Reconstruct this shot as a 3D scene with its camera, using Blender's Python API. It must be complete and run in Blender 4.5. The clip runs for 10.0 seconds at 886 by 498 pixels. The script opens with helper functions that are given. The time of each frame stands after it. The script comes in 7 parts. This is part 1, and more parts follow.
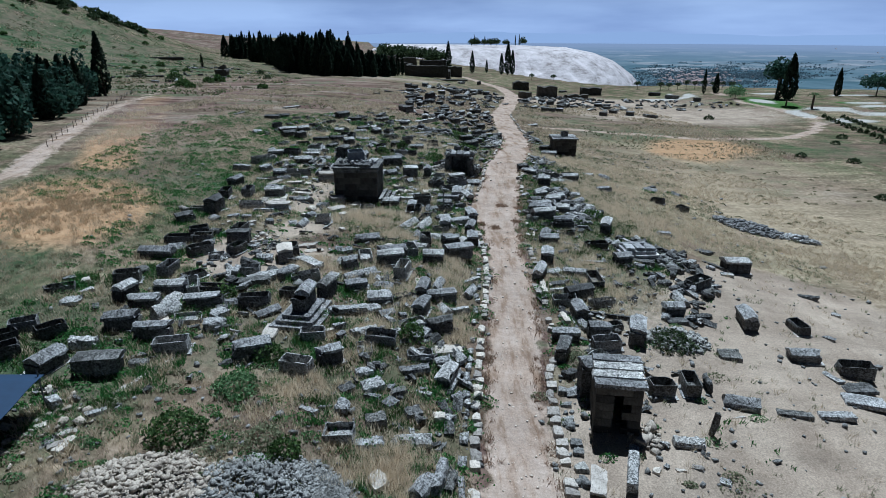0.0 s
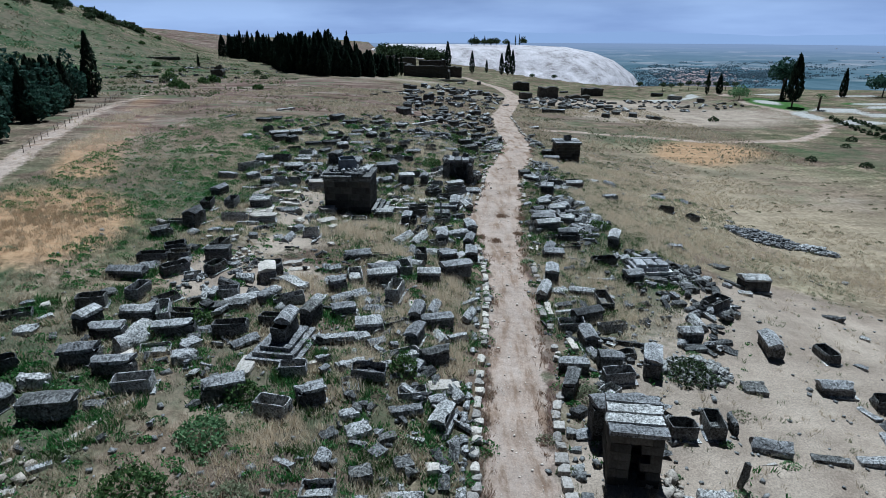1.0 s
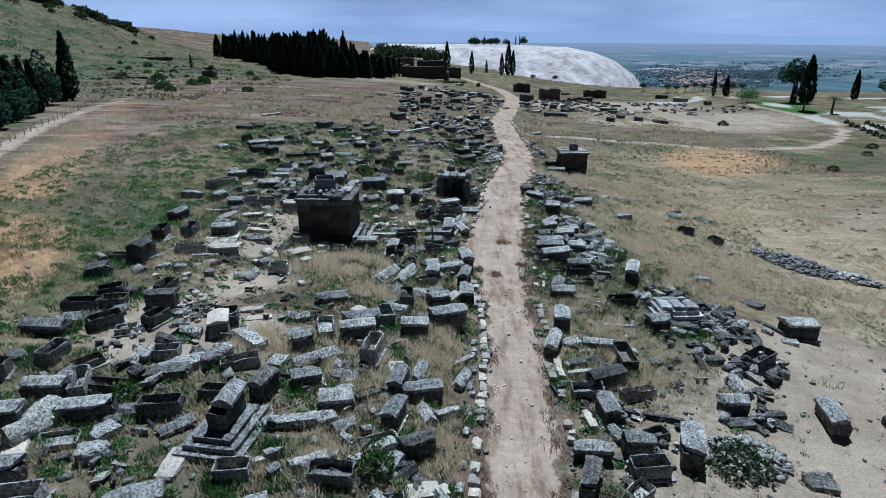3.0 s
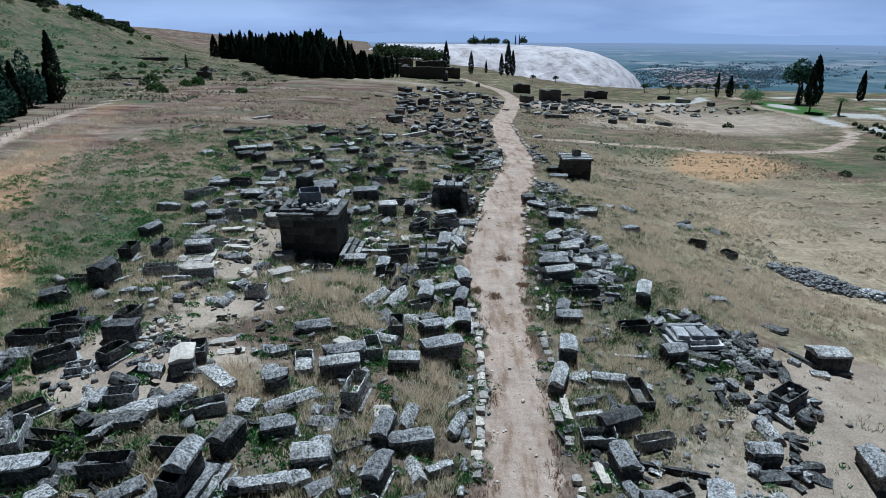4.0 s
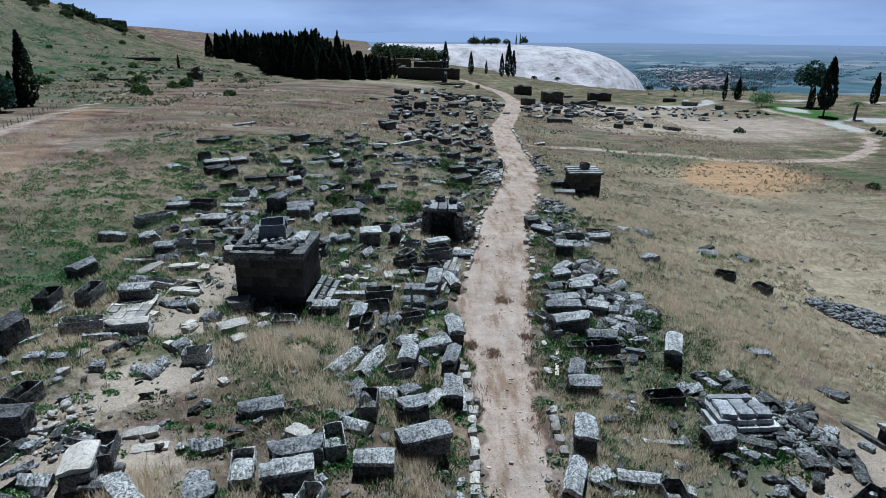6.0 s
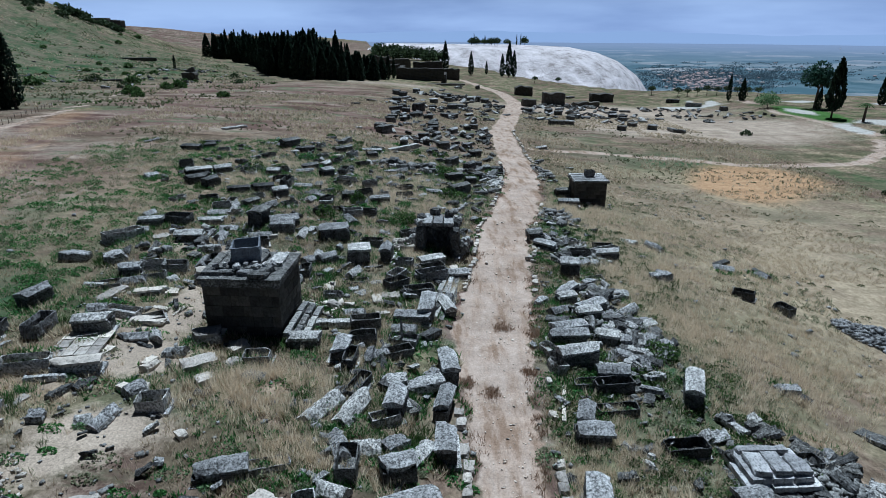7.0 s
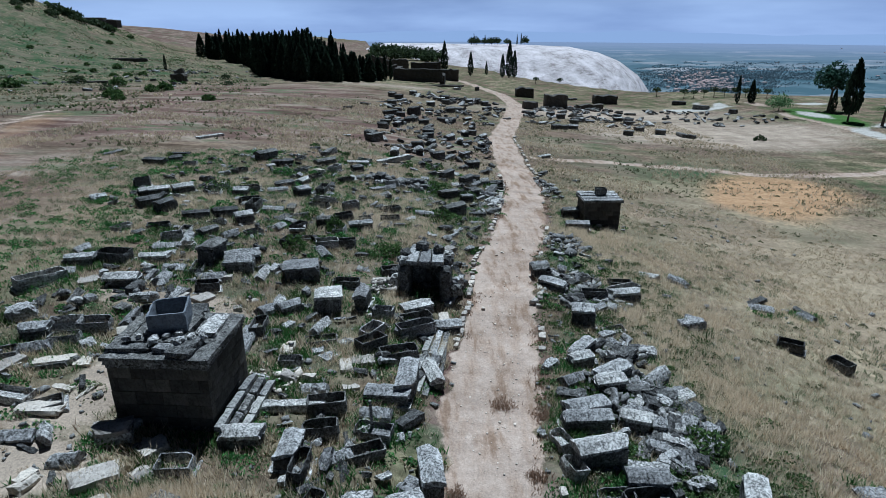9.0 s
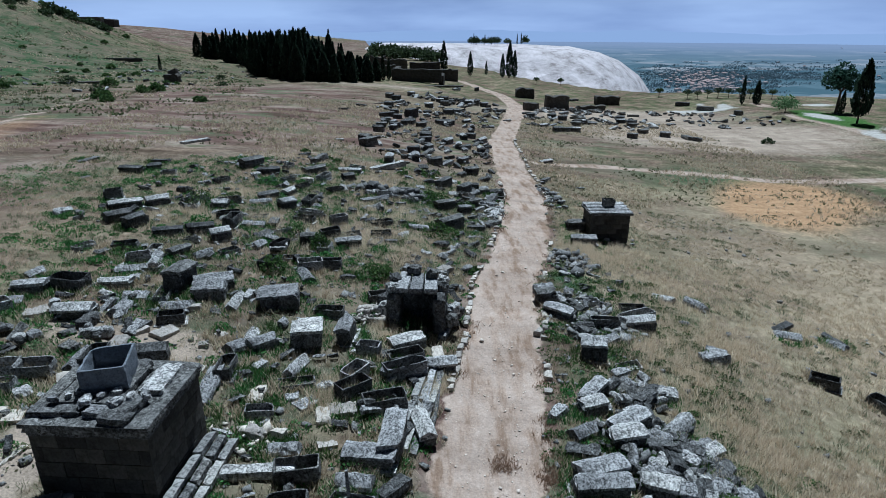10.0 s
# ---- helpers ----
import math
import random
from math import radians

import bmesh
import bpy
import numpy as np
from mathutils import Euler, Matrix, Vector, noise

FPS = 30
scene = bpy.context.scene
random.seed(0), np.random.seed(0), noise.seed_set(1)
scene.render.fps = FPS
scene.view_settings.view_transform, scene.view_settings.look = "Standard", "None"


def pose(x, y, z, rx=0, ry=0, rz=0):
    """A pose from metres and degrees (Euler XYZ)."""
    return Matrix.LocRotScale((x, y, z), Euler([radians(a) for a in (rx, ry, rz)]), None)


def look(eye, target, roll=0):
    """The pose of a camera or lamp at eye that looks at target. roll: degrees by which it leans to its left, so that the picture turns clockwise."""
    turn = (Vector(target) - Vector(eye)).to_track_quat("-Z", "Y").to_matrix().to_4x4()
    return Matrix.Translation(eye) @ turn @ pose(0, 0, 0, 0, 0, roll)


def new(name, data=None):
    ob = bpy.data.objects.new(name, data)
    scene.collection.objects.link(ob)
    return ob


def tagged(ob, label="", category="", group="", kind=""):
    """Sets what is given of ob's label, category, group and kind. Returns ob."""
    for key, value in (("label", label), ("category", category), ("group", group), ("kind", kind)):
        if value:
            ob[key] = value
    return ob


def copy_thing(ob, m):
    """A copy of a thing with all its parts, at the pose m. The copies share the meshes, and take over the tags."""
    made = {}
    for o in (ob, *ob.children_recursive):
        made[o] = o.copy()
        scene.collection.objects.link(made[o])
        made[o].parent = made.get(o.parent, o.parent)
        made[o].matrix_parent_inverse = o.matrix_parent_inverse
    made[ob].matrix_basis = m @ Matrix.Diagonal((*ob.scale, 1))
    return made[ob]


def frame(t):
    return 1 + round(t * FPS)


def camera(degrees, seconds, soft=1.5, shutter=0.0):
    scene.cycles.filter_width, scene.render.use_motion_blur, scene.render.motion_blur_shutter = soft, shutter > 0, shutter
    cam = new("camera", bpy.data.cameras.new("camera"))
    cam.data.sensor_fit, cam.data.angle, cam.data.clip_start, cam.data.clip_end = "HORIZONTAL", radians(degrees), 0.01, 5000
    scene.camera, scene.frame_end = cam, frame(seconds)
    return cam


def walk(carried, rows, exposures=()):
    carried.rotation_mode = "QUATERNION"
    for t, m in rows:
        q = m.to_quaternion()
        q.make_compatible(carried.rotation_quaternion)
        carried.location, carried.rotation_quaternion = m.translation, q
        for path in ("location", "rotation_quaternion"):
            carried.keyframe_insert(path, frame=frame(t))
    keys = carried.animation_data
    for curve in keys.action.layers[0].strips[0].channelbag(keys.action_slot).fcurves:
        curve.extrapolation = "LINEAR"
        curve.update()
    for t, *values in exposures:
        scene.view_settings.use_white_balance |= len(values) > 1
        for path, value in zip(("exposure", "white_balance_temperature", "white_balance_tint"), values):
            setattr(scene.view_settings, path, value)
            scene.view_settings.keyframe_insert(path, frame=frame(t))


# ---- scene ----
cam = camera(73.1, 10.0, 0.6)
METRES, EYE, TILT, LEAN, TURN = 45.0, 18.5, -20.2, 0.0, 0.0
ROWS = [
    (0.0, 0.0, 0.0, 0.0, 0.0, 0.0, -0.0),
    (0.5, 0.003, 0.0422, 0.0158, -0.01, -0.02, 0.0),
    (1.0, 0.0063, 0.0886, 0.0328, -0.01, -0.03, -0.02),
    (1.5, 0.01, 0.1316, 0.0487, -0.02, -0.04, -0.02),
    (2.0, 0.014, 0.1784, 0.0663, -0.02, -0.05, -0.04),
    (2.5, 0.0181, 0.2219, 0.0828, -0.01, -0.05, -0.07),
    (4.0, 0.0316, 0.3611, 0.1344, -0.05, -0.07, -0.07),
    (4.5, 0.0359, 0.4051, 0.1509, -0.06, -0.06, -0.08),
    (5.0, 0.0408, 0.4533, 0.1689, -0.06, -0.07, -0.11),
    (5.5, 0.0452, 0.4976, 0.1858, -0.05, -0.08, -0.14),
    (7.0, 0.06, 0.6397, 0.2368, 0.01, -0.1, -0.16),
    (7.5, 0.0647, 0.6847, 0.2535, 0.01, -0.1, -0.15),
    (8.0, 0.0698, 0.7343, 0.2714, 0.02, -0.11, -0.17),
    (8.5, 0.0745, 0.7807, 0.2884, 0.03, -0.13, -0.15),
    (9.0, 0.0796, 0.8322, 0.3069, 0.04, -0.13, -0.15),
    (9.5, 0.0838, 0.8808, 0.3248, 0.03, -0.16, -0.17),
    (10.0, 0.0883, 0.9348, 0.3439, 0.03, -0.17, -0.16),
]
walk(cam, [(t, pose(0, 0, EYE, TILT, LEAN, TURN) @ pose(METRES * x, METRES * y, METRES * z, 90 + pitch, roll, yaw)) for t, x, y, z, yaw, pitch, roll in ROWS],
     [(0.0, 0.28, 5000, 1), (10.0, 0.28, 5000, 1)])

# ---- world, sun ----
SUN_UP, SUN_TURN = radians(65), radians(8)
world = bpy.data.worlds.new("sky")
scene.world = world
world.use_nodes = True
wn, wl = world.node_tree.nodes, world.node_tree.links
sky = wn.new("ShaderNodeTexSky")
sky.sky_type, sky.sun_disc = "NISHITA", False
sky.sun_elevation, sky.sun_rotation = SUN_UP, SUN_TURN
sky.air_density, sky.dust_density, sky.ozone_density, sky.altitude = 1.0, 0.8, 2.0, 350
wn["Background"].inputs["Strength"].default_value = 0.044
# thick summer air: the sky pales towards the horizon, all the way round
coord, axes = wn.new("ShaderNodeTexCoord"), wn.new("ShaderNodeSeparateXYZ")
wl.new(coord.outputs["Generated"], axes.inputs[0])
low = wn.new("ShaderNodeMapRange")
low.inputs["From Min"].default_value, low.inputs["From Max"].default_value = 0.0, 0.15
low.inputs["To Min"].default_value, low.inputs["To Max"].default_value = 0.92, 0.0
low.interpolation_type = "SMOOTHERSTEP"
wl.new(axes.outputs["Z"], low.inputs[0])
cloud, stretch = wn.new("ShaderNodeTexNoise"), wn.new("ShaderNodeMapping")
stretch.inputs["Scale"].default_value = (1.0, 1.0, 6.0)
wl.new(coord.outputs["Generated"], stretch.inputs[0])
wl.new(stretch.outputs[0], cloud.inputs["Vector"])
cloud.inputs["Scale"].default_value, cloud.inputs["Detail"].default_value = 3.0, 5.0
veil = wn.new("ShaderNodeValToRGB")
veil.color_ramp.elements[0].position, veil.color_ramp.elements[0].color = 0.38, (6.3, 7.35, 10.9, 1)
veil.color_ramp.elements[1].position, veil.color_ramp.elements[1].color = 0.66, (9.4, 10.6, 14.2, 1)
wl.new(cloud.outputs["Fac"], veil.inputs[0])
air = wn.new("ShaderNodeMix")
air.data_type = "RGBA"
wl.new(low.outputs[0], air.inputs[0])
dim = wn.new("ShaderNodeMix")
dim.data_type, dim.blend_type = "RGBA", "MULTIPLY"
dim.inputs[0].default_value, dim.inputs[7].default_value = 1.0, (0.15, 0.15, 0.155, 1)
wl.new(sky.outputs[0], dim.inputs[6])
wl.new(dim.outputs[2], air.inputs[6])
wl.new(veil.outputs[0], air.inputs[7])
wl.new(air.outputs[2], wn["Background"].inputs["Color"])
sun = new("sun", bpy.data.lights.new("sun", "SUN"))
sun.data.energy, sun.data.angle, sun.data.color = 4.65, radians(0.6), (1.0, 0.955, 0.89)
sun.matrix_world = look((80 * math.sin(SUN_TURN), 80 * math.cos(SUN_TURN), 80 * math.tan(SUN_UP)), (0, 0, 0))


# ---- materials ----
def material(name, rough=0.9, spec=0.25):
    m = bpy.data.materials.new(name)
    m.use_nodes = True
    b = m.node_tree.nodes["Principled BSDF"]
    b.inputs["Roughness"].default_value = rough
    b.inputs["Specular IOR Level"].default_value = spec
    return m, m.node_tree.nodes, m.node_tree.links, b


def noise_at(n, l, scale, detail=4.0, rough=0.6, where="Object", stretch=None):
    tc = n.new("ShaderNodeTexCoord")
    out = tc.outputs[where]
    if stretch:
        mp = n.new("ShaderNodeMapping")
        mp.inputs["Scale"].default_value = stretch
        l.new(out, mp.inputs[0])
        out = mp.outputs[0]
    t = n.new("ShaderNodeTexNoise")
    t.inputs["Scale"].default_value, t.inputs["Detail"].default_value, t.inputs["Roughness"].default_value = scale, detail, rough
    l.new(out, t.inputs["Vector"])
    return t.outputs["Fac"]


def ramp(n, l, fac, *stops):
    r = n.new("ShaderNodeValToRGB")
    e = r.color_ramp.elements
    while len(e) < len(stops):
        e.new(0.5)
    for k, (p, c) in zip(e, stops):
        k.position = p
        k.color = (*c, 1) if not isinstance(c, (int, float)) else (c, c, c, 1)
    l.new(fac, r.inputs[0])
    return r.outputs[0]


def mix(n, l, fac, a, b, kind="MIX"):
    m = n.new("ShaderNodeMix")
    m.data_type, m.blend_type = "RGBA", kind
    for sock, v in ((m.inputs[0], fac), (m.inputs[6], a), (m.inputs[7], b)):
        if isinstance(v, (int, float)):
            sock.default_value = v
        elif isinstance(v, tuple):
            sock.default_value = (*v, 1)
        else:
            l.new(v, sock)
    return m.outputs[2]


def bump(n, l, b, height, strength, dist):
    k = n.new("ShaderNodeBump")
    k.inputs["Strength"].default_value, k.inputs["Distance"].default_value = strength, dist
    l.new(height, k.inputs["Height"])
    l.new(k.outputs[0], b.inputs["Normal"])


def stone_material(name, dark, mid, light, lichen, spread):
    """Weathered limestone: a worn ground colour, black lichen in blotches, pale crust in spots."""
    m, n, l, b = material(name, 0.92, 0.2)
    big = noise_at(n, l, 0.9, 6, 0.7, "Object")
    spots = noise_at(n, l, 8.0, 9, 0.78, "Object")
    blotch = noise_at(n, l, 2.6, 6, 0.75, "Object")
    fine = noise_at(n, l, 42.0, 4, 0.75, "Object")
    info = n.new("ShaderNodeObjectInfo")
    base = ramp(n, l, big, (0.32, mid), (0.66, light))
    black = ramp(n, l, spots, (lichen - spread, 1.0), (lichen + spread, 0.0))
    where = ramp(n, l, blotch, (0.4, 1.0), (0.66, 0.5))
    black = mix(n, l, 1.0, black, where, "MULTIPLY")
    c = mix(n, l, black, base, dark)
    pale = ramp(n, l, fine, (0.55, 0.0), (0.66, 0.55))
    c = mix(n, l, pale, c, light)
    tone = ramp(n, l, info.outputs["Random"], (0.0, (0.5, 0.5, 0.51)), (0.5, (0.92, 0.92, 0.92)), (1.0, (1.2, 1.18, 1.13)))
    c = mix(n, l, 1.0, c, tone, "MULTIPLY")
    l.new(c, b.inputs["Base Color"])
    bump(n, l, b, spots, 1.0, 0.05)
    return m


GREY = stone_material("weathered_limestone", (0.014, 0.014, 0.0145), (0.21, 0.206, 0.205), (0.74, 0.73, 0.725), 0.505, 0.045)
# black lichen tone, darkened further so chests carry the shade of their sides
DARK = stone_material("lichen_shade_limestone", (0.006, 0.006, 0.006), (0.048, 0.047, 0.046), (0.36, 0.355, 0.35), 0.53, 0.055)
PALE = stone_material("pale_limestone", (0.09, 0.083, 0.072), (0.38, 0.34, 0.3), (0.62, 0.57, 0.52), 0.43, 0.08)
MARBLE = stone_material("blue_grey_marble", (0.03, 0.034, 0.042), (0.11, 0.125, 0.15), (0.24, 0.26, 0.30), 0.44, 0.12)
RUBBLE = stone_material("rubble_limestone", (0.03, 0.03, 0.03), (0.2, 0.197, 0.19), (0.52, 0.51, 0.49), 0.485, 0.08)
# even, near-black tone for the walls of house tombs and ruins
NEAR_BLACK = stone_material("near_black_limestone", (0.014, 0.013, 0.012), (0.058, 0.053, 0.047), (0.115, 0.107, 0.096), 0.43, 0.12)
BLEACHED = stone_material("bleached_grey_limestone", (0.045, 0.045, 0.047), (0.34, 0.338, 0.345), (0.68, 0.67, 0.675), 0.445, 0.07)
BROWN_RUBBLE = stone_material("brownish_rubble", (0.045, 0.04, 0.035), (0.25, 0.215, 0.185), (0.48, 0.425, 0.37), 0.44, 0.09)


def attribute(n, name):
    a = n.new("ShaderNodeAttribute")
    a.attribute_name = name
    return a.outputs["Fac"]


def ground_material():
    """Dry summer grassland with bare earth, a dirt road and green patches; the masks are attributes of the land."""
    m, n, l, b = material("dry_grassland", 1.0, 0.0)
    wide = noise_at(n, l, 0.035, 5, 0.6)
    patch = noise_at(n, l, 0.22, 6, 0.65, stretch=(1, 0.55, 1))
    tuft = noise_at(n, l, 1.6, 6, 0.75)
    fine = noise_at(n, l, 9.0, 4, 0.75)
    grain = noise_at(n, l, 40.0, 3, 0.7)
    straw = ramp(n, l, tuft, (0.3, (0.085, 0.066, 0.042)), (0.5, (0.21, 0.168, 0.115)), (0.7, (0.40, 0.335, 0.245)))
    brown = ramp(n, l, tuft, (0.3, (0.065, 0.042, 0.034)), (0.7, (0.22, 0.155, 0.122)))
    c = mix(n, l, ramp(n, l, wide, (0.4, 0.0), (0.58, 0.85)), straw, brown)
    olive = ramp(n, l, tuft, (0.3, (0.036, 0.048, 0.024)), (0.7, (0.12, 0.138, 0.068)))
    c = mix(n, l, ramp(n, l, patch, (0.43, 0.0), (0.6, 0.85)), c, olive)

    streak = noise_at(n, l, 0.3, 6, 0.7, stretch=(0.35, 1.3, 1))
    c = mix(n, l, 0.75, c, ramp(n, l, streak, (0.3, (0.5, 0.5, 0.5)), (0.5, (0.95, 0.95, 0.95)), (0.7, (1.45, 1.42, 1.38))), "MULTIPLY")

    def zone(name, colour, soft, ragged):
        nonlocal c
        s = n.new("ShaderNodeMath")
        s.operation = "MULTIPLY_ADD"
        l.new(ragged, s.inputs[0])
        s.inputs[1].default_value = 0.7
        l.new(attribute(n, name), s.inputs[2])
        f = ramp(n, l, s.outputs[0], (0.85 - soft, 0.0), (0.85 + soft, 1.0))
        c = mix(n, l, f, c, colour)

    dry = ramp(n, l, tuft, (0.3, (0.205, 0.16, 0.108)), (0.55, (0.355, 0.287, 0.2)), (0.75, (0.51, 0.425, 0.31)))
    zone("dry", dry, 0.3, patch)
    green = ramp(n, l, fine, (0.3, (0.018, 0.04, 0.02)), (0.7, (0.07, 0.115, 0.055)))
    turf = noise_at(n, l, 0.07, 9, 0.78)
    green = mix(n, l, ramp(n, l, turf, (0.44, 0.0), (0.56, 0.85)), green, (0.16, 0.135, 0.098))
    zone("green", green, 0.24, patch)
    gold = ramp(n, l, tuft, (0.3, (0.27, 0.16, 0.085)), (0.7, (0.46, 0.31, 0.185)))
    zone("gold", gold, 0.16, tuft)
    swath = noise_at(n, l, 0.13, 7, 0.7, stretch=(0.4, 1.25, 1))
    rust = ramp(n, l, swath, (0.36, (0.082, 0.05, 0.042)), (0.49, (0.16, 0.108, 0.09)), (0.62, (0.29, 0.235, 0.19)))
    rust = mix(n, l, ramp(n, l, noise_at(n, l, 0.1, 6, 0.7, stretch=(0.5, 1.2, 1)), (0.53, 0.0), (0.62, 0.8)), rust, (0.10, 0.125, 0.07))
    rust = mix(n, l, 0.8, rust, ramp(n, l, tuft, (0.3, 0.55), (0.7, 1.3)), "MULTIPLY")
    zone("rust", rust, 0.3, patch)
    earth = ramp(n, l, patch, (0.3, (0.26, 0.203, 0.158)), (0.7, (0.47, 0.388, 0.308)))
    earth = mix(n, l, 0.5, earth, ramp(n, l, fine, (0.3, 0.45), (0.7, 1.1)), "MULTIPLY")
    zone("earth", earth, 0.13, tuft)
    dirt = ramp(n, l, tuft, (0.25, (0.34, 0.262, 0.21)), (0.75, (0.51, 0.415, 0.35)))
    worn = noise_at(n, l, 0.9, 5, 0.7, stretch=(1, 0.22, 1))
    dirt = mix(n, l, 0.8, dirt, ramp(n, l, worn, (0.36, (0.5, 0.41, 0.33)), (0.47, (0.9, 0.86, 0.82)), (0.56, (1.0, 1.0, 1.0)), (0.72, (1.12, 1.12, 1.12))), "MULTIPLY")
    dirt = mix(n, l, 0.55, dirt, ramp(n, l, grain, (0.3, 0.5), (0.7, 1.15)), "MULTIPLY")
    zone("dirt", dirt, 0.09, tuft)
    lawn = ramp(n, l, tuft, (0.3, (0.04, 0.085, 0.025)), (0.7, (0.085, 0.15, 0.045)))
    zone("lawn", lawn, 0.05, fine)
    zone("paving", ramp(n, l, tuft, (0.3, (0.30, 0.28, 0.25)), (0.7, (0.50, 0.48, 0.45))), 0.12, tuft)
    # the plain far below: fields, orchards and villages, summer haze painted in as blue
    field = n.new("ShaderNodeTexVoronoi")
    field.feature, field.inputs["Scale"].default_value = "F1", 0.011
    tc, mp = n.new("ShaderNodeTexCoord"), n.new("ShaderNodeMapping")
    mp.inputs["Scale"].default_value = (0.55, 0.8, 0.0)
    l.new(tc.outputs["Object"], mp.inputs[0])
    l.new(mp.outputs[0], field.inputs["Vector"])
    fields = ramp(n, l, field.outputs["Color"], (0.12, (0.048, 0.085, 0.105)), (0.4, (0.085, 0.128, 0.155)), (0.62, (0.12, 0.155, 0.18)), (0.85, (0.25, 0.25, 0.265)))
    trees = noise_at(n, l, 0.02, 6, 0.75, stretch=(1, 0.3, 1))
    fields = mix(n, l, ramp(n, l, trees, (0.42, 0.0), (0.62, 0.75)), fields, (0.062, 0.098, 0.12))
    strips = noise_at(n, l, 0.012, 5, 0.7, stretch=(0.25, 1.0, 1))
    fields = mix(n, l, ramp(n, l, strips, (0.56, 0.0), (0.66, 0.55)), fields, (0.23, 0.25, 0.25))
    # painted haze: fields fade to pale blue-grey with distance
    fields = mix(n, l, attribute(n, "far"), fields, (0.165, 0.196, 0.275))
    c = mix(n, l, 0.55, c, ramp(n, l, streak, (0.32, 0.62), (0.68, 1.3)), "MULTIPLY")
    c = mix(n, l, 0.5, c, ramp(n, l, fine, (0.3, 0.4), (0.7, 1.25)), "MULTIPLY")
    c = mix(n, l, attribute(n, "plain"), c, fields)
    l.new(c, b.inputs["Base Color"])
    bump(n, l, b, tuft, 0.5, 0.12)
    return m


GROUND = ground_material()


def leafy(name, dark, light, glow=0.35):
    """Leaves and blades: each one a little different, light shining through them."""
    m, n, l, b = material(name, 0.8, 0.15)
    g = n.new("ShaderNodeNewGeometry")
    c = ramp(n, l, g.outputs["Random Per Island"], (0.0, dark), (1.0, light))
    l.new(c, b.inputs["Base Color"])
    t, both = n.new("ShaderNodeBsdfTranslucent"), n.new("ShaderNodeMixShader")
    l.new(c, t.inputs["Color"])
    both.inputs[0].default_value = glow
    l.new(b.outputs[0], both.inputs[1])
    l.new(t.outputs[0], both.inputs[2])
    l.new(both.outputs[0], n["Material Output"].inputs[0])
    return m


STRAW = leafy("dry_grass", (0.33, 0.262, 0.172), (0.68, 0.58, 0.435), 0.55)
BLOND = leafy("blond_grass", (0.46, 0.365, 0.25), (0.84, 0.73, 0.56), 0.6)
GOLDEN = leafy("golden_thistles", (0.32, 0.232, 0.14), (0.62, 0.475, 0.31), 0.5)
SAGE = leafy("grey_green_weeds", (0.12, 0.135, 0.08), (0.32, 0.335, 0.21), 0.55)
LEAF = leafy("green_leaves", (0.025, 0.055, 0.018), (0.11, 0.17, 0.055), 0.45)
FRESH = leafy("fresh_green_leaves", (0.06, 0.13, 0.05), (0.21, 0.31, 0.15), 0.4)
NEEDLE = leafy("cypress_foliage", (0.010, 0.018, 0.013), (0.032, 0.052, 0.032))
PINE = leafy("pine_foliage", (0.016, 0.043, 0.032), (0.058, 0.105, 0.074), 0.4)
OLIVE = leafy("shrub_foliage", (0.02, 0.035, 0.015), (0.07, 0.095, 0.045))
OLIVE_WEED = leafy("olive_weeds", (0.10, 0.105, 0.06), (0.22, 0.22, 0.125), 0.4)
WEED = leafy("weed_leaves", (0.028, 0.09, 0.026), (0.11, 0.25, 0.07), 0.4)
RED = leafy("rust_red_grass", (0.20, 0.125, 0.085), (0.42, 0.30, 0.215), 0.4)


def plain(name, colour, rough=0.85, scale=3.0, low=0.75):
    m, n, l, b = material(name, rough, 0.25)
    c = mix(n, l, 1.0, colour, ramp(n, l, noise_at(n, l, scale, 5, 0.65), (0.3, low), (0.7, 1.1)), "MULTIPLY")
    l.new(c, b.inputs["Base Color"])
    return m


# leaves of the far trees, lightened to blue-grey as painted haze
HAZY_LEAF = leafy("haze_tinted_foliage", (0.085, 0.125, 0.155), (0.125, 0.165, 0.195))
BARK = plain("bark", (0.09, 0.07, 0.055), 0.95, 6)
CANVAS = plain("blue_canvas", (0.014, 0.034, 0.075), 0.7, 1.5, 0.85)
PEBBLE = plain("road_pebbles", (0.56, 0.48, 0.41), 0.9, 2.0)
STEEL = plain("painted_steel", (0.12, 0.12, 0.125), 0.5, 5)
CHALK, cn, cl, cb = material("travertine", 0.9, 0.2)
streaks = noise_at(cn, cl, 0.05, 8, 0.75, stretch=(1.0, 0.35, 2.5))
cl.new(ramp(cn, cl, streaks, (0.36, (0.22, 0.19, 0.185)), (0.46, (0.43, 0.39, 0.395)), (0.6, (0.60, 0.55, 0.565))), cb.inputs["Base Color"])
bump(cn, cl, cb, streaks, 0.9, 6.0)
PLASTER = plain("white_walls", (0.8, 0.8, 0.8), 0.9, 0.05)
TILE = plain("roof_tiles", (0.30, 0.22, 0.21), 0.9, 0.05)
# near-black mountains given a pale blue emission that stands in for haze
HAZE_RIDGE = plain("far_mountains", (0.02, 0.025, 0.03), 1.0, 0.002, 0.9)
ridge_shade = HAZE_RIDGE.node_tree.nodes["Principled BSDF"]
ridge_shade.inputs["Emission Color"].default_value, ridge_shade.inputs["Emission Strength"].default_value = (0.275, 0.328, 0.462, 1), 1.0


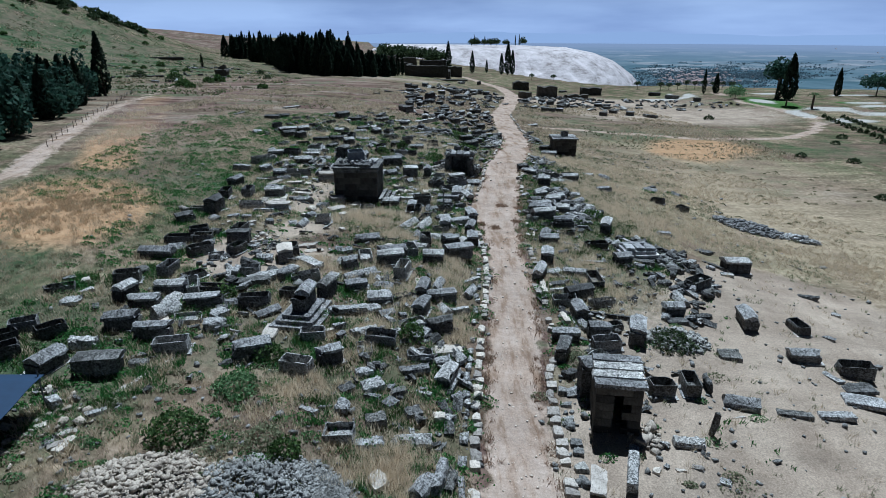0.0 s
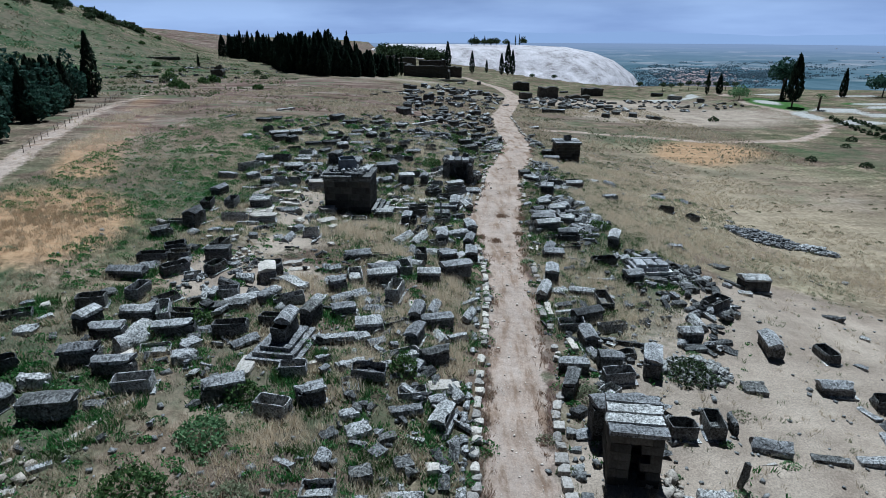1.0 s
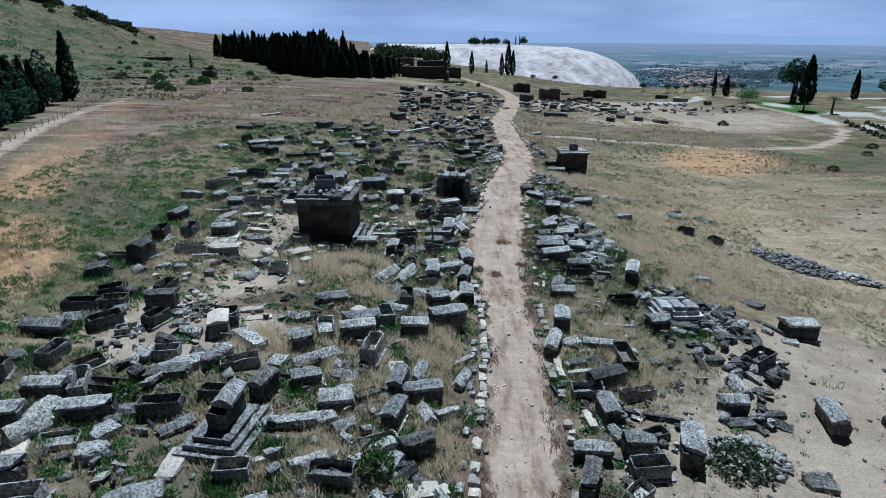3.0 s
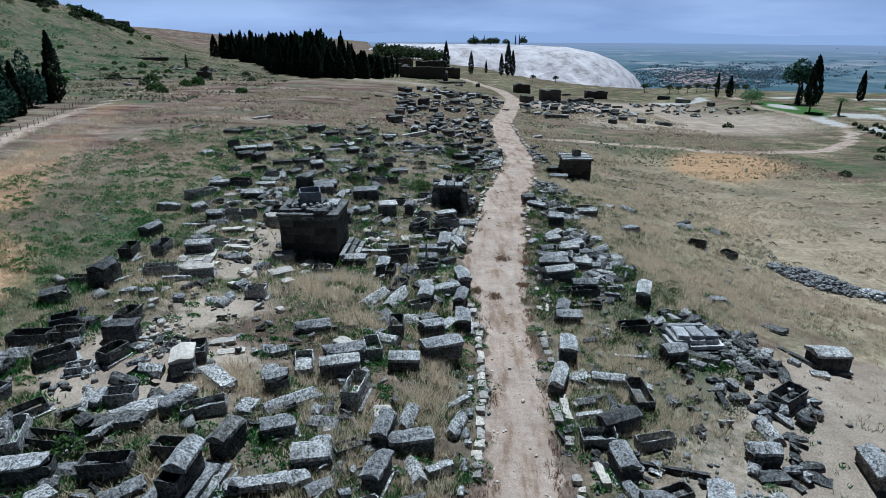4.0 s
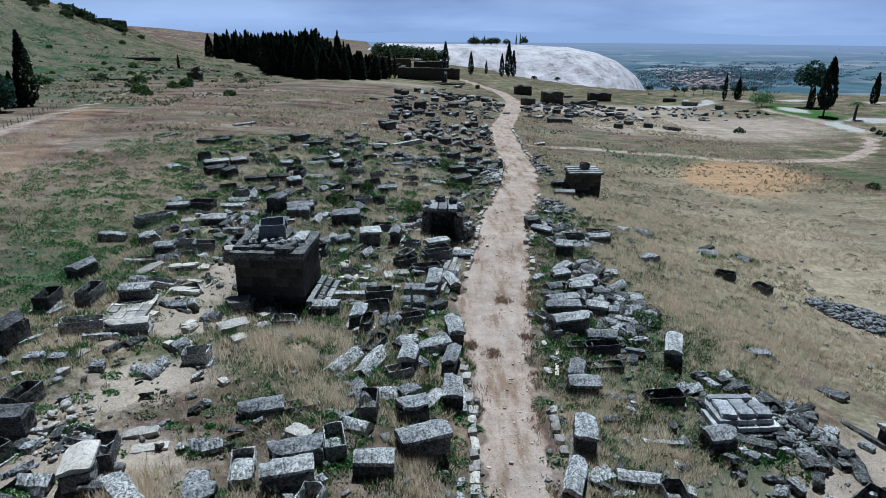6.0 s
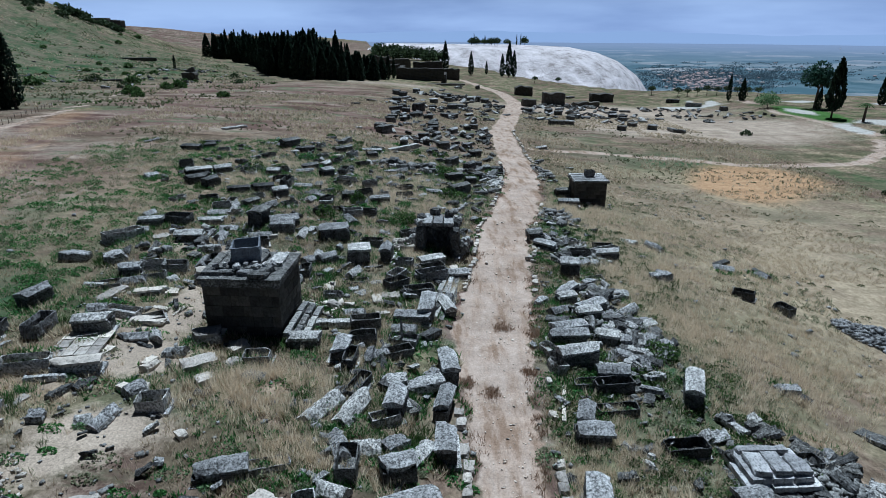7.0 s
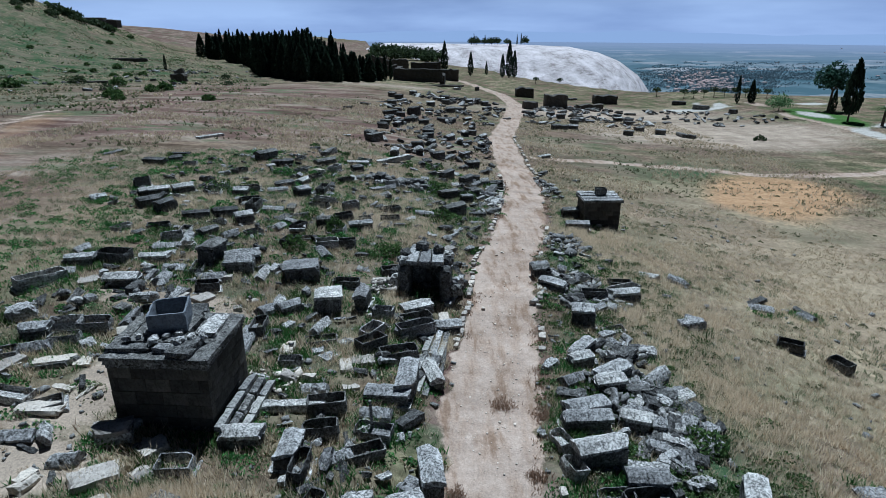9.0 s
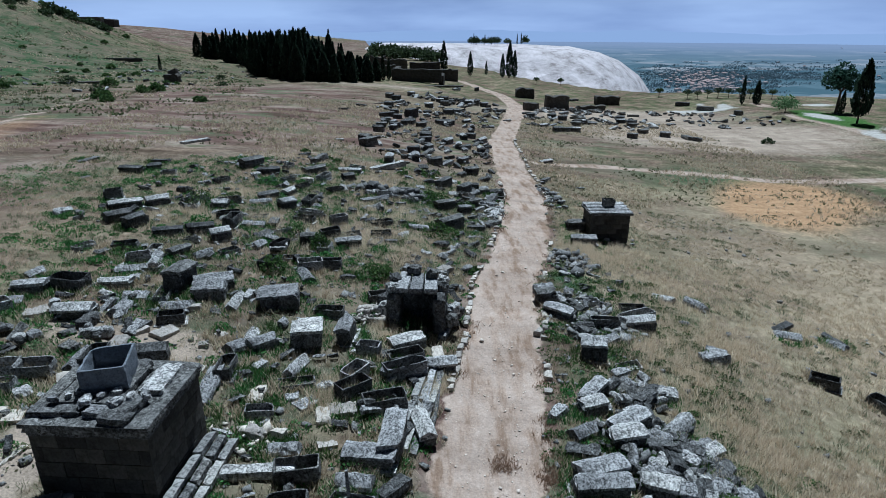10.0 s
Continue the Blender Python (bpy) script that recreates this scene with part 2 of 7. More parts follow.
# ---- building helpers ----
def part(name, bm, mat, parent=None, label="", smooth=False):
    """Link a bmesh as one mesh object, under a thing or under a part."""
    me = bpy.data.meshes.new(name)
    bm.to_mesh(me)
    bm.free()
    me.materials.append(mat)
    if smooth:
        me.polygons.foreach_set("use_smooth", [True] * len(me.polygons))
    ob = new(name, me)
    if parent:
        ob.parent = parent
    return tagged(ob, label) if label else ob


def raw_mesh(name, verts, faces, mat, smooth=False):
    """One mesh from arrays: verts (n, 3), faces (m, k) with one k."""
    me = bpy.data.meshes.new(name)
    verts, faces = np.asarray(verts, np.float32), np.asarray(faces, np.int32)
    k = faces.shape[1]
    me.vertices.add(len(verts))
    me.vertices.foreach_set("co", verts.ravel())
    me.loops.add(faces.size)
    me.loops.foreach_set("vertex_index", faces.ravel())
    me.polygons.add(len(faces))
    me.polygons.foreach_set("loop_start", np.arange(0, faces.size, k, dtype=np.int32))
    if smooth:
        me.polygons.foreach_set("use_smooth", np.ones(len(faces), bool))
    me.update(calc_edges=True)
    me.validate()
    me.materials.append(mat)
    return new(name, me)


def thing(name, x, y, turn, label, category, group="", z=None, sink=0.06, tip=(0, 0)):
    root = new(name)
    root.empty_display_size = 0.2
    zz = float(ground_z(x, y)) - sink if z is None else z
    root.matrix_world = pose(x, y, zz, tip[0], tip[1], turn)
    return tagged(root, label, category, group)


def wear(bm, amount, seed, fine=2.3, chip=1.0):
    """Knock a block out of true: waves over its faces, and chips off its edges."""
    off = Vector((seed * 3.17 % 50, seed * 1.73 % 50, seed * 0.91 % 50))
    bm.normal_update()
    moves = []
    for v in bm.verts:
        d = noise.noise(v.co * fine + off) * amount + noise.noise(v.co * 6.3 - off) * amount * 0.55
        sharp = sum(1 for e in v.link_edges if len(e.link_faces) == 2 and e.calc_face_angle(0) > 0.6)
        if sharp:
            d -= amount * (0.5 + 1.6 * abs(noise.noise(v.co * 4.1 - off)))
        side = noise.noise_vector(v.co * fine * 1.7 - off) * amount * 0.45
        moves.append(v.normal * d + side)
    for v, m in zip(bm.verts, moves):
        v.co += m
    # a corner or two broken away
    dice = random.Random(seed)
    ends = list(bm.verts)
    mid = sum((v.co for v in ends), Vector()) / len(ends)
    for _ in range(2 if amount > 0.02 else 0):
        c = max(ends, key=lambda v, d=Vector((dice.uniform(-1, 1), dice.uniform(-1, 1), dice.uniform(-0.2, 1))): (v.co - mid).dot(d)).co.copy()
        reach = dice.uniform(0.25, 0.65) * chip
        for v in ends:
            k = 1 - (v.co - c).length / reach
            if k > 0:
                v.co += (mid - v.co).normalized() * k * reach * 0.5


def split(bm, longest):
    for _ in range(3):
        es = [e for e in bm.edges if e.calc_length() > longest]
        if not es:
            break
        bmesh.ops.subdivide_edges(bm, edges=es, cuts=1, use_grid_fill=True)


def block_mesh(l, w, h, seed, amount=0.035, longest=0.36, z=0.0, taper=0.0):
    bm = bmesh.new()
    bmesh.ops.create_cube(bm, size=1)
    for v in bm.verts:
        k = 1 - taper * (v.co.z + 0.5)
        v.co = Vector((v.co.x * l * k, v.co.y * w * k, (v.co.z + 0.5) * h + z))
    split(bm, longest)
    wear(bm, amount, seed, 2.3, min(1.0, 0.25 + h * 0.8))
    return bm


def chest_mesh(l, w, h, seed, deep=0.74, wall=0.14, amount=0.044, z=0.0):
    bm = bmesh.new()
    bmesh.ops.create_cube(bm, size=1)
    for v in bm.verts:
        v.co = Vector((v.co.x * l, v.co.y * w, (v.co.z + 0.5) * h + z))
    bm.normal_update()
    top = [f for f in bm.faces if f.normal.z > 0.9]
    bmesh.ops.inset_region(bm, faces=top, thickness=wall)
    low = bmesh.ops.extrude_discrete_faces(bm, faces=top)["faces"]
    for v in {v for f in low for v in f.verts}:
        v.co.z -= h * deep
        v.co.x *= 0.98
    split(bm, 0.4)
    wear(bm, amount, seed, 2.3, 0.45)
    return bm


def lid_mesh(l, w, eave, rise, seed, z=0.0, amount=0.046):
    """A gabled stone lid with a thick eave, hollow side down."""
    bm = bmesh.new()
    prof = [(-w / 2, 0), (w / 2, 0), (w / 2, eave), (w * 0.06, eave + rise), (-w * 0.06, eave + rise), (-w / 2, eave)]
    a = [bm.verts.new((-l / 2, y, z + q)) for y, q in prof]
    b = [bm.verts.new((l / 2, y, z + q)) for y, q in prof]
    bm.faces.new(a[::-1])
    bm.faces.new(b)
    for i in range(6):
        bm.faces.new((a[i], a[(i + 1) % 6], b[(i + 1) % 6], b[i]))
    bmesh.ops.recalc_face_normals(bm, faces=bm.faces)
    split(bm, 0.34)
    wear(bm, amount, seed)
    return bm


# ---- the shape of the land ----
ROAD_Y = (-40.0, 20.0, 33.0, 47.0, 54.0, 67.0, 82.0, 100.0, 130.0, 160.0, 200.0, 280.0, 360.0, 520.0)
ROAD_Z = (-4.6, -4.2, -3.4, -2.1, -1.6, -0.9, -0.5, -0.5, -1.7, -3.0, -4.8, -7.0, -9.0, -12.0)
EDGE_X = (-900.0, -400.0, -150.0, -60.0, 40.0, 60.0, 82.0, 112.0, 165.0, 300.0, 700.0)
EDGE_Y = (2200.0, 2000.0, 1300.0, 640.0, 580.0, 490.0, 425.0, 345.0, 310.0, 270.0, 160.0)


def smoothstep(a, b, v):
    u = np.clip((v - a) / (b - a), 0.0, 1.0)
    return u * u * (3 - 2 * u)


# how far the land lies above (+) or below (-) that ridge: one row for each stretch of the road
SIDE_X = (-85.0, -50.0, -28.0, -14.0, -5.0, 5.0, 14.0, 26.0, 42.0, 70.0, 110.0)
SIDE_Y = (34.0, 50.0, 68.0, 90.0, 120.0, 165.0)
SIDE_Z = (
    (0.0, 0.3, 0.3, 0.3, 0.6, -0.1, 0.8, 1.0, -0.1, -0.5, 0.0),
    (0.0, 0.3, 0.3, -0.2, 0.3, -0.1, 0.7, 0.7, -0.9, -1.0, 0.0),
    (0.0, 0.1, -0.1, -0.4, -0.9, -0.3, 0.6, -0.6, -2.6, -2.0, 0.0),
    (0.0, -0.3, -0.2, -0.2, -0.4, -0.4, 0.3, -0.6, -2.7, -2.4, 0.0),
    (0.0, -0.1, 0.3, 0.7, 0.2, -0.2, 0.0, -0.5, -1.7, -1.6, 0.0),
    (0.0, 0.0, 0.0, 0.0, 0.0, 0.0, 0.0, 0.0, 0.0, 0.0, 0.0),
)


def side_lift(x, y):
    """The land's own rise and fall across the road, gliding from stretch to stretch."""
    lines = [np.interp(x, SIDE_X, row) for row in SIDE_Z]
    lift = np.zeros(np.shape(x))
    for i in range(len(SIDE_Y) - 1):
        t = np.clip((y - SIDE_Y[i]) / (SIDE_Y[i + 1] - SIDE_Y[i]), 0.0, 1.0)
        inside = (y >= SIDE_Y[i] if i else True) & (y < SIDE_Y[i + 1])
        lift = np.where(inside, lines[i] * (1 - t) + lines[i + 1] * t, lift)
    return lift


def ground_z(x, y):
    """Height of the land: the ridge of the road, falling to the right, a hill to the left, the plain beyond the edge."""
    x, y = np.asarray(x, float), np.asarray(y, float)
    base = (np.interp(y - 4, ROAD_Y, ROAD_Z) + np.interp(y, ROAD_Y, ROAD_Z) + np.interp(y + 4, ROAD_Y, ROAD_Z)) / 3
    dx = x - 6.0
    # terrace: level under the tombs, a short bank down to the road on the left side
    cross = -4.6 * np.tanh(dx / 44.0) + 0.7 * smoothstep(-1.5, -6.0, dx)
    flat = smoothstep(90, 130, x) * smoothstep(150, 230, y) * 3.0
    hill = 50.0 * np.exp(-((x + 300.0) / 90.0) ** 2 - ((y - 420.0) / 170.0) ** 2) * smoothstep(-60, -140, x)
    bumps = 0.16 * np.sin(x * 0.31 + 1.3 * np.sin(y * 0.17)) * np.sin(y * 0.27 + 0.8) + 0.07 * np.sin(x * 0.9 + y * 0.4) * np.sin(y * 0.8 - x * 0.3)
    bumps = bumps * smoothstep(2.2, 6.0, np.abs(dx))
    hill = hill * (1 + 0.07 * np.sin(x * 0.061 + y * 0.023) * np.sin(y * 0.047)) + 0.5 * np.sin(x * 0.19) * np.sin(y * 0.13 + x * 0.05) * smoothstep(-90, -150, x)
    rise = (side_lift(x - 3, y - 3) + side_lift(x + 3, y - 3) + side_lift(x - 3, y + 3) + side_lift(x + 3, y + 3)) / 4
    top = base + cross + flat + hill + bumps + rise
    ridge = 27.0 * np.exp(-((x + 480) / 190.0) ** 2 - ((y - 950) / 230.0) ** 2)
    # the edge of the plateau
    edge = np.interp(x, EDGE_X, EDGE_Y) - y
    low = -85.0 + 6.0 * smoothstep(900, 4500, np.hypot(x, y))
    return low + (top + ridge - low) * smoothstep(-170, 0, edge)

LANE_Y = (-40.0, 24.0, 32.0, 39.0, 47.6, 54.0, 60.0, 67.0, 73.0, 80.0, 89.0, 96.0, 105.0, 120.0, 140.0, 157.0, 174.0, 220.0, 268.0)
LANE_X = (3.0, 4.0, 4.4, 5.3, 6.0, 6.0, 6.0, 6.1, 7.0, 8.0, 9.0, 10.9, 12.6, 14.6, 15.0, 15.8, 16.3, 23.6, 31.0)
LANE_W = (3.7, 3.7, 3.4, 3.7, 3.3, 3.1, 3.9, 5.5, 5.3, 4.9, 5.2, 5.2, 5.2, 5.3, 5.2, 5.4, 5.3, 5.6, 6.8)



# ---- the land ----
TRACK_X = (-60.0, -47.0, -52.0, -67.0, -82.0, -100.0)
TRACK_Y = (30.0, 64.0, 79.0, 124.0, 176.0, 230.0)


def near_line(x, y, xs, ys):
    """Distance from points to a broken line."""
    best = np.full(np.shape(x), 1e9)
    for i in range(len(xs) - 1):
        ax, ay, bx, by = xs[i], ys[i], xs[i + 1], ys[i + 1]
        t = np.clip(((x - ax) * (bx - ax) + (y - ay) * (by - ay)) / ((bx - ax) ** 2 + (by - ay) ** 2), 0, 1)
        best = np.minimum(best, np.hypot(x - ax - t * (bx - ax), y - ay - t * (by - ay)))
    return best


def blob(x, y, cx, cy, rx, ry, turn=0.0):
    c, s = math.cos(radians(turn)), math.sin(radians(turn))
    u, v = (x - cx) * c + (y - cy) * s, -(x - cx) * s + (y - cy) * c
    return np.clip(1.25 - 0.75 * np.hypot(u / rx, v / ry), 0, 1)


def road_mask(x, y):
    half = np.interp(y, LANE_Y, LANE_W) / 2 + 0.28 * np.sin(y * 0.55 + 0.4 * x) * np.sin(y * 1.7) + 0.2 * np.sin(y * 2.9 + x)
    return np.clip(0.5 + (half - np.abs(x - np.interp(y, LANE_Y, LANE_X))) / 1.1, 0, 1) * smoothstep(300, 268, y)


def earth_mask(x, y):
    m = blob(x, y, 25.9, 31.66, 17, 15) + 0.9 * blob(x, y, 30.66, 47.69, 8, 8) + 0.8 * blob(x, y, 14.51, 23.22, 8, 7)
    m = np.maximum(m, 0.68 * blob(x, y, -12.98, 46.97, 6, 4, 20))
    m = np.maximum(m, 0.60 * blob(x, y, -16.27, 63.61, 5, 2.5))
    m = np.maximum(m, 0.72 * blob(x, y, -13.51, 54.03, 4.5, 2.2, 10))
    m = np.maximum(m, 0.76 * blob(x, y, -13.96, 65.31, 1.3, 2.2))
    m = np.maximum(m, 0.64 * blob(x, y, -15.59, 59.21, 2.2, 1.6))
    m = np.maximum(m, 0.60 * blob(x, y, -14.4, 59.97, 2.5, 1.5))
    m = np.maximum(m, 0.76 * blob(x, y, -17.03, 47.53, 3.5, 4))
    m = np.maximum(m, 0.68 * blob(x, y, -15.08, 51.64, 4, 1.6, 15))
    m = np.maximum(m, 0.56 * blob(x, y, -19.12, 56.71, 4, 1.2, 10))
    m = np.maximum(m, 0.56 * blob(x, y, -15.34, 75.59, 7, 3))
    m = np.maximum(m, 0.95 * blob(x, y, -16.7, 45.1, 3.6, 2.4, 15))
    m = np.maximum(m, 0.85 * blob(x, y, -15.6, 44.8, 3.0, 2.0, 15))
    m = np.maximum(m, 0.95 * blob(x, y, -13.9, 66.5, 1.5, 4.0))
    m = np.maximum(m, 0.9 * blob(x, y, -14.4, 60.5, 3.2, 2.0, 15))
    m = np.maximum(m, 0.85 * blob(x, y, -12.5, 75.0, 4.0, 2.0))
    return np.clip(m, 0, 1)


def spread(first, last, step, far, growth):
    out = list(np.arange(first, last + step / 2, step))
    d = step
    while out[-1] < far:
        d = min(d * growth, 160)
        out.append(out[-1] + d)
    return out


def build_land():
    xs = spread(-46, 62, 0.6, 4700, 1.09)
    left = spread(46, 46, 0.6, 3600, 1.09)[1:]
    xs = np.array([-v for v in left[::-1]] + xs)
    ys = spread(10, 128, 0.6, 4850, 1.06)
    back = spread(-10, -10, 0.6, 700, 1.12)[1:]
    ys = np.array([-v for v in back[::-1]] + ys)
    gx, gy = np.meshgrid(xs, ys)
    x, y = gx.ravel(), gy.ravel()
    z = ground_z(x, y) + 0.04 * np.sin(x * 5.1 + 2 * np.sin(y * 3.3)) * np.sin(y * 4.7 + x) * (np.hypot(x, y - 60) < 90)
    # wheel ruts worn into the road
    dx = x - np.interp(y, LANE_Y, LANE_X)
    z = z - 0.05 * road_mask(x, y)
    w = len(xs)
    i = np.arange(len(ys) - 1)[:, None] * w + np.arange(w - 1)[None, :]
    i = i.ravel()
    ob = raw_mesh("ground", np.stack([x, y, z], 1), np.stack([i, i + 1, i + w + 1, i + w], 1), GROUND, True)
    edge = np.interp(x, EDGE_X, EDGE_Y) - y
    track = np.clip(0.5 + (2.0 - near_line(x, y, TRACK_X, TRACK_Y)) / 2.6, 0, 1)
    side_path = np.clip(0.5 + (1.8 - near_line(x, y, (20, 42, 62, 73, 89, 102, 113, 119, 119, 117, 117, 122, 128), (150, 154, 149, 149, 152, 165, 181, 197, 205, 215, 236, 268, 300))) / 2.0, 0, 1)
    far_road = np.clip(0.5 + (3.4 - near_line(x, y, (31, 30, 16, -5, -40, -60), (266, 320, 390, 450, 520, 600))) / 3.0, 0, 1)
    verge = np.clip(1 - np.abs(np.abs(dx) - np.interp(y, LANE_Y, LANE_W) / 2 - 0.3) / 0.9, 0, 1) * (y < 130)
    zones = {
        "dirt": np.maximum.reduce([road_mask(x, y), 0.68 * track, 0.85 * side_path, 0.8 * far_road]),
        "earth": np.maximum.reduce([earth_mask(x, y), 0.95 * blob(x, y, 78, 208, 38, 30), 0.7 * blob(x, y, 60, 255, 60, 30), 0.45 * blob(x, y, 20, 250, 40, 60), 0.6 * blob(x, y, -20, 300, 40, 16)]),
        "gold": np.maximum.reduce([0.98 * blob(x, y, 56.4, 133.8, 9.5, 15, -25), 0.9 * blob(x, y, 62.5, 138.5, 8, 11, 30), 0.85 * blob(x, y, 51.0, 127.5, 7, 9, 10), 1.1 * blob(x, y, -35.51, 54.57, 7, 9, 30), 0.85 * np.clip(1.3 - near_line(x, y, (-40, -45, -50, -66, -74), (70, 82, 99, 141, 162)) / 4.5, 0, 1), 0.3 * blob(x, y, 35.42, 77.71, 14, 22)]),
        "rust": np.maximum.reduce([0.34 * blob(x, y, 36, 112, 14, 16), 0.42 * blob(x, y, 62, 98, 16, 14), 0.85 * blob(x, y, -48, 150, 26, 30), 0.7 * blob(x, y, -62, 200, 34, 26), 0.6 * blob(x, y, -44, 100, 12, 26, 20), 0.75 * blob(x, y, -35, 170, 60, 55), 0.7 * blob(x, y, -60, 240, 60, 50), 0.9 * blob(x, y, -330, 900, 400, 300), 0.6 * blob(x, y, -60.46, 118.54, 14, 40, 17), 0.55 * blob(x, y, -40.17, 108.26, 22, 22), 0.5 * blob(x, y, 55, 190, 70, 30), 0.45 * blob(x, y, -8.82, 26.45, 7, 5), 0.6 * blob(x, y, -11.53, 50.57, 3, 4), 0.42 * blob(x, y, -5.93, 44.48, 14, 22), 0.42 * blob(x, y, -8.27, 85.98, 16, 26), 0.85 * verge]),
        "dry": np.maximum.reduce([0.6 * blob(x, y, 48.89, 89.08, 26, 60), 0.4 * blob(x, y, -34.38, 92.49, 20, 26)]),
        "green": np.maximum.reduce([0.56 * blob(x, y, 42, 150, 26, 12), 0.5 * blob(x, y, 52, 112, 9, 6), 0.46 * blob(x, y, -36.1, 70.12, 12, 16, 20), 0.66 * blob(x, y, -39.45, 43.4, 10, 7), 0.62 * blob(x, y, -29.03, 64.04, 8, 7), 0.7 * blob(x, y, 5.01, 108.69, 6, 14), 0.45 * blob(x, y, 90.19, 132.28, 20, 25), 0.66 * blob(x, y, -105, 190, 40, 50), 0.62 * blob(x, y, -190, 330, 130, 160), 0.75 * blob(x, y, -78, 172, 14, 16), 0.7 * blob(x, y, -62, 168, 20, 6), 0.55 * blob(x, y, -12.15, 92.48, 14, 10), 0.72 * blob(x, y, 14.81, 66.33, 5, 15), 0.6 * blob(x, y, 12.96, 89.79, 5, 12), 0.62 * blob(x, y, -6.31, 75, 12, 12), 0.62 * blob(x, y, 17.52, 49.17, 7, 9), 0.6 * blob(x, y, -11.84, 36.51, 9, 7), 0.6 * blob(x, y, -23.72, 32.61, 8, 9)]),
        "lawn": np.maximum(blob(x, y, 123.5, 232, 6.5, 24, -4), 0.8 * blob(x, y, 150, 228, 8, 6)),
        "paving": np.maximum.reduce([0.95 * blob(x, y, 135, 209, 6, 5), 0.95 * blob(x, y, 141, 197, 8, 4), 0.95 * blob(x, y, 124, 185, 5, 3), 0.95 * blob(x, y, 154, 216, 9, 4), 0.95 * blob(x, y, 156, 227, 7, 4), 0.95 * blob(x, y, 132, 208, 9, 5, -20), 0.95 * blob(x, y, 124, 182, 8, 3.5, 10), 0.9 * blob(x, y, 150, 196, 16, 4, -20), np.clip(0.5 + (1.5 - near_line(x, y, (100, 127, 121, 117, 114), (300, 262, 223, 196, 182))) / 2.0, 0, 1), np.clip(0.5 + (2.0 - near_line(x, y, (90, 130, 180, 250), (272, 276, 262, 246))) / 2.0, 0, 1)]),
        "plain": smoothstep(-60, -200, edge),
        # mask of the haze painted on the plain
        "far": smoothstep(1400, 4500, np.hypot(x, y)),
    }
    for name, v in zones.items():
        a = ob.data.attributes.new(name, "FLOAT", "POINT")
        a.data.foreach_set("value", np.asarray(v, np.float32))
    tagged(ob, "dry grassy plateau with a dirt road and the plain below", "ground", kind="structure")


build_land()


def build_travertine():
    """The white terraces beyond the plateau's edge."""
    xs, ys = np.linspace(-90, 330, 150), np.linspace(500, 1060, 110)
    gx, gy = np.meshgrid(xs, ys)
    x, y = gx.ravel(), gy.ravel()
    r = x * 800.0 / np.maximum(y, 640)
    top = np.interp(r, (-90, -10, 90, 155, 192, 218, 243, 270), (-5, -5.5, -6.5, -10, -19, -32, -54, -92))
    rise = smoothstep(505, 830, y + 14 * np.sin(x * 0.05) + 7 * np.sin(x * 0.17 + y * 0.05))
    ledge = 4.5 * np.abs(np.sin(y * 0.045 + 1.6 * np.sin(x * 0.03))) + 1.0 * np.abs(np.sin(x * 0.21 + y * 0.06))
    z = -62 + (top + 62) * rise - ledge * rise * (1 - rise) * 4
    z = np.minimum(z, top)
    w = len(xs)
    i = (np.arange(len(ys) - 1)[:, None] * w + np.arange(w - 1)[None, :]).ravel()
    ob = raw_mesh("travertine_terrace", np.stack([x, y, z], 1), np.stack([i, i + 1, i + w + 1, i + w], 1), CHALK, True)
    tagged(ob, "broad white travertine slope with eroded ledges", "hillside", kind="structure")


build_travertine()


def build_mountains():
    """Low ranges across the plain; their own glow stands in for distance haze."""
    for far, high, seed, name in ((4700, 62, 3, "mountain_range"),):
        xs = np.linspace(-2600, 4300, 160) if far > 4500 else np.linspace(500, 4000, 120)
        crest = np.array([noise.fractal(Vector((v * 0.0011 + seed, seed, 0)), 1.0, 2.0, 5) for v in xs])
        ys = np.sqrt(np.maximum(far ** 2 - xs ** 2 * 0.9, 500 ** 2))
        zt = -82 + high * (1.15 + 0.5 * crest)
        v = np.concatenate([np.stack([xs, ys, np.full_like(xs, -95)], 1), np.stack([xs * 1.01, ys * 1.01, zt], 1)])
        n = len(xs)
        i = np.arange(n - 1)
        tagged(raw_mesh(name, v, np.stack([i, i + 1, i + n + 1, i + n], 1), HAZE_RIDGE, True), "mountain range with a pale blue glow standing in for haze", "mountains", kind="structure")


build_mountains()

# ---- tombs ----
count = 0
sites = []


def seed_next():
    global count
    count += 1
    return count


def open_sarcophagus(x, y, turn, l, w, h):
    sites.append((x, y, l))
    s = seed_next()
    root = thing("sarcophagus", x, y, turn, "open grey limestone sarcophagus without a lid on rough ground", "sarcophagus", "sarcophagi", tip=(random.uniform(-2.5, 2.5), random.uniform(-2.5, 2.5)))
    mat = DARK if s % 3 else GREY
    part("chest", chest_mesh(l, w, h, s), mat, root)
    if s % 2:
        part("plinth", block_mesh(l + 0.35, w + 0.35, 0.2, s + 400, 0.03, 0.8, -0.1), GREY, root)


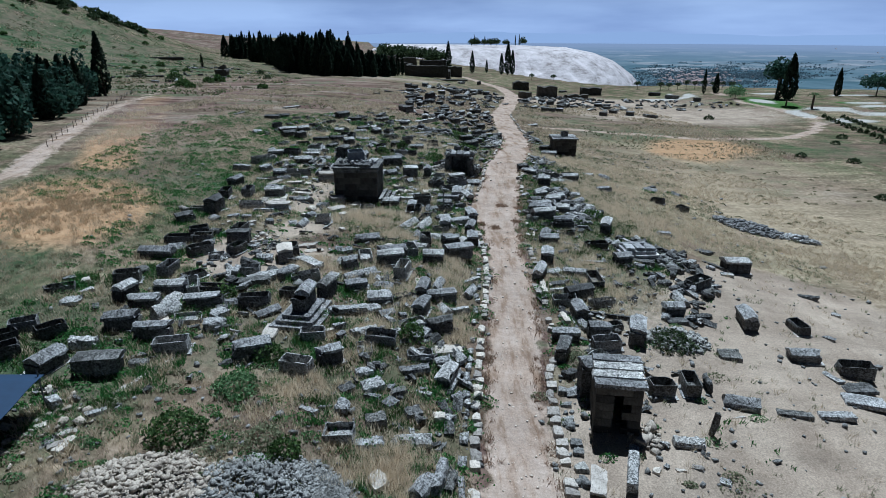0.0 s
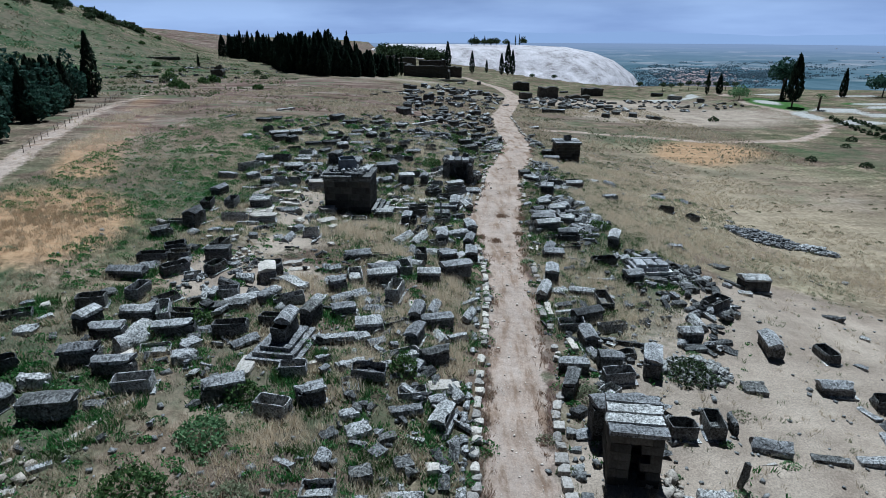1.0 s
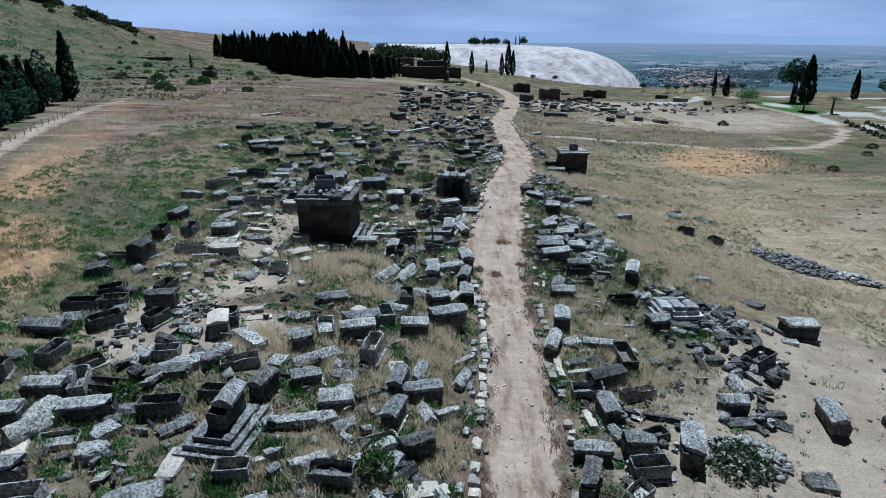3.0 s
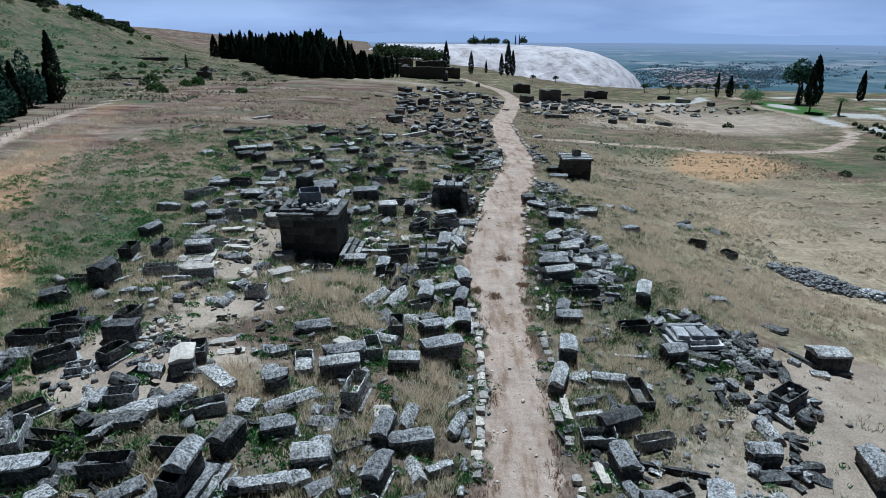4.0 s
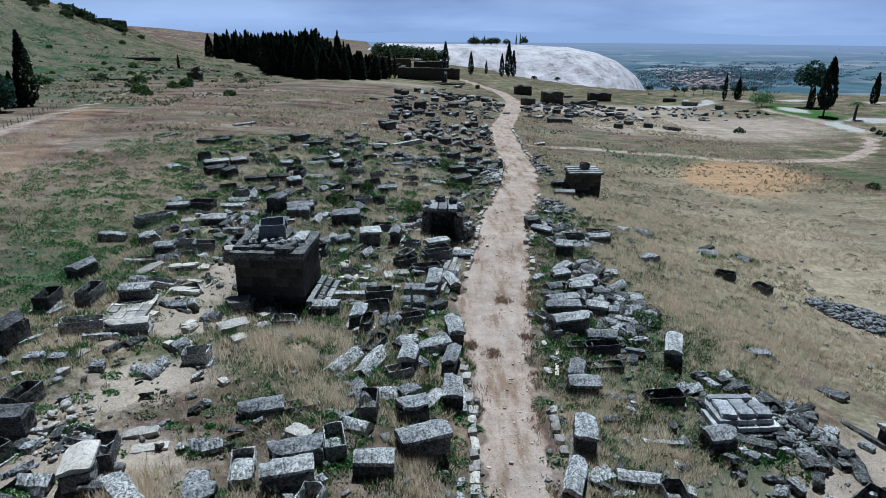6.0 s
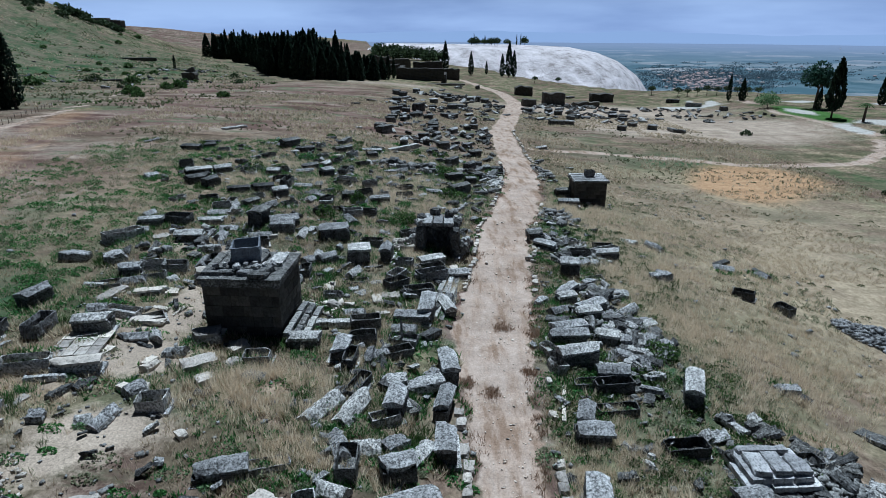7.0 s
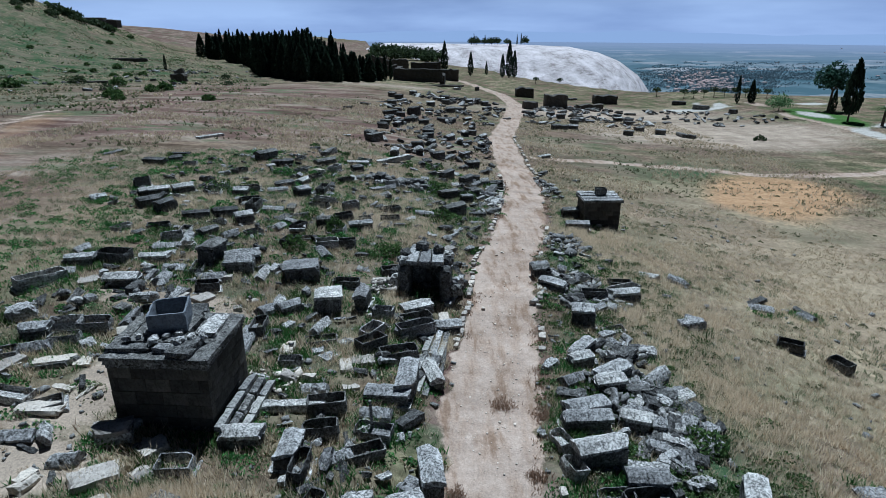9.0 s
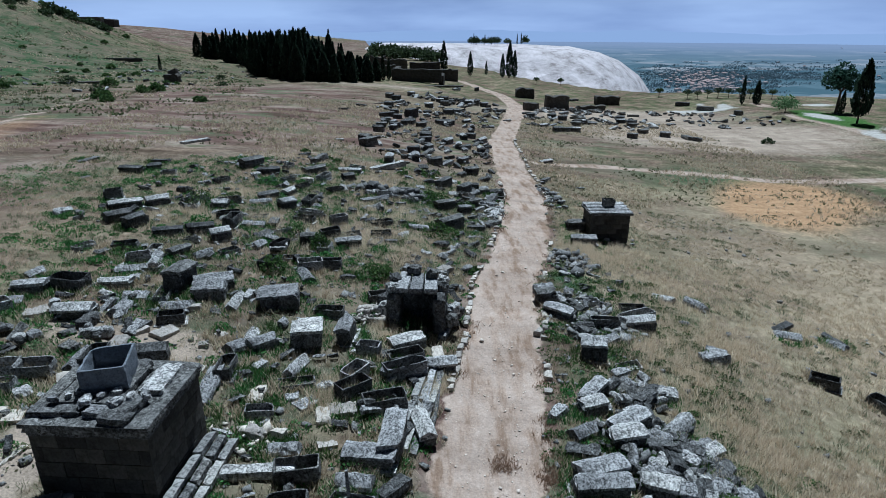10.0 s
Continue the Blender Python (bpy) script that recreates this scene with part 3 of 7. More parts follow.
def lidded_sarcophagus(x, y, turn, l, w, h, mat=None, lid_mat=None, label="weathered grey limestone sarcophagus under a gabled stone lid"):
    sites.append((x, y, l))
    s = seed_next()
    root = thing("sarcophagus", x, y, turn, label, "sarcophagus", "sarcophagi", tip=(random.uniform(-2.5, 2.5), random.uniform(-2, 2)))
    # chest darker than its lid: side shade is partly put into the colour
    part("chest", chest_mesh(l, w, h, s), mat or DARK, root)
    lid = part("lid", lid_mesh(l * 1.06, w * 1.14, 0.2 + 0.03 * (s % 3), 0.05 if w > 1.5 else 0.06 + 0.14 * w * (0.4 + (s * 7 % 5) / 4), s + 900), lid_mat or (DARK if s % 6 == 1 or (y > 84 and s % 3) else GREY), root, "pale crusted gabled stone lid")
    lid.matrix_basis = pose(random.uniform(-0.12, 0.12), random.uniform(-0.06, 0.06), h - 0.02, 0, 0, random.uniform(-3, 3))
    if s % 3 == 0:
        part("plinth", block_mesh(l + 0.4, w + 0.4, 0.22, s + 400, 0.03, 0.8, -0.1), GREY, root)


def pale_sarcophagus(x, y, turn, l, w, h):
    lidded_sarcophagus(x, y, turn, l, w, h, GREY, PALE, "limestone sarcophagus under a pale bleached stone lid")


def broken_sarcophagus(x, y, turn, l, w, h):
    sites.append((x, y, l))
    s = seed_next()
    root = thing("broken_sarcophagus", x, y, turn, "broken and tilted limestone sarcophagus, half sunk in grass", "sarcophagus", "sarcophagi", sink=0.2, tip=(random.uniform(-9, 9), random.uniform(-9, 9)))
    part("chest", chest_mesh(l, w, h, s, 0.5, 0.14, 0.06), GREY, root)


def fallen_lid(x, y, turn, l, w, h):
    sites.append((x, y, l))
    s = seed_next()
    ob = part("gabled_stone", lid_mesh(l, w, h * 0.45, h * 0.55, s, 0, 0.05), GREY)
    ob.matrix_world = pose(x, y, float(ground_z(x, y)) - 0.06, random.uniform(-12, 12), random.uniform(-8, 8), turn)
    tagged(ob, "fallen gabled sarcophagus lid of grey limestone in grass", "stone lid", "fallen lids")


def stone_block(x, y, turn, l, w, h, mat=None, label="rough weathered grey limestone block lying in the grass"):
    sites.append((x, y, l))
    s = seed_next()
    big = h > 1.4
    tilt = 0.6 if big else 6
    ob = part("stone_block", block_mesh(l, w, h, s, 0.045 + 0.06 * min(h, 1), 0.32 if l < 4 else 0.6), mat or (DARK if s % 3 == 0 or big or (y > 84 and s % 3 == 1) else GREY))
    ob.matrix_world = pose(x, y, float(ground_z(x, y)) - 0.08, random.uniform(-tilt, tilt), random.uniform(-tilt, tilt), turn)
    tagged(ob, label, "stone block", "stone blocks")


def pale_block(x, y, turn, l, w, h):
    stone_block(x, y, turn, l, w, h, PALE, "pale bleached limestone slab on dry earth")


def paving(x, y, turn, l, w, h):
    root = thing("paved_floor", x, y, turn, "small floor of pale limestone slabs between tombs", "floor", sink=0.0)
    n = 7
    for i in range(n):
        for j in range(3):
            ob = part("slab", block_mesh(l / n * 0.95, w / 3 * 0.94, h, seed_next(), 0.02, 0.9), PALE, root)
            ob.matrix_basis = pose(-l / 2 + l / n * (i + 0.5), -w / 3 + w / 3 * j, random.uniform(-0.03, 0.03))


def stepped_tomb(x, y, turn, l, w, h):
    s = seed_next()
    root = thing("stepped_tomb", x, y, turn, "limestone sarcophagus with a shifted lid on a stepped base", "tomb")
    z = -0.1
    for i in range(3):
        part("step", block_mesh(l + 2.4 - 0.7 * i, w + 2.4 - 0.7 * i, 0.28, s + i * 31, 0.025, 0.8, z), GREY, root)
        z += 0.27
    # dark chest below a grey lid, part of its side shade coloured in
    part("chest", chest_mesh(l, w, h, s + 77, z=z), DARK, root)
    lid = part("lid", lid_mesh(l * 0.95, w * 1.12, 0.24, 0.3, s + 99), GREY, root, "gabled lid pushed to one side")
    lid.matrix_basis = pose(0.45, 0, z + h - 0.02, 0, 0, 6)


def course_walls(root, l, w, h, rows, mat, gap=None, door_w=0.0):
    """Walls of squared blocks in courses; gap: a doorway in the front wall (the side at -y)."""
    ch = h / rows
    for r in range(rows):
        for side in range(4):
            length = l if side % 2 == 0 else w
            n = max(2, round(length / 1.25))
            cuts = [-length / 2] + [-length / 2 + length * (i + 0.5 * (r % 2) + random.uniform(-0.12, 0.12)) / n for i in range(1, n)] + [length / 2]
            for a, b in zip(cuts, cuts[1:]):
                if b - a < 0.1:
                    continue
                if gap and side == 0 and r < gap and a < door_w / 2 and b > -door_w / 2:
                    if a < -door_w / 2 - 0.12:
                        b = -door_w / 2
                    elif b > door_w / 2 + 0.12:
                        a = door_w / 2
                    else:
                        continue
                ob = part("wall_block", block_mesh(b - a - 0.012, 0.42, ch - 0.012, seed_next(), 0.014, 0.8), mat, root)
                m = (a + b) / 2
                turn = side * 90
                out = (w if side % 2 == 0 else l) / 2 - 0.21 + random.uniform(-0.012, 0.012)
                ob.matrix_basis = pose(0, 0, r * ch, 0, 0, turn) @ pose(m, -out, 0)


def house_tomb(x, y, turn, l, w, h, rows, label, roof="slabs", door_rows=2, door_w=0.7):
    root = thing("house_tomb", x, y, turn, label, "tomb", sink=0.15)
    course_walls(root, l, w, h, rows, NEAR_BLACK, door_rows, door_w)
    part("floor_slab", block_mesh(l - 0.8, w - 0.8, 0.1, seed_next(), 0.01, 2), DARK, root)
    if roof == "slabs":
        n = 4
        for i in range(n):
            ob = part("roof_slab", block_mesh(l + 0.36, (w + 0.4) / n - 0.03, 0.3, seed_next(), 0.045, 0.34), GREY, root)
            ob.matrix_basis = pose(random.uniform(-0.08, 0.08), -w / 2 - 0.2 + (w + 0.4) / n * (i + 0.5), h + 0.06 * i, random.uniform(-1, 1), 0, random.uniform(-1.5, 1.5))
    return root


house_tomb(10.25, 30.33, -9, 2.6, 2.9, 3.15, 6, "small house tomb of dark limestone blocks with heavy roof slabs", "slabs", 5, 0.5)
lidded_sarcophagus(10.12, 32.83, 0, 2.9, 1.3, 2.2)

big = house_tomb(-9.4, 65.75, -3, 4.7, 4.4, 3.45, 5, "large dark limestone house tomb with an open chest on top", "none", 0)
for dl, dz, hh in ((0.1, 0.0, 0.3), (0.12, 3.3, 0.2), (0.26, 3.48, 0.24), (0.42, 3.7, 0.26)):
    part("cornice" if dz else "plinth", block_mesh(4.7 + dl, 4.4 + dl, hh, seed_next(), 0.05, 0.3, dz), DARK, big)
for k, (cx, cy, l, w) in enumerate(((-1.5, -1.75, 2.1, 0.8), (-0.1, -1.7, 0.9, 0.7), (1.2, -1.3, 1.2, 1.6), (1.55, 0.7, 1.0, 2.3), (-2.0, 0.1, 0.7, 2.6), (-0.5, 1.6, 2.4, 0.7))):
    part("roof_slab", block_mesh(l, w, 0.3 + 0.06 * (k % 3), seed_next(), 0.07, 0.3, 3.88), GREY if k in (1, 3) else DARK, big).matrix_basis = pose(cx, cy, 0, random.uniform(-4, 4), random.uniform(-4, 4), random.uniform(-6, 6))
part("roof_platform", block_mesh(2.6, 2.9, 0.3, seed_next(), 0.06, 0.35, 3.98), DARK, big).matrix_basis = pose(-0.5, 0.1, 0)
part("chest", chest_mesh(1.75, 2.0, 1.05, seed_next(), 0.8, 0.17, 0.03, 4.25), MARBLE, big, "open blue-grey marble chest").matrix_basis = pose(-0.35, 0.35, 0, 0, 0, 18)
for k in range(9):
    part("loose_stone", block_mesh(random.uniform(0.3, 0.75), random.uniform(0.3, 0.5), 0.3, seed_next(), 0.09, 0.25, 4.2), GREY, big).matrix_basis = pose(-1.7 + 0.42 * k, -1.3 + 0.3 * (k % 3), 0, 0, 0, 40 * k)
for k in range(3):
    for j in range(3):
        part("step", block_mesh(0.42, 1.5, 0.3, seed_next(), 0.03, 0.4, 0.3 - 0.16 * k), RUBBLE if k != 1 else DARK, big).matrix_basis = pose(2.7 + 0.5 * k, -1.9 + 1.55 * j, 0, 0, 0, random.uniform(-2, 2))

far_tomb = house_tomb(21.12, 105.07, 2, 4.0, 3.2, 3.1, 6, "house tomb of dark limestone with a cornice beside the road", "slabs", 0)
part("cornice", block_mesh(4.5, 3.7, 0.25, seed_next(), 0.03, 0.6, 3.06), DARK, far_tomb)
part("chest", chest_mesh(1.2, 1.0, 0.8, seed_next(), z=3.5), DARK, far_tomb).matrix_basis = pose(0.2, 0.3, 0)

ruin_tomb = thing("ruined_tomb", 2.27, 81.05, -4, "ruined vaulted tomb of rough dark limestone, open in front", "tomb", sink=0.15)
part("side_wall", block_mesh(0.8, 2.9, 2.9, seed_next(), 0.14, 0.35), DARK, ruin_tomb).matrix_basis = pose(-1.5, 0, 0)
part("side_wall", block_mesh(0.8, 2.9, 2.6, seed_next(), 0.14, 0.35), DARK, ruin_tomb).matrix_basis = pose(1.5, 0, 0)
part("back_wall", block_mesh(2.4, 0.6, 2.9, seed_next(), 0.08, 0.45), DARK, ruin_tomb).matrix_basis = pose(0, 1.2, 0)
for k in range(3):
    part("roof_slab", block_mesh(0.85, 2.8, 0.4, seed_next(), 0.06, 0.4, 2.85), GREY, ruin_tomb).matrix_basis = pose(-0.9 + 0.9 * k, 0.1, 0, 0, 0, 2 * k)

for k, (cx, cy, cz, l) in enumerate(((-1.55, -0.9, 2.8, 0.9), (-1.5, 0.5, 2.85, 1.1), (1.55, 0.2, 2.5, 0.9), (1.6, 1.1, 2.55, 0.8), (-0.3, 1.2, 3.2, 1.0), (0.9, 0.7, 3.2, 0.9), (-2.2, -0.4, 0.9, 1.0), (-2.3, 0.6, 1.0, 1.2), (2.3, -0.8, 0.3, 1.0), (2.3, 0.5, 0.4, 1.2), (-2.2, 0.1, 0.0, 1.6), (2.5, 1.2, 0.0, 1.2))):
    part("wall_stone", block_mesh(l, 0.75, 0.6 if cz > 1.5 else 0.95, seed_next(), 0.12, 0.28), DARK if k % 3 else GREY, ruin_tomb).matrix_basis = pose(cx, cy, cz, random.uniform(-9, 9), random.uniform(-9, 9), random.uniform(-30, 30) + 90 * (k % 2))

# long steps beside the road, below a row of open sarcophagi
terrace = thing("tomb_steps", 2.73, 72.21, -10, "long limestone steps below a row of sarcophagi beside the road", "steps", sink=0.15)
for k in range(3):
    for j in range(4):
        part("step", block_mesh(0.42, 2.05, 0.62 - 0.17 * k, seed_next(), 0.03, 0.5), RUBBLE, terrace).matrix_basis = pose(-0.3 + 0.43 * k + random.uniform(-0.04, 0.04), -3.2 + 2.1 * j, 0)
for j in range(3):
    part("platform_slab", block_mesh(2.0, 2.2, 0.22, seed_next(), 0.04, 0.5), GREY, terrace).matrix_basis = pose(-1.8, -2.6 + 2.4 * j, 0.28, 0, 4, 0)

stele = part("upright_stone", block_mesh(0.42, 0.28, 1.75, seed_next(), 0.03, 0.4, 0, 0.1), DARK)
stele.matrix_world = pose(15.8, 29.2, float(ground_z(15.8, 29.2)) - 0.15, 3, 5, 20)
post = part("upright_post", block_mesh(0.16, 0.16, 1.9, seed_next(), 0.012, 0.4, 0, 0.15), GREY)
post.matrix_world = pose(0.1, 64.5, float(ground_z(0.1, 64.5)) - 0.2, 2, -2, 15)
tagged(post, "thin grey stone post standing among tombs", "stone post")
tagged(stele, "dark upright limestone post standing in bare earth", "stone post")


# a stepped platform of long slabs on the slope below the road
platform = thing("slab_platform", 18.9, 54.6, 3, "stepped platform of pale grey limestone slabs among fallen blocks", "tomb", sink=0.1)
for k, (l, w, z) in enumerate(((4.3, 3.3, 0.0), (3.7, 2.7, 0.34), (3.2, 2.2, 0.66))):
    for j in range(3):
        part("step", block_mesh(l / 3 * 0.98, w, 0.34, seed_next(), 0.04, 0.32), DARK if k < 1 else BLEACHED, platform).matrix_basis = pose((j - 1) * l / 3, 0, z, 0, 0, random.uniform(-1, 1))
for j, (cx, cy, l, w) in enumerate(((-0.9, -0.2, 0.9, 1.5), (0.05, -0.15, 0.9, 1.6), (1.0, -0.3, 0.9, 1.3), (-0.1, 0.85, 2.6, 0.45))):
    part("top_slab", block_mesh(l, w, 0.3, seed_next(), 0.05, 0.3), BLEACHED, platform, "pale crusted top slab").matrix_basis = pose(cx, cy, 0.98, random.uniform(-2, 2), random.uniform(-3, 3), random.uniform(-4, 4))

# ---- sarcophagi, lids and blocks, one by one: place, turn, length, width, height ----
open_sarcophagus(-23.34, 40.75, 16, 1.8, 1.0, 0.9)
open_sarcophagus(-21.17, 42.73, 85, 1.9, 1.0, 0.9)
open_sarcophagus(-19.1, 42.37, 47, 1.7, 1.0, 0.5)
lidded_sarcophagus(-22.38, 38.52, 71, 1.6, 1.0, 0.8)
lidded_sarcophagus(-19.72, 39.63, 4, 2.2, 0.9, 0.8)
lidded_sarcophagus(-20.58, 37.5, 8, 2.0, 1.0, 0.7)
fallen_lid(-19.21, 38.22, 85, 1.9, 1.2, 0.7)
lidded_sarcophagus(-16.86, 38.48, 14, 2.4, 1.0, 0.8)
stone_block(-15.52, 37.06, 59, 1.4, 1.0, 0.6)
lidded_sarcophagus(-20.73, 34.65, 15, 2.1, 1.0, 0.8)
open_sarcophagus(-16.76, 32.64, 9, 2.1, 1.0, 0.9)
open_sarcophagus(-27.06, 38.72, 24, 1.9, 1.0, 0.5)
stone_block(-27.38, 40.33, 42, 0.9, 0.8, 0.3)
pale_block(-26.1, 40.14, 30, 0.7, 0.7, 0.4)
stone_block(-25.27, 38.8, 56, 1.0, 0.7, 0.3)
stone_block(-25.44, 37.08, -2, 1.3, 1.0, 0.4)
open_sarcophagus(-26.43, 33.72, 26, 1.6, 1.0, 0.9)
open_sarcophagus(-24.61, 33.51, 45, 1.7, 1.0, 0.8)
open_sarcophagus(-25.86, 30.89, 46, 1.6, 1.0, 0.9)
lidded_sarcophagus(-22.98, 30.28, 72, 2.0, 1.2, 0.7)
lidded_sarcophagus(-20.05, 30.22, 12, 2.5, 1.2, 0.9)
stone_block(-22.11, 32.28, 3, 1.7, 0.8, 0.8)
stone_block(-18.07, 31.0, 4, 1.3, 0.7, 0.4)
open_sarcophagus(-13.47, 38.94, 5, 2.2, 1.0, 0.9)
fallen_lid(-12.27, 37.89, 38, 1.8, 1.0, 0.5)
stepped_tomb(-9.66, 37.75, 80, 2.1, 1.0, 1.0)
lidded_sarcophagus(-8.57, 40.56, 78, 1.9, 0.9, 1.1)
stone_block(-6.78, 38.32, 14, 2.8, 0.8, 0.5)
fallen_lid(-5.21, 38.96, 28, 1.4, 1.0, 0.6)
fallen_lid(-4.13, 38.56, 43, 1.4, 0.9, 0.5)
stone_block(-6.98, 36.09, 41, 0.9, 0.6, 0.6)
open_sarcophagus(-8.54, 34.84, 7, 1.6, 1.0, 0.8)
pale_block(-7.67, 35.78, 11, 1.3, 0.5, 0.3)
lidded_sarcophagus(-11.89, 32.54, 22, 2.2, 1.1, 0.9)
open_sarcophagus(-8.82, 31.37, -12, 1.9, 1.0, 0.9)
stone_block(-13.72, 42.85, 39, 2.8, 1.2, 0.6)
stone_block(-12.43, 43.56, 64, 2.0, 1.0, 0.7)
lidded_sarcophagus(-6.61, 41.82, 20, 1.6, 1.0, 0.6)
stone_block(-4.44, 41.31, 44, 1.1, 0.8, 0.5)
stone_block(-5.54, 44.71, 52, 1.0, 0.8, 0.4)
open_sarcophagus(-3.27, 45.26, 81, 2.4, 1.0, 1.1)
lidded_sarcophagus(-1.48, 42.46, 79, 2.0, 0.8, 0.8)
fallen_lid(-0.4, 43.7, 76, 1.9, 0.9, 0.7)
lidded_sarcophagus(-1.58, 39.5, 76, 1.9, 0.9, 0.8)
lidded_sarcophagus(-0.3, 37.52, 18, 1.9, 0.8, 0.8)
fallen_lid(-1.48, 36.14, 69, 1.9, 0.9, 0.7)
open_sarcophagus(-1.48, 33.73, 8, 1.7, 0.9, 0.6)
stone_block(-1.77, 32.3, 6, 2.0, 0.7, 0.5)
stone_block(-6.68, 35.08, 46, 0.7, 0.6, 0.6)
stone_block(-4.91, 32.98, -24, 0.8, 0.6, 0.5)
pale_block(-7.84, 33.5, 11, 0.8, 0.4, 0.1)
stone_block(1.9, 45.7, 39, 2.5, 0.4, 0.3)
fallen_lid(2.19, 44.09, 70, 2.0, 0.8, 0.6)
stone_block(1.29, 40.8, 33, 1.6, 0.6, 0.5)
lidded_sarcophagus(8.62, 49.04, 69, 2.4, 0.9, 0.6)
stone_block(9.85, 47.08, 16, 1.4, 0.7, 0.5)
lidded_sarcophagus(11.24, 45.15, 21, 2.4, 1.0, 0.8)
open_sarcophagus(13.18, 47.84, 91, 2.7, 1.1, 0.9)
lidded_sarcophagus(10.61, 42.14, 95, 1.9, 1.0, 0.8)
pale_block(9.47, 41.63, 96, 1.8, 0.5, 0.4)
lidded_sarcophagus(8.99, 38.94, -5, 2.0, 0.9, 0.6)
stone_block(13.26, 41.93, -13, 3.5, 0.3, 0.4)
lidded_sarcophagus(8.42, 36.93, 68, 2.1, 0.8, 0.8)
open_sarcophagus(12.39, 40.19, 22, 2.4, 0.9, 0.5)
open_sarcophagus(11.66, 37.74, 3, 2.0, 1.0, 0.9)
lidded_sarcophagus(14.26, 39.0, 70, 2.3, 1.1, 1.1)
open_sarcophagus(22.39, 48.27, 33, 2.3, 1.3, 0.9)
stone_block(23.59, 47.37, -27, 1.0, 0.8, 0.4)
fallen_lid(19.75, 45.21, -82, 1.9, 1.0, 0.7)
lidded_sarcophagus(18.45, 43.22, 3, 1.6, 0.9, 0.7)
stone_block(18.28, 41.98, 5, 1.7, 1.0, 0.3)
lidded_sarcophagus(24.2, 42.69, 83, 2.3, 1.1, 0.8)
open_sarcophagus(28.25, 42.47, 92, 1.9, 1.0, 0.8)
stone_block(33.48, 49.86, -25, 1.8, 0.6, 0.4)
stone_block(34.09, 46.69, -35, 0.8, 0.5, 0.3)
stone_block(30.31, 41.55, -48, 1.0, 0.5, 0.3)
lidded_sarcophagus(26.43, 38.38, -7, 2.1, 1.0, 0.6)
open_sarcophagus(29.3, 36.89, -12, 2.3, 1.2, 1.0)
stone_block(27.29, 36.19, -72, 1.6, 0.6, 0.2)
stone_block(28.36, 35.04, -7, 2.1, 1.4, 0.3)
stone_block(27.76, 33.47, -15, 2.6, 1.6, 0.4)
fallen_lid(18.83, 32.06, -14, 2.2, 1.0, 0.8)
stone_block(21.95, 31.48, -7, 2.2, 0.6, 0.3)
stone_block(24.69, 31.51, -6, 2.2, 0.7, 0.4)
open_sarcophagus(15.99, 33.34, 84, 1.9, 1.0, 1.0)
stone_block(17.22, 33.48, 89, 1.2, 0.3, 1.0)
open_sarcophagus(13.99, 32.93, 1, 1.6, 1.1, 1.0)
stone_block(14.04, 28.17, -3, 1.9, 0.7, 0.5)
stone_block(20.63, 37.8, -9, 1.6, 1.2, 0.4)
pale_block(11.44, 26.01, -24, 0.5, 0.6, 0.3)
pale_block(12.86, 26.12, -2, 0.6, 0.3, 0.2)
pale_block(13.88, 26.31, -25, 0.7, 0.4, 0.2)
stone_block(15.01, 25.47, -22, 0.7, 0.6, 0.2)
pale_block(17.33, 30.81, 9, 2.8, 0.2, 0.1)
pale_block(8.32, 25.74, 75, 3.4, 0.9, 0.2)
stone_block(10.21, 26.02, 71, 3.8, 0.6, 0.6)
fallen_lid(8.51, 32.75, 9, 1.5, 0.9, 0.5)
stone_block(8.51, 34.53, 40, 1.2, 0.8, 0.5)
broken_sarcophagus(-5.39, 25.99, -2, 1.6, 1.1, 0.8)
stone_block(-5.58, 28.21, 86, 1.1, 0.8, 0.5)
stone_block(-3.63, 27.37, 10, 1.2, 1.0, 0.6)
stone_block(-3.83, 25.5, 4, 1.6, 0.7, 0.5)
fallen_lid(-1.57, 26.26, -4, 2.1, 0.9, 0.6)
stone_block(-1.67, 28.45, 18, 1.0, 1.0, 0.4)
stone_block(-3.05, 29.1, 47, 0.9, 0.9, 0.4)
stone_block(-4.13, 30.35, 22, 1.4, 1.0, 0.5)
pale_block(-0.2, 28.38, 9, 0.8, 0.7, 0.4)
fallen_lid(-0.99, 23.06, 66, 1.9, 1.0, 0.7)
stone_block(-0.1, 23.71, 78, 2.3, 0.5, 0.8)
stone_block(0.4, 23.64, 79, 1.6, 0.5, 0.6)
pale_block(-3.14, 23.16, -56, 1.1, 0.9, 0.4)
stone_block(-7.33, 27.54, -32, 1.3, 0.4, 0.3)
stone_block(-2.65, 30.07, 22, 1.1, 0.7, 0.4)
stone_block(-1.18, 30.24, -22, 1.1, 0.3, 0.3)
stone_block(0.0, 33.36, 10, 1.1, 0.8, 0.6)
lidded_sarcophagus(0.3, 32.01, 73, 1.9, 0.9, 0.5)
stone_block(0.4, 28.33, 50, 0.8, 0.6, 0.5)
stone_block(-4.81, 31.48, 25, 1.1, 0.8, 0.4)
stone_block(-5.59, 29.82, 39, 1.0, 0.7, 0.4)
stone_block(-18.33, 26.61, 38, 1.1, 0.5, 0.3)
pale_block(-18.51, 24.13, 81, 1.3, 0.6, 0.3)
pale_block(-20.52, 25.45, 25, 0.7, 0.6, 0.3)
stone_block(-20.74, 27.06, 56, 0.6, 0.9, 0.7)
pale_block(-21.62, 28.14, 40, 0.4, 0.6, 0.4)
pale_block(-17.55, 29.68, 62, 2.4, 0.4, 0.1)
lidded_sarcophagus(-23.0, 64.94, 78, 2.0, 1.0, 0.8)
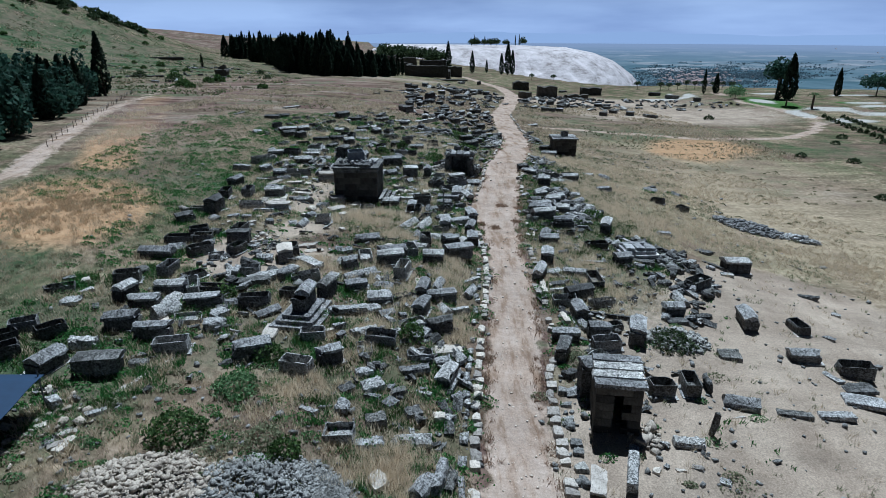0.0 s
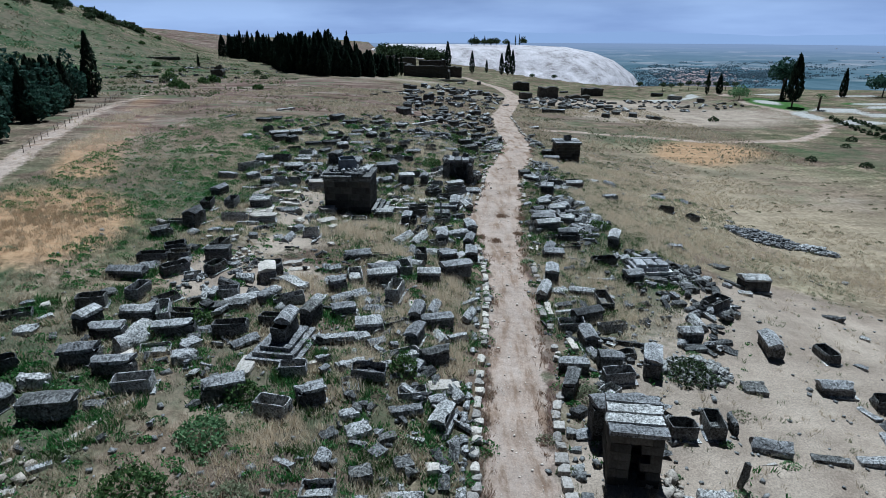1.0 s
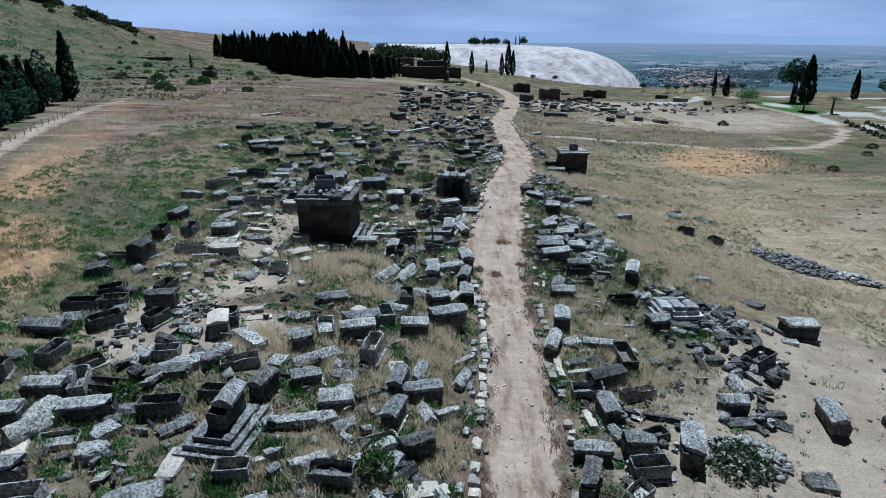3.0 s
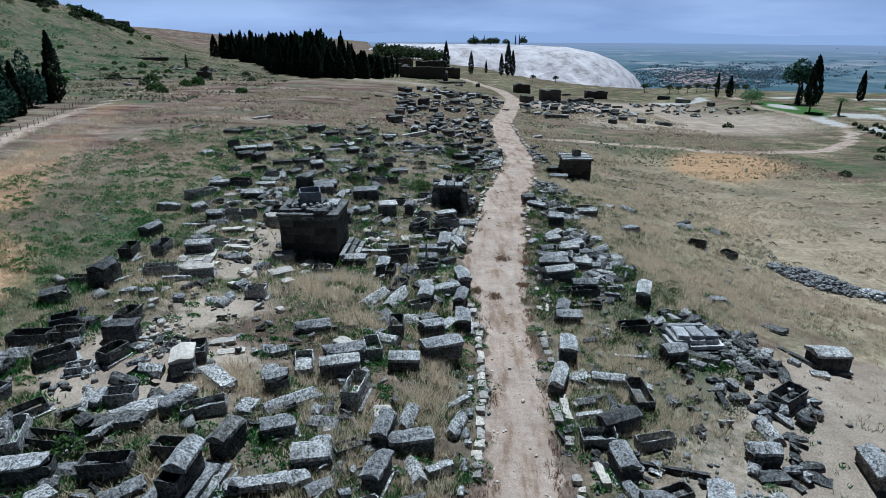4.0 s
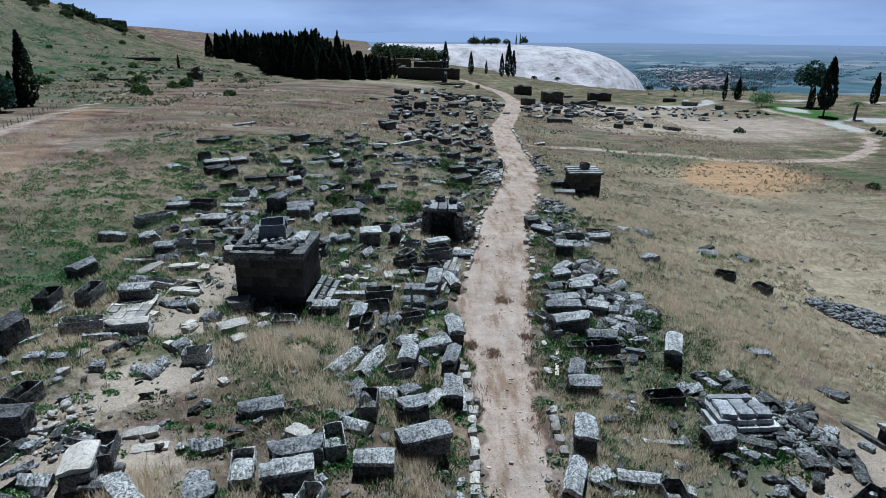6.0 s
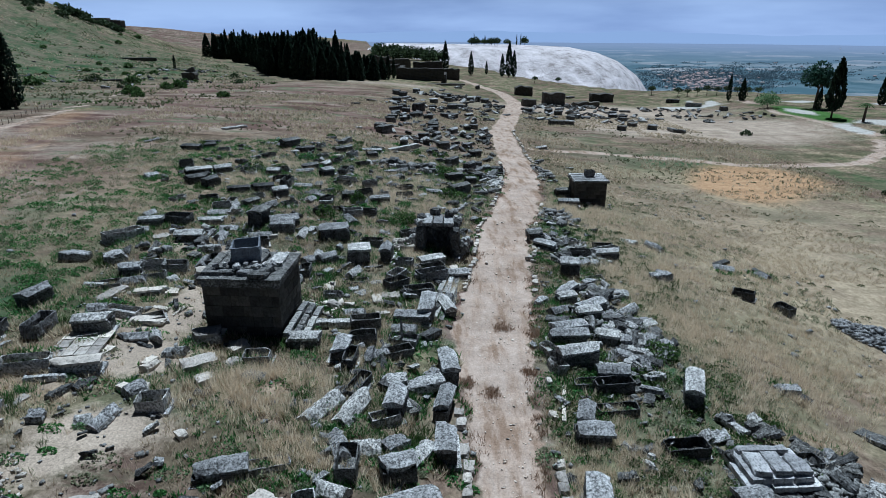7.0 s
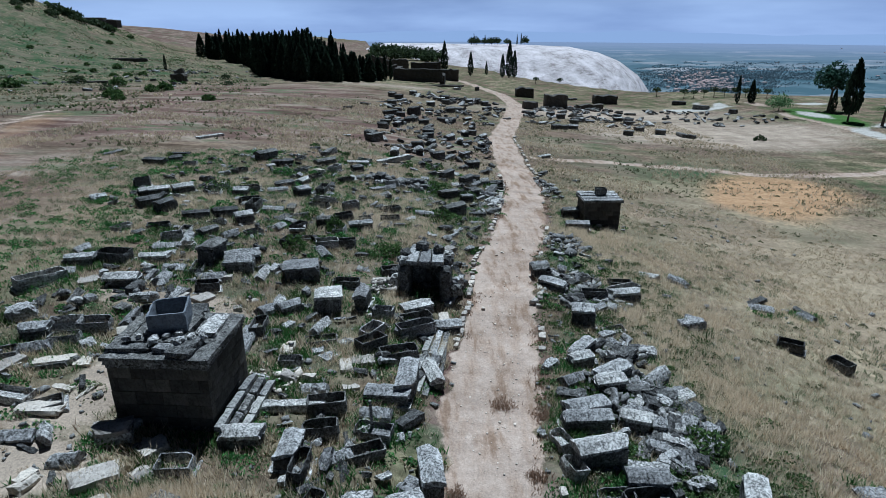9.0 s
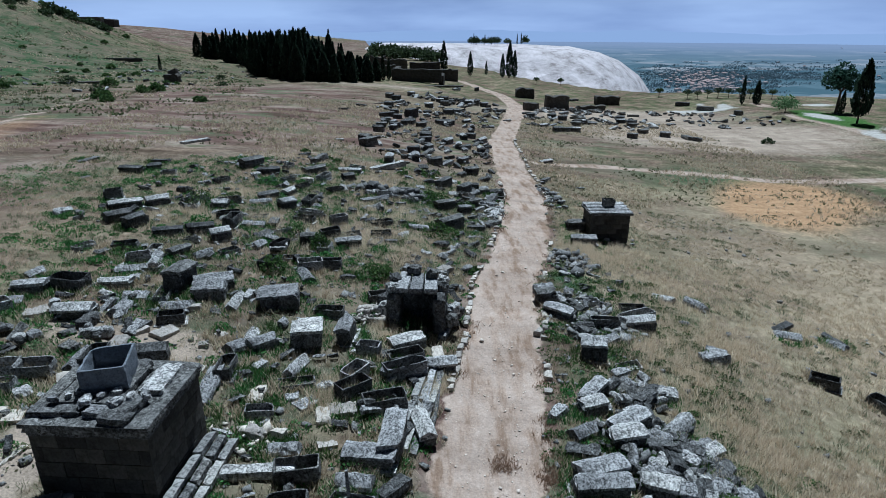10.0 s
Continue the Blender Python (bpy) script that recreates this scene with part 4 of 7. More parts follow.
open_sarcophagus(-22.6, 60.35, 97, 2.0, 1.0, 0.9)
open_sarcophagus(-20.67, 61.59, 92, 2.1, 1.0, 0.9)
lidded_sarcophagus(-22.21, 56.02, 79, 1.9, 1.2, 1.2)
open_sarcophagus(-23.65, 55.64, 4, 1.6, 0.9, 0.5)
pale_block(-20.79, 58.24, 80, 1.1, 0.4, 0.2)
stone_block(-21.35, 56.37, 67, 1.8, 0.4, 0.3)
stone_block(-21.59, 59.55, 67, 1.3, 0.4, 0.3)
lidded_sarcophagus(-18.01, 62.44, 10, 2.1, 1.0, 0.8)
open_sarcophagus(-15.58, 64.09, 31, 1.8, 1.0, 0.4)
fallen_lid(-15.61, 61.98, 10, 1.9, 1.0, 0.4)
stone_block(-18.31, 61.41, 13, 2.0, 0.3, 0.3)
paving(-18.69, 60.56, 8, 4.5, 2.9, 0.1)
stone_block(-19.97, 54.61, 3, 1.2, 0.7, 0.5)
stone_block(-18.81, 54.68, 9, 1.0, 0.7, 0.5)
pale_block(-17.91, 53.57, 68, 0.8, 0.5, 0.4)
pale_block(-18.14, 55.43, 74, 1.3, 0.5, 0.2)
stone_block(-17.85, 57.37, 16, 2.1, 0.4, 0.4)
stone_block(-16.65, 56.49, 71, 1.4, 0.5, 0.4)
stone_block(-16.55, 54.46, 13, 0.8, 0.8, 0.5)
fallen_lid(-14.34, 54.58, 6, 0.8, 0.9, 0.5)
fallen_lid(-13.42, 54.77, 76, 1.9, 0.8, 0.6)
stone_block(-13.08, 56.93, 51, 1.2, 0.9, 0.6)
pale_block(-19.85, 53.07, 46, 0.6, 0.5, 0.4)
pale_block(-24.79, 55.06, -36, 1.2, 0.5, 0.7)
pale_block(-13.61, 59.72, 71, 1.0, 0.6, 0.5)
open_sarcophagus(-18.25, 51.08, 79, 1.6, 1.0, 0.9)
stone_block(-20.17, 50.07, 80, 0.9, 1.0, 0.6)
stone_block(-18.92, 50.43, 77, 1.0, 1.0, 0.5)
open_sarcophagus(-21.32, 49.7, 28, 1.6, 1.0, 0.9)
stone_block(-21.65, 51.83, 31, 0.6, 0.8, 0.4)
lidded_sarcophagus(-23.78, 52.95, 36, 1.6, 0.9, 0.6)
open_sarcophagus(-20.11, 67.86, 20, 1.9, 1.0, 0.5)
pale_block(-19.39, 67.02, 42, 1.6, 1.0, 0.2)
open_sarcophagus(-17.37, 67.54, 16, 2.0, 0.9, 0.3)
pale_sarcophagus(-11.47, 62.64, 22, 1.6, 1.0, 0.6)
pale_block(-11.01, 60.55, 33, 1.7, 1.0, 0.2)
pale_block(-10.16, 58.71, 52, 1.0, 0.7, 0.3)
pale_block(-9.63, 62.32, 14, 1.1, 0.9, 0.4)
pale_block(-9.41, 60.63, 56, 0.9, 0.5, 0.3)
stone_block(-8.32, 62.09, -13, 1.2, 0.4, 0.3)
lidded_sarcophagus(-5.78, 62.85, 4, 2.0, 0.9, 0.6)
lidded_sarcophagus(-3.41, 62.15, 87, 2.0, 0.9, 0.7)
stone_block(-4.38, 65.69, 9, 3.9, 0.7, 0.5)
pale_block(-4.82, 68.24, -7, 0.9, 0.7, 0.7)
pale_block(-3.79, 68.29, -13, 0.7, 0.6, 0.6)
open_sarcophagus(-0.04, 62.4, 24, 1.9, 0.9, 0.6)
lidded_sarcophagus(1.59, 68.24, 84, 2.7, 1.0, 1.1)
fallen_lid(-3.54, 56.55, 54, 2.6, 1.1, 0.6)
fallen_lid(-1.93, 56.76, 66, 2.6, 1.1, 0.7)
lidded_sarcophagus(0.29, 57.51, 83, 1.9, 1.0, 0.8)
open_sarcophagus(-0.21, 56.24, 24, 1.6, 0.8, 0.6)
open_sarcophagus(-1.59, 52.65, 92, 1.9, 1.0, 0.9)
pale_block(-9.55, 53.95, 48, 0.5, 0.6, 0.4)
lidded_sarcophagus(-7.09, 51.85, 15, 2.2, 1.0, 0.4)
fallen_lid(1.6, 54.14, 61, 2.0, 1.0, 0.5)
stone_block(0.39, 54.42, 40, 1.3, 1.0, 0.5)
lidded_sarcophagus(2.9, 55.03, 91, 2.2, 1.0, 0.9)
lidded_sarcophagus(3.01, 61.55, 97, 2.4, 1.0, 1.0)
stone_block(2.1, 61.03, 54, 1.0, 0.8, 0.5)
stone_block(1.8, 65.5, 52, 1.8, 0.8, 0.5)
broken_sarcophagus(15.49, 77.13, 10, 1.6, 0.9, 0.5)
lidded_sarcophagus(12.38, 73.59, 50, 2.3, 0.8, 0.6)
lidded_sarcophagus(13.72, 71.03, 32, 2.5, 1.0, 0.7)
fallen_lid(11.35, 70.34, 34, 2.1, 1.0, 0.6)
lidded_sarcophagus(11.26, 67.03, 18, 2.4, 1.0, 0.7)
lidded_sarcophagus(11.17, 63.7, 11, 2.6, 1.1, 1.0)
open_sarcophagus(12.79, 60.95, 5, 2.3, 1.0, 0.9)
open_sarcophagus(12.49, 58.86, 5, 2.4, 0.9, 0.5)
lidded_sarcophagus(10.56, 58.13, 72, 1.9, 0.9, 0.5)
lidded_sarcophagus(17.39, 60.73, 70, 2.7, 1.0, 1.1)
open_sarcophagus(15.21, 55.96, 5, 2.3, 1.0, 0.7)
pale_block(9.61, 59.48, 79, 3.8, 0.3, 0.3)
open_sarcophagus(29.37, 79.05, -35, 1.8, 1.0, 0.8)
open_sarcophagus(32.24, 77.43, -67, 1.6, 1.0, 0.8)
stone_block(34.85, 86.59, -70, 2.4, 0.7, 0.4)
stone_block(30.9, 87.26, 30, 2.3, 0.8, 0.4)
stone_block(24.7, 63.27, 2, 1.6, 0.9, 0.5)
stone_block(25.43, 62.59, -34, 0.8, 0.6, 0.3)
open_sarcophagus(21.25, 55.62, 10, 1.6, 1.0, 0.7)
lidded_sarcophagus(16.82, 52.23, 6, 1.6, 1.1, 0.8)
stone_block(18.98, 52.46, -27, 2.1, 0.8, 0.6)
stone_block(18.15, 51.5, -34, 1.0, 0.6, 0.5)
open_sarcophagus(-17.31, 47.22, 67, 1.6, 1.0, 0.8)
stone_block(-16.63, 48.15, 85, 0.8, 0.6, 0.4)
stone_block(-16.13, 48.14, 88, 0.9, 0.6, 0.4)
stone_block(-16.45, 49.28, 8, 1.1, 0.4, 0.3)
pale_sarcophagus(-13.18, 46.87, 106, 1.9, 1.2, 0.9)
open_sarcophagus(-12.9, 48.1, 107, 1.9, 1.0, 0.9)
pale_block(-12.02, 49.75, 13, 1.7, 0.6, 0.3)
pale_block(-11.31, 48.91, 12, 1.8, 0.6, 0.2)
open_sarcophagus(-20.63, 48.62, 13, 1.6, 1.0, 0.7)
stone_block(-19.95, 47.94, 20, 0.9, 1.0, 0.5)
open_sarcophagus(-2.87, 49.53, 105, 1.9, 1.0, 0.9)
lidded_sarcophagus(-0.88, 48.23, 2, 1.8, 1.0, 0.7)
lidded_sarcophagus(1.3, 49.98, 25, 2.5, 1.1, 1.0)
pale_block(-4.67, 50.26, -24, 1.4, 0.8, 0.5)
broken_sarcophagus(-6.62, 47.66, 102, 1.9, 1.1, 0.8)
stone_block(-8.31, 46.78, 107, 1.4, 1.1, 0.5)
lidded_sarcophagus(-4.44, 47.04, 15, 2.2, 1.0, 0.9)
fallen_lid(-9.16, 49.0, 16, 0.8, 1.0, 0.6)
fallen_lid(-8.45, 49.06, 22, 1.0, 1.0, 0.6)
lidded_sarcophagus(9.69, 52.07, 82, 1.9, 1.1, 1.0)
stone_block(14.11, 52.38, -4, 2.4, 0.4, 0.3)
stone_block(24.33, 54.42, -38, 0.8, 0.9, 0.4)
stone_block(26.58, 54.91, -71, 4.4, 0.5, 0.3)
fallen_lid(-23.66, 82.28, 65, 1.4, 1.0, 0.5)
lidded_sarcophagus(-22.53, 79.77, 6, 2.0, 0.9, 0.6)
fallen_lid(-22.65, 78.18, 25, 1.3, 1.1, 0.5)
open_sarcophagus(-20.62, 80.9, -5, 2.3, 1.3, 0.9)
pale_block(-20.51, 77.55, 52, 1.5, 1.2, 0.2)
lidded_sarcophagus(-18.06, 77.18, 6, 2.2, 1.1, 0.6)
lidded_sarcophagus(-18.11, 81.66, 9, 2.2, 0.9, 0.4)
stone_block(-17.47, 83.02, 6, 0.9, 0.7, 0.4)
stone_block(-16.49, 82.89, 28, 0.4, 0.6, 0.5)
lidded_sarcophagus(-13.87, 82.11, 85, 2.3, 1.3, 1.3)
lidded_sarcophagus(-11.49, 81.15, 7, 2.0, 1.3, 0.7)
pale_block(-12.05, 79.21, 9, 1.2, 0.6, 0.5)
pale_block(-12.46, 76.16, 64, 1.5, 1.1, 0.3)
open_sarcophagus(-12.67, 77.59, 17, 1.6, 1.0, 0.7)
stone_block(-14.24, 76.44, 68, 1.6, 1.0, 0.3)
stone_block(-19.62, 74.24, 52, 0.8, 0.9, 0.4)
stone_block(-18.84, 74.39, 44, 0.8, 0.9, 0.5)
stone_block(-16.32, 73.4, 66, 0.8, 1.0, 0.5)
pale_block(-9.35, 76.71, 44, 0.7, 0.6, 0.3)
pale_block(-9.94, 75.42, 24, 0.6, 0.6, 0.3)
open_sarcophagus(-23.26, 87.34, 58, 1.6, 0.9, 0.4)
stone_block(-21.75, 86.94, 61, 1.2, 0.9, 0.3)
open_sarcophagus(-20.65, 88.27, 17, 1.9, 1.0, 0.6)
open_sarcophagus(-18.24, 87.79, 93, 1.9, 0.9, 0.5)
lidded_sarcophagus(-16.4, 87.95, 59, 1.6, 0.9, 0.4)
fallen_lid(-14.46, 87.65, 43, 1.5, 1.0, 0.7)
open_sarcophagus(-12.77, 88.46, 47, 1.6, 0.9, 0.5)
open_sarcophagus(-9.1, 86.43, 67, 1.6, 1.0, 0.9)
open_sarcophagus(-4.88, 87.83, 8, 2.0, 0.9, 0.8)
stone_block(-3.26, 86.28, 18, 1.2, 0.7, 0.4)
lidded_sarcophagus(-6.89, 81.07, 12, 2.5, 1.9, 1.0)
lidded_sarcophagus(-4.31, 77.0, 8, 1.8, 1.8, 1.0)
lidded_sarcophagus(-1.98, 77.71, 86, 1.9, 0.9, 1.0)
open_sarcophagus(-3.6, 80.55, -5, 2.0, 0.9, 0.6)
open_sarcophagus(-0.52, 83.39, 15, 1.6, 0.9, 0.8)
fallen_lid(0.51, 82.41, 86, 2.7, 0.8, 0.6)
lidded_sarcophagus(1.75, 77.54, 28, 2.2, 1.1, 0.6)
open_sarcophagus(1.75, 75.79, 25, 2.2, 1.1, 0.8)
open_sarcophagus(-0.94, 73.62, 57, 1.6, 1.0, 0.9)
open_sarcophagus(0.92, 71.39, 18, 2.3, 1.1, 0.8)
stone_block(3.09, 72.68, 84, 6.0, 0.4, 0.5)
stone_block(3.6, 72.53, 85, 6.0, 0.4, 0.3)
stone_block(4.21, 80.61, 76, 3.2, 0.6, 0.5)
pale_block(4.11, 90.69, 33, 1.4, 0.9, 0.6)
fallen_lid(-9.68, 80.38, 85, 1.9, 0.9, 0.6)
stone_block(-9.09, 81.38, 78, 1.3, 0.7, 0.5)
stone_block(-6.06, 78.44, 79, 1.0, 0.5, 0.6)
fallen_lid(-8.08, 75.67, 56, 1.5, 1.2, 0.6)
lidded_sarcophagus(-6.62, 76.04, 43, 1.6, 0.9, 0.5)
lidded_sarcophagus(11.75, 85.62, 8, 1.6, 1.0, 0.7)
open_sarcophagus(14.72, 85.9, 11, 2.2, 0.9, 0.5)
open_sarcophagus(18.29, 85.67, 1, 1.9, 0.9, 0.7)
lidded_sarcophagus(17.73, 82.8, 14, 2.6, 1.0, 0.7)
lidded_sarcophagus(13.61, 78.19, -13, 1.6, 1.3, 1.1)
pale_block(10.46, 80.58, 57, 0.9, 0.5, 0.4)
fallen_lid(22.04, 89.42, -27, 1.9, 0.9, 0.5)
fallen_lid(24.48, 88.77, -44, 2.1, 0.8, 0.7)
stone_block(22.14, 85.06, -24, 0.8, 0.7, 0.4)
stone_block(22.5, 80.51, -20, 1.4, 1.0, 0.6)
fallen_lid(-29.39, 94.89, 53, 1.6, 1.0, 0.6)
stone_block(-38.97, 116.18, 55, 2.6, 1.0, 0.3)
open_sarcophagus(-27.45, 99.99, 22, 1.6, 1.0, 1.0)
lidded_sarcophagus(-25.18, 97.45, 40, 2.8, 1.0, 0.6)
lidded_sarcophagus(-24.19, 94.36, 51, 2.3, 1.0, 0.6)
lidded_sarcophagus(-22.07, 92.92, 70, 2.1, 1.0, 0.8)
lidded_sarcophagus(-23.0, 99.3, 41, 2.1, 1.0, 0.6)
lidded_sarcophagus(-18.61, 91.25, 16, 2.3, 0.9, 0.5)
lidded_sarcophagus(-16.44, 92.45, 22, 2.2, 0.9, 0.5)
lidded_sarcophagus(-14.35, 91.51, 32, 1.6, 1.0, 0.7)
lidded_sarcophagus(-31.26, 111.32, -15, 2.9, 1.0, 0.5)
lidded_sarcophagus(-29.63, 112.9, 31, 1.6, 1.0, 0.4)
open_sarcophagus(-26.53, 109.96, 11, 1.6, 1.0, 0.6)
stone_block(-30.94, 117.68, -3, 2.3, 1.2, 0.5)
stone_block(-33.45, 135.03, 60, 4.9, 1.2, 0.4)
stone_block(-34.77, 107.95, 56, 1.2, 0.8, 0.3)
open_sarcophagus(-19.99, 107.77, 72, 1.9, 1.0, 0.7)
stone_block(-21.61, 106.86, 22, 1.1, 0.8, 0.3)
lidded_sarcophagus(-17.14, 99.25, -3, 1.6, 1.0, 0.6)
lidded_sarcophagus(-19.28, 116.37, 56, 2.9, 1.2, 0.8)
lidded_sarcophagus(-16.64, 113.99, 25, 2.6, 0.9, 0.5)
stone_block(-15.21, 126.76, 64, 1.8, 1.0, 0.6)
stone_block(-12.61, 124.05, 77, 3.9, 1.0, 0.9)
lidded_sarcophagus(-11.8, 116.76, 39, 2.9, 1.0, 0.6)
open_sarcophagus(-9.98, 113.12, 76, 2.5, 0.9, 0.9)
lidded_sarcophagus(-8.39, 143.18, 52, 2.9, 1.6, 1.2)
stone_block(-13.58, 145.5, 29, 1.5, 1.0, 0.3)
lidded_sarcophagus(-7.98, 120.16, -5, 2.9, 0.9, 0.4)
lidded_sarcophagus(-7.44, 115.08, 30, 1.6, 1.0, 0.7)
stone_block(-3.64, 125.08, 41, 5.7, 1.0, 0.8)
open_sarcophagus(-13.8, 111.43, 46, 1.6, 0.8, 0.6)
open_sarcophagus(-15.75, 109.96, 21, 2.2, 0.9, 0.4)
open_sarcophagus(-11.62, 108.88, 66, 2.1, 0.9, 0.6)
lidded_sarcophagus(-12.31, 105.75, 67, 1.9, 0.9, 0.6)
open_sarcophagus(-16.87, 101.04, 34, 2.1, 1.0, 0.6)
lidded_sarcophagus(-13.72, 103.56, 33, 2.0, 1.0, 0.5)
lidded_sarcophagus(-11.18, 100.54, 44, 1.6, 1.0, 0.9)
open_sarcophagus(-9.56, 103.13, 87, 2.9, 1.0, 0.9)
open_sarcophagus(-8.03, 109.17, 41, 1.9, 1.0, 0.6)
fallen_lid(-3.03, 107.42, 34, 2.7, 1.0, 0.6)
fallen_lid(-0.44, 110.26, 25, 2.7, 1.0, 0.6)
stone_block(-4.14, 106.39, 48, 1.6, 0.9, 0.5)
open_sarcophagus(-5.79, 98.14, 29, 1.6, 1.0, 1.0)
open_sarcophagus(-1.98, 99.48, 25, 2.2, 1.0, 0.6)
open_sarcophagus(-1.69, 96.28, 9, 1.9, 1.0, 0.7)
stone_block(-8.42, 94.23, 20, 2.1, 0.6, 0.3)
open_sarcophagus(-14.41, 94.51, 88, 2.3, 1.0, 1.0)
open_sarcophagus(-9.4, 90.73, 67, 1.6, 0.9, 0.8)
stone_block(-11.25, 92.81, 45, 1.6, 1.2, 0.4)
fallen_lid(0.24, 96.9, 52, 1.3, 0.9, 0.5)
stone_block(-0.79, 136.02, 70, 2.7, 1.0, 1.0)
lidded_sarcophagus(4.7, 162.05, 60, 2.9, 1.3, 0.8)
lidded_sarcophagus(4.0, 120.99, 59, 2.7, 1.0, 1.0)
lidded_sarcophagus(6.62, 119.49, 52, 2.1, 1.0, 0.9)
stone_block(6.52, 129.71, 57, 1.6, 0.9, 0.7)
lidded_sarcophagus(4.2, 109.72, 35, 2.6, 1.0, 0.9)
lidded_sarcophagus(4.71, 102.25, 42, 2.9, 1.1, 1.0)
stone_block(9.64, 115.14, 71, 4.8, 1.0, 0.6)
stone_block(9.13, 104.67, 37, 2.1, 1.0, 0.6)
stone_block(9.63, 109.22, 75, 4.2, 1.0, 0.5)
lidded_sarcophagus(22.41, 151.41, 34, 2.9, 0.9, 0.5)
stone_block(19.13, 132.39, 61, 3.0, 1.0, 0.6)
lidded_sarcophagus(18.29, 106.11, 3, 2.1, 1.1, 0.9)
lidded_sarcophagus(18.05, 101.59, -4, 2.5, 1.1, 0.6)
pale_block(21.18, 103.9, 22, 1.5, 0.9, 0.5)
stone_block(24.21, 131.46, -16, 1.6, 0.5, 0.3)
lidded_sarcophagus(31.6, 213.5, 39, 2.9, 1.2, 0.5)
lidded_sarcophagus(36.3, 204.9, 32, 2.9, 1.3, 1.0)
lidded_sarcophagus(44.3, 227.2, 19, 2.9, 1.2, 1.0)
lidded_sarcophagus(48.6, 226.9, 6, 2.9, 1.2, 0.5)
stone_block(54.5, 228.1, 24, 6.0, 1.2, 0.5)
lidded_sarcophagus(59.6, 223.3, 20, 2.9, 1.3, 1.0)
stone_block(-9.9, 195.0, 27, 4.2, 1.5, 1.2)
stone_block(-4.2, 198.7, 49, 3.3, 2.0, 2.2)
lidded_sarcophagus(-3.3, 181.9, 74, 2.9, 1.2, 0.8)
lidded_sarcophagus(4.0, 194.3, 62, 2.9, 1.2, 0.6)
stone_block(15.6, 261.7, 38, 1.6, 1.0, 1.9)
stone_block(19.5, 335.0, 66, 3.8, 1.0, 1.9)
stone_block(17.9, 241.2, 44, 3.5, 1.5, 1.2)
lidded_sarcophagus(6.4, 257.7, 51, 2.9, 1.2, 1.0)
stone_block(9.7, 325.3, 59, 6.0, 1.5, 1.2)
lidded_sarcophagus(10.0, 206.7, 50, 2.9, 1.0, 0.5)
stone_block(0.1, 173.1, 63, 3.8, 1.0, 0.6)
stone_block(1.1, 146.8, 22, 2.1, 1.0, 0.7)
lidded_sarcophagus(11.9, 169.5, 60, 2.9, 1.0, 0.7)
lidded_sarcophagus(8.01, 156.97, 58, 2.9, 1.0, 0.6)
stone_block(4.4, 137.87, 56, 3.2, 1.0, 0.6)
lidded_sarcophagus(7.11, 141.21, 57, 2.3, 1.0, 0.8)
stone_block(1.4, 144.26, 68, 3.6, 1.0, 0.6)
stone_block(1.09, 115.56, -8, 1.2, 1.0, 0.5)
stone_block(68.1, 202.3, -94, 6.0, 2.0, 1.0)
stone_block(69.0, 198.3, -39, 2.2, 1.5, 1.0)
stone_block(67.0, 226.3, -91, 6.0, 1.5, 1.0)
# the next three dark blocks stand in for clipped green box hedges
stone_block(100.4, 291.7, -29, 5.4, 2.0, 1.6)
stone_block(102.4, 274.3, -33, 6.0, 2.0, 1.6)
stone_block(105.6, 254.4, -48, 2.6, 2.0, 1.6)
stone_block(57.5, 280.8, 29, 5.7, 1.5, 1.0)
stone_block(60.3, 272.0, 35, 4.6, 1.3, 0.8)
stone_block(45.2, 253.7, 29, 3.7, 1.3, 1.0)
stone_block(61.0, 313.6, 47, 6.0, 1.4, 1.0)
stone_block(69.3, 254.2, 6, 4.0, 1.3, 0.8)
stone_block(74.9, 233.2, 10, 2.9, 1.3, 0.6)
stone_block(31.7, 247.5, 25, 3.3, 1.3, 0.8)
stone_block(23.1, 245.8, -14, 2.8, 1.3, 0.9)
stone_block(22.4, 220.5, -1, 2.5, 1.0, 0.5)
stone_block(-19.0, 215.6, -8, 3.2, 1.2, 0.6)
stone_block(-22.1, 202.8, 48, 2.8, 1.2, 0.4)
stone_block(-10.1, 235.3, 65, 6.0, 1.4, 0.8)
stone_block(-14.6, 227.0, 26, 5.4, 1.0, 0.4)
stone_block(1.8, 291.1, 67, 6.0, 1.4, 0.6)
stone_block(-6.3, 173.4, 66, 5.1, 1.3, 0.7)
pale_block(7.96, 46.27, -88, 2.1, 0.6, 0.3)
pale_block(8.55, 46.45, -89, 1.9, 0.5, 0.4)
stone_block(9.8, 45.94, 14, 1.9, 0.5, 0.5)
stone_block(11.42, 46.99, -94, 2.4, 0.6, 0.4)
pale_block(9.41, 47.13, 52, 1.0, 0.5, 0.4)
pale_block(10.18, 47.21, 59, 0.9, 0.4, 0.4)
stone_block(12.0, 46.5, -72, 1.0, 0.5, 0.6)
stone_block(10.85, 48.67, 8, 1.3, 0.5, 0.3)
stone_block(-20.94, 67.95, 14, 1.6, 0.6, 0.4)
stone_block(-15.79, 57.25, 68, 1.3, 0.6, 0.4)
stone_block(-8.24, 71.56, 94, 3.5, 0.9, 0.5)
pale_block(-9.93, 72.54, 81, 2.2, 0.4, 0.2)
pale_block(-9.34, 72.31, 84, 2.4, 0.4, 0.2)
open_sarcophagus(-7.88, 73.22, 95, 1.9, 0.9, 0.8)
open_sarcophagus(-3.96, 72.73, 16, 2.0, 0.9, 0.4)
stone_block(-7.75, 68.8, -2, 0.8, 0.5, 0.4)
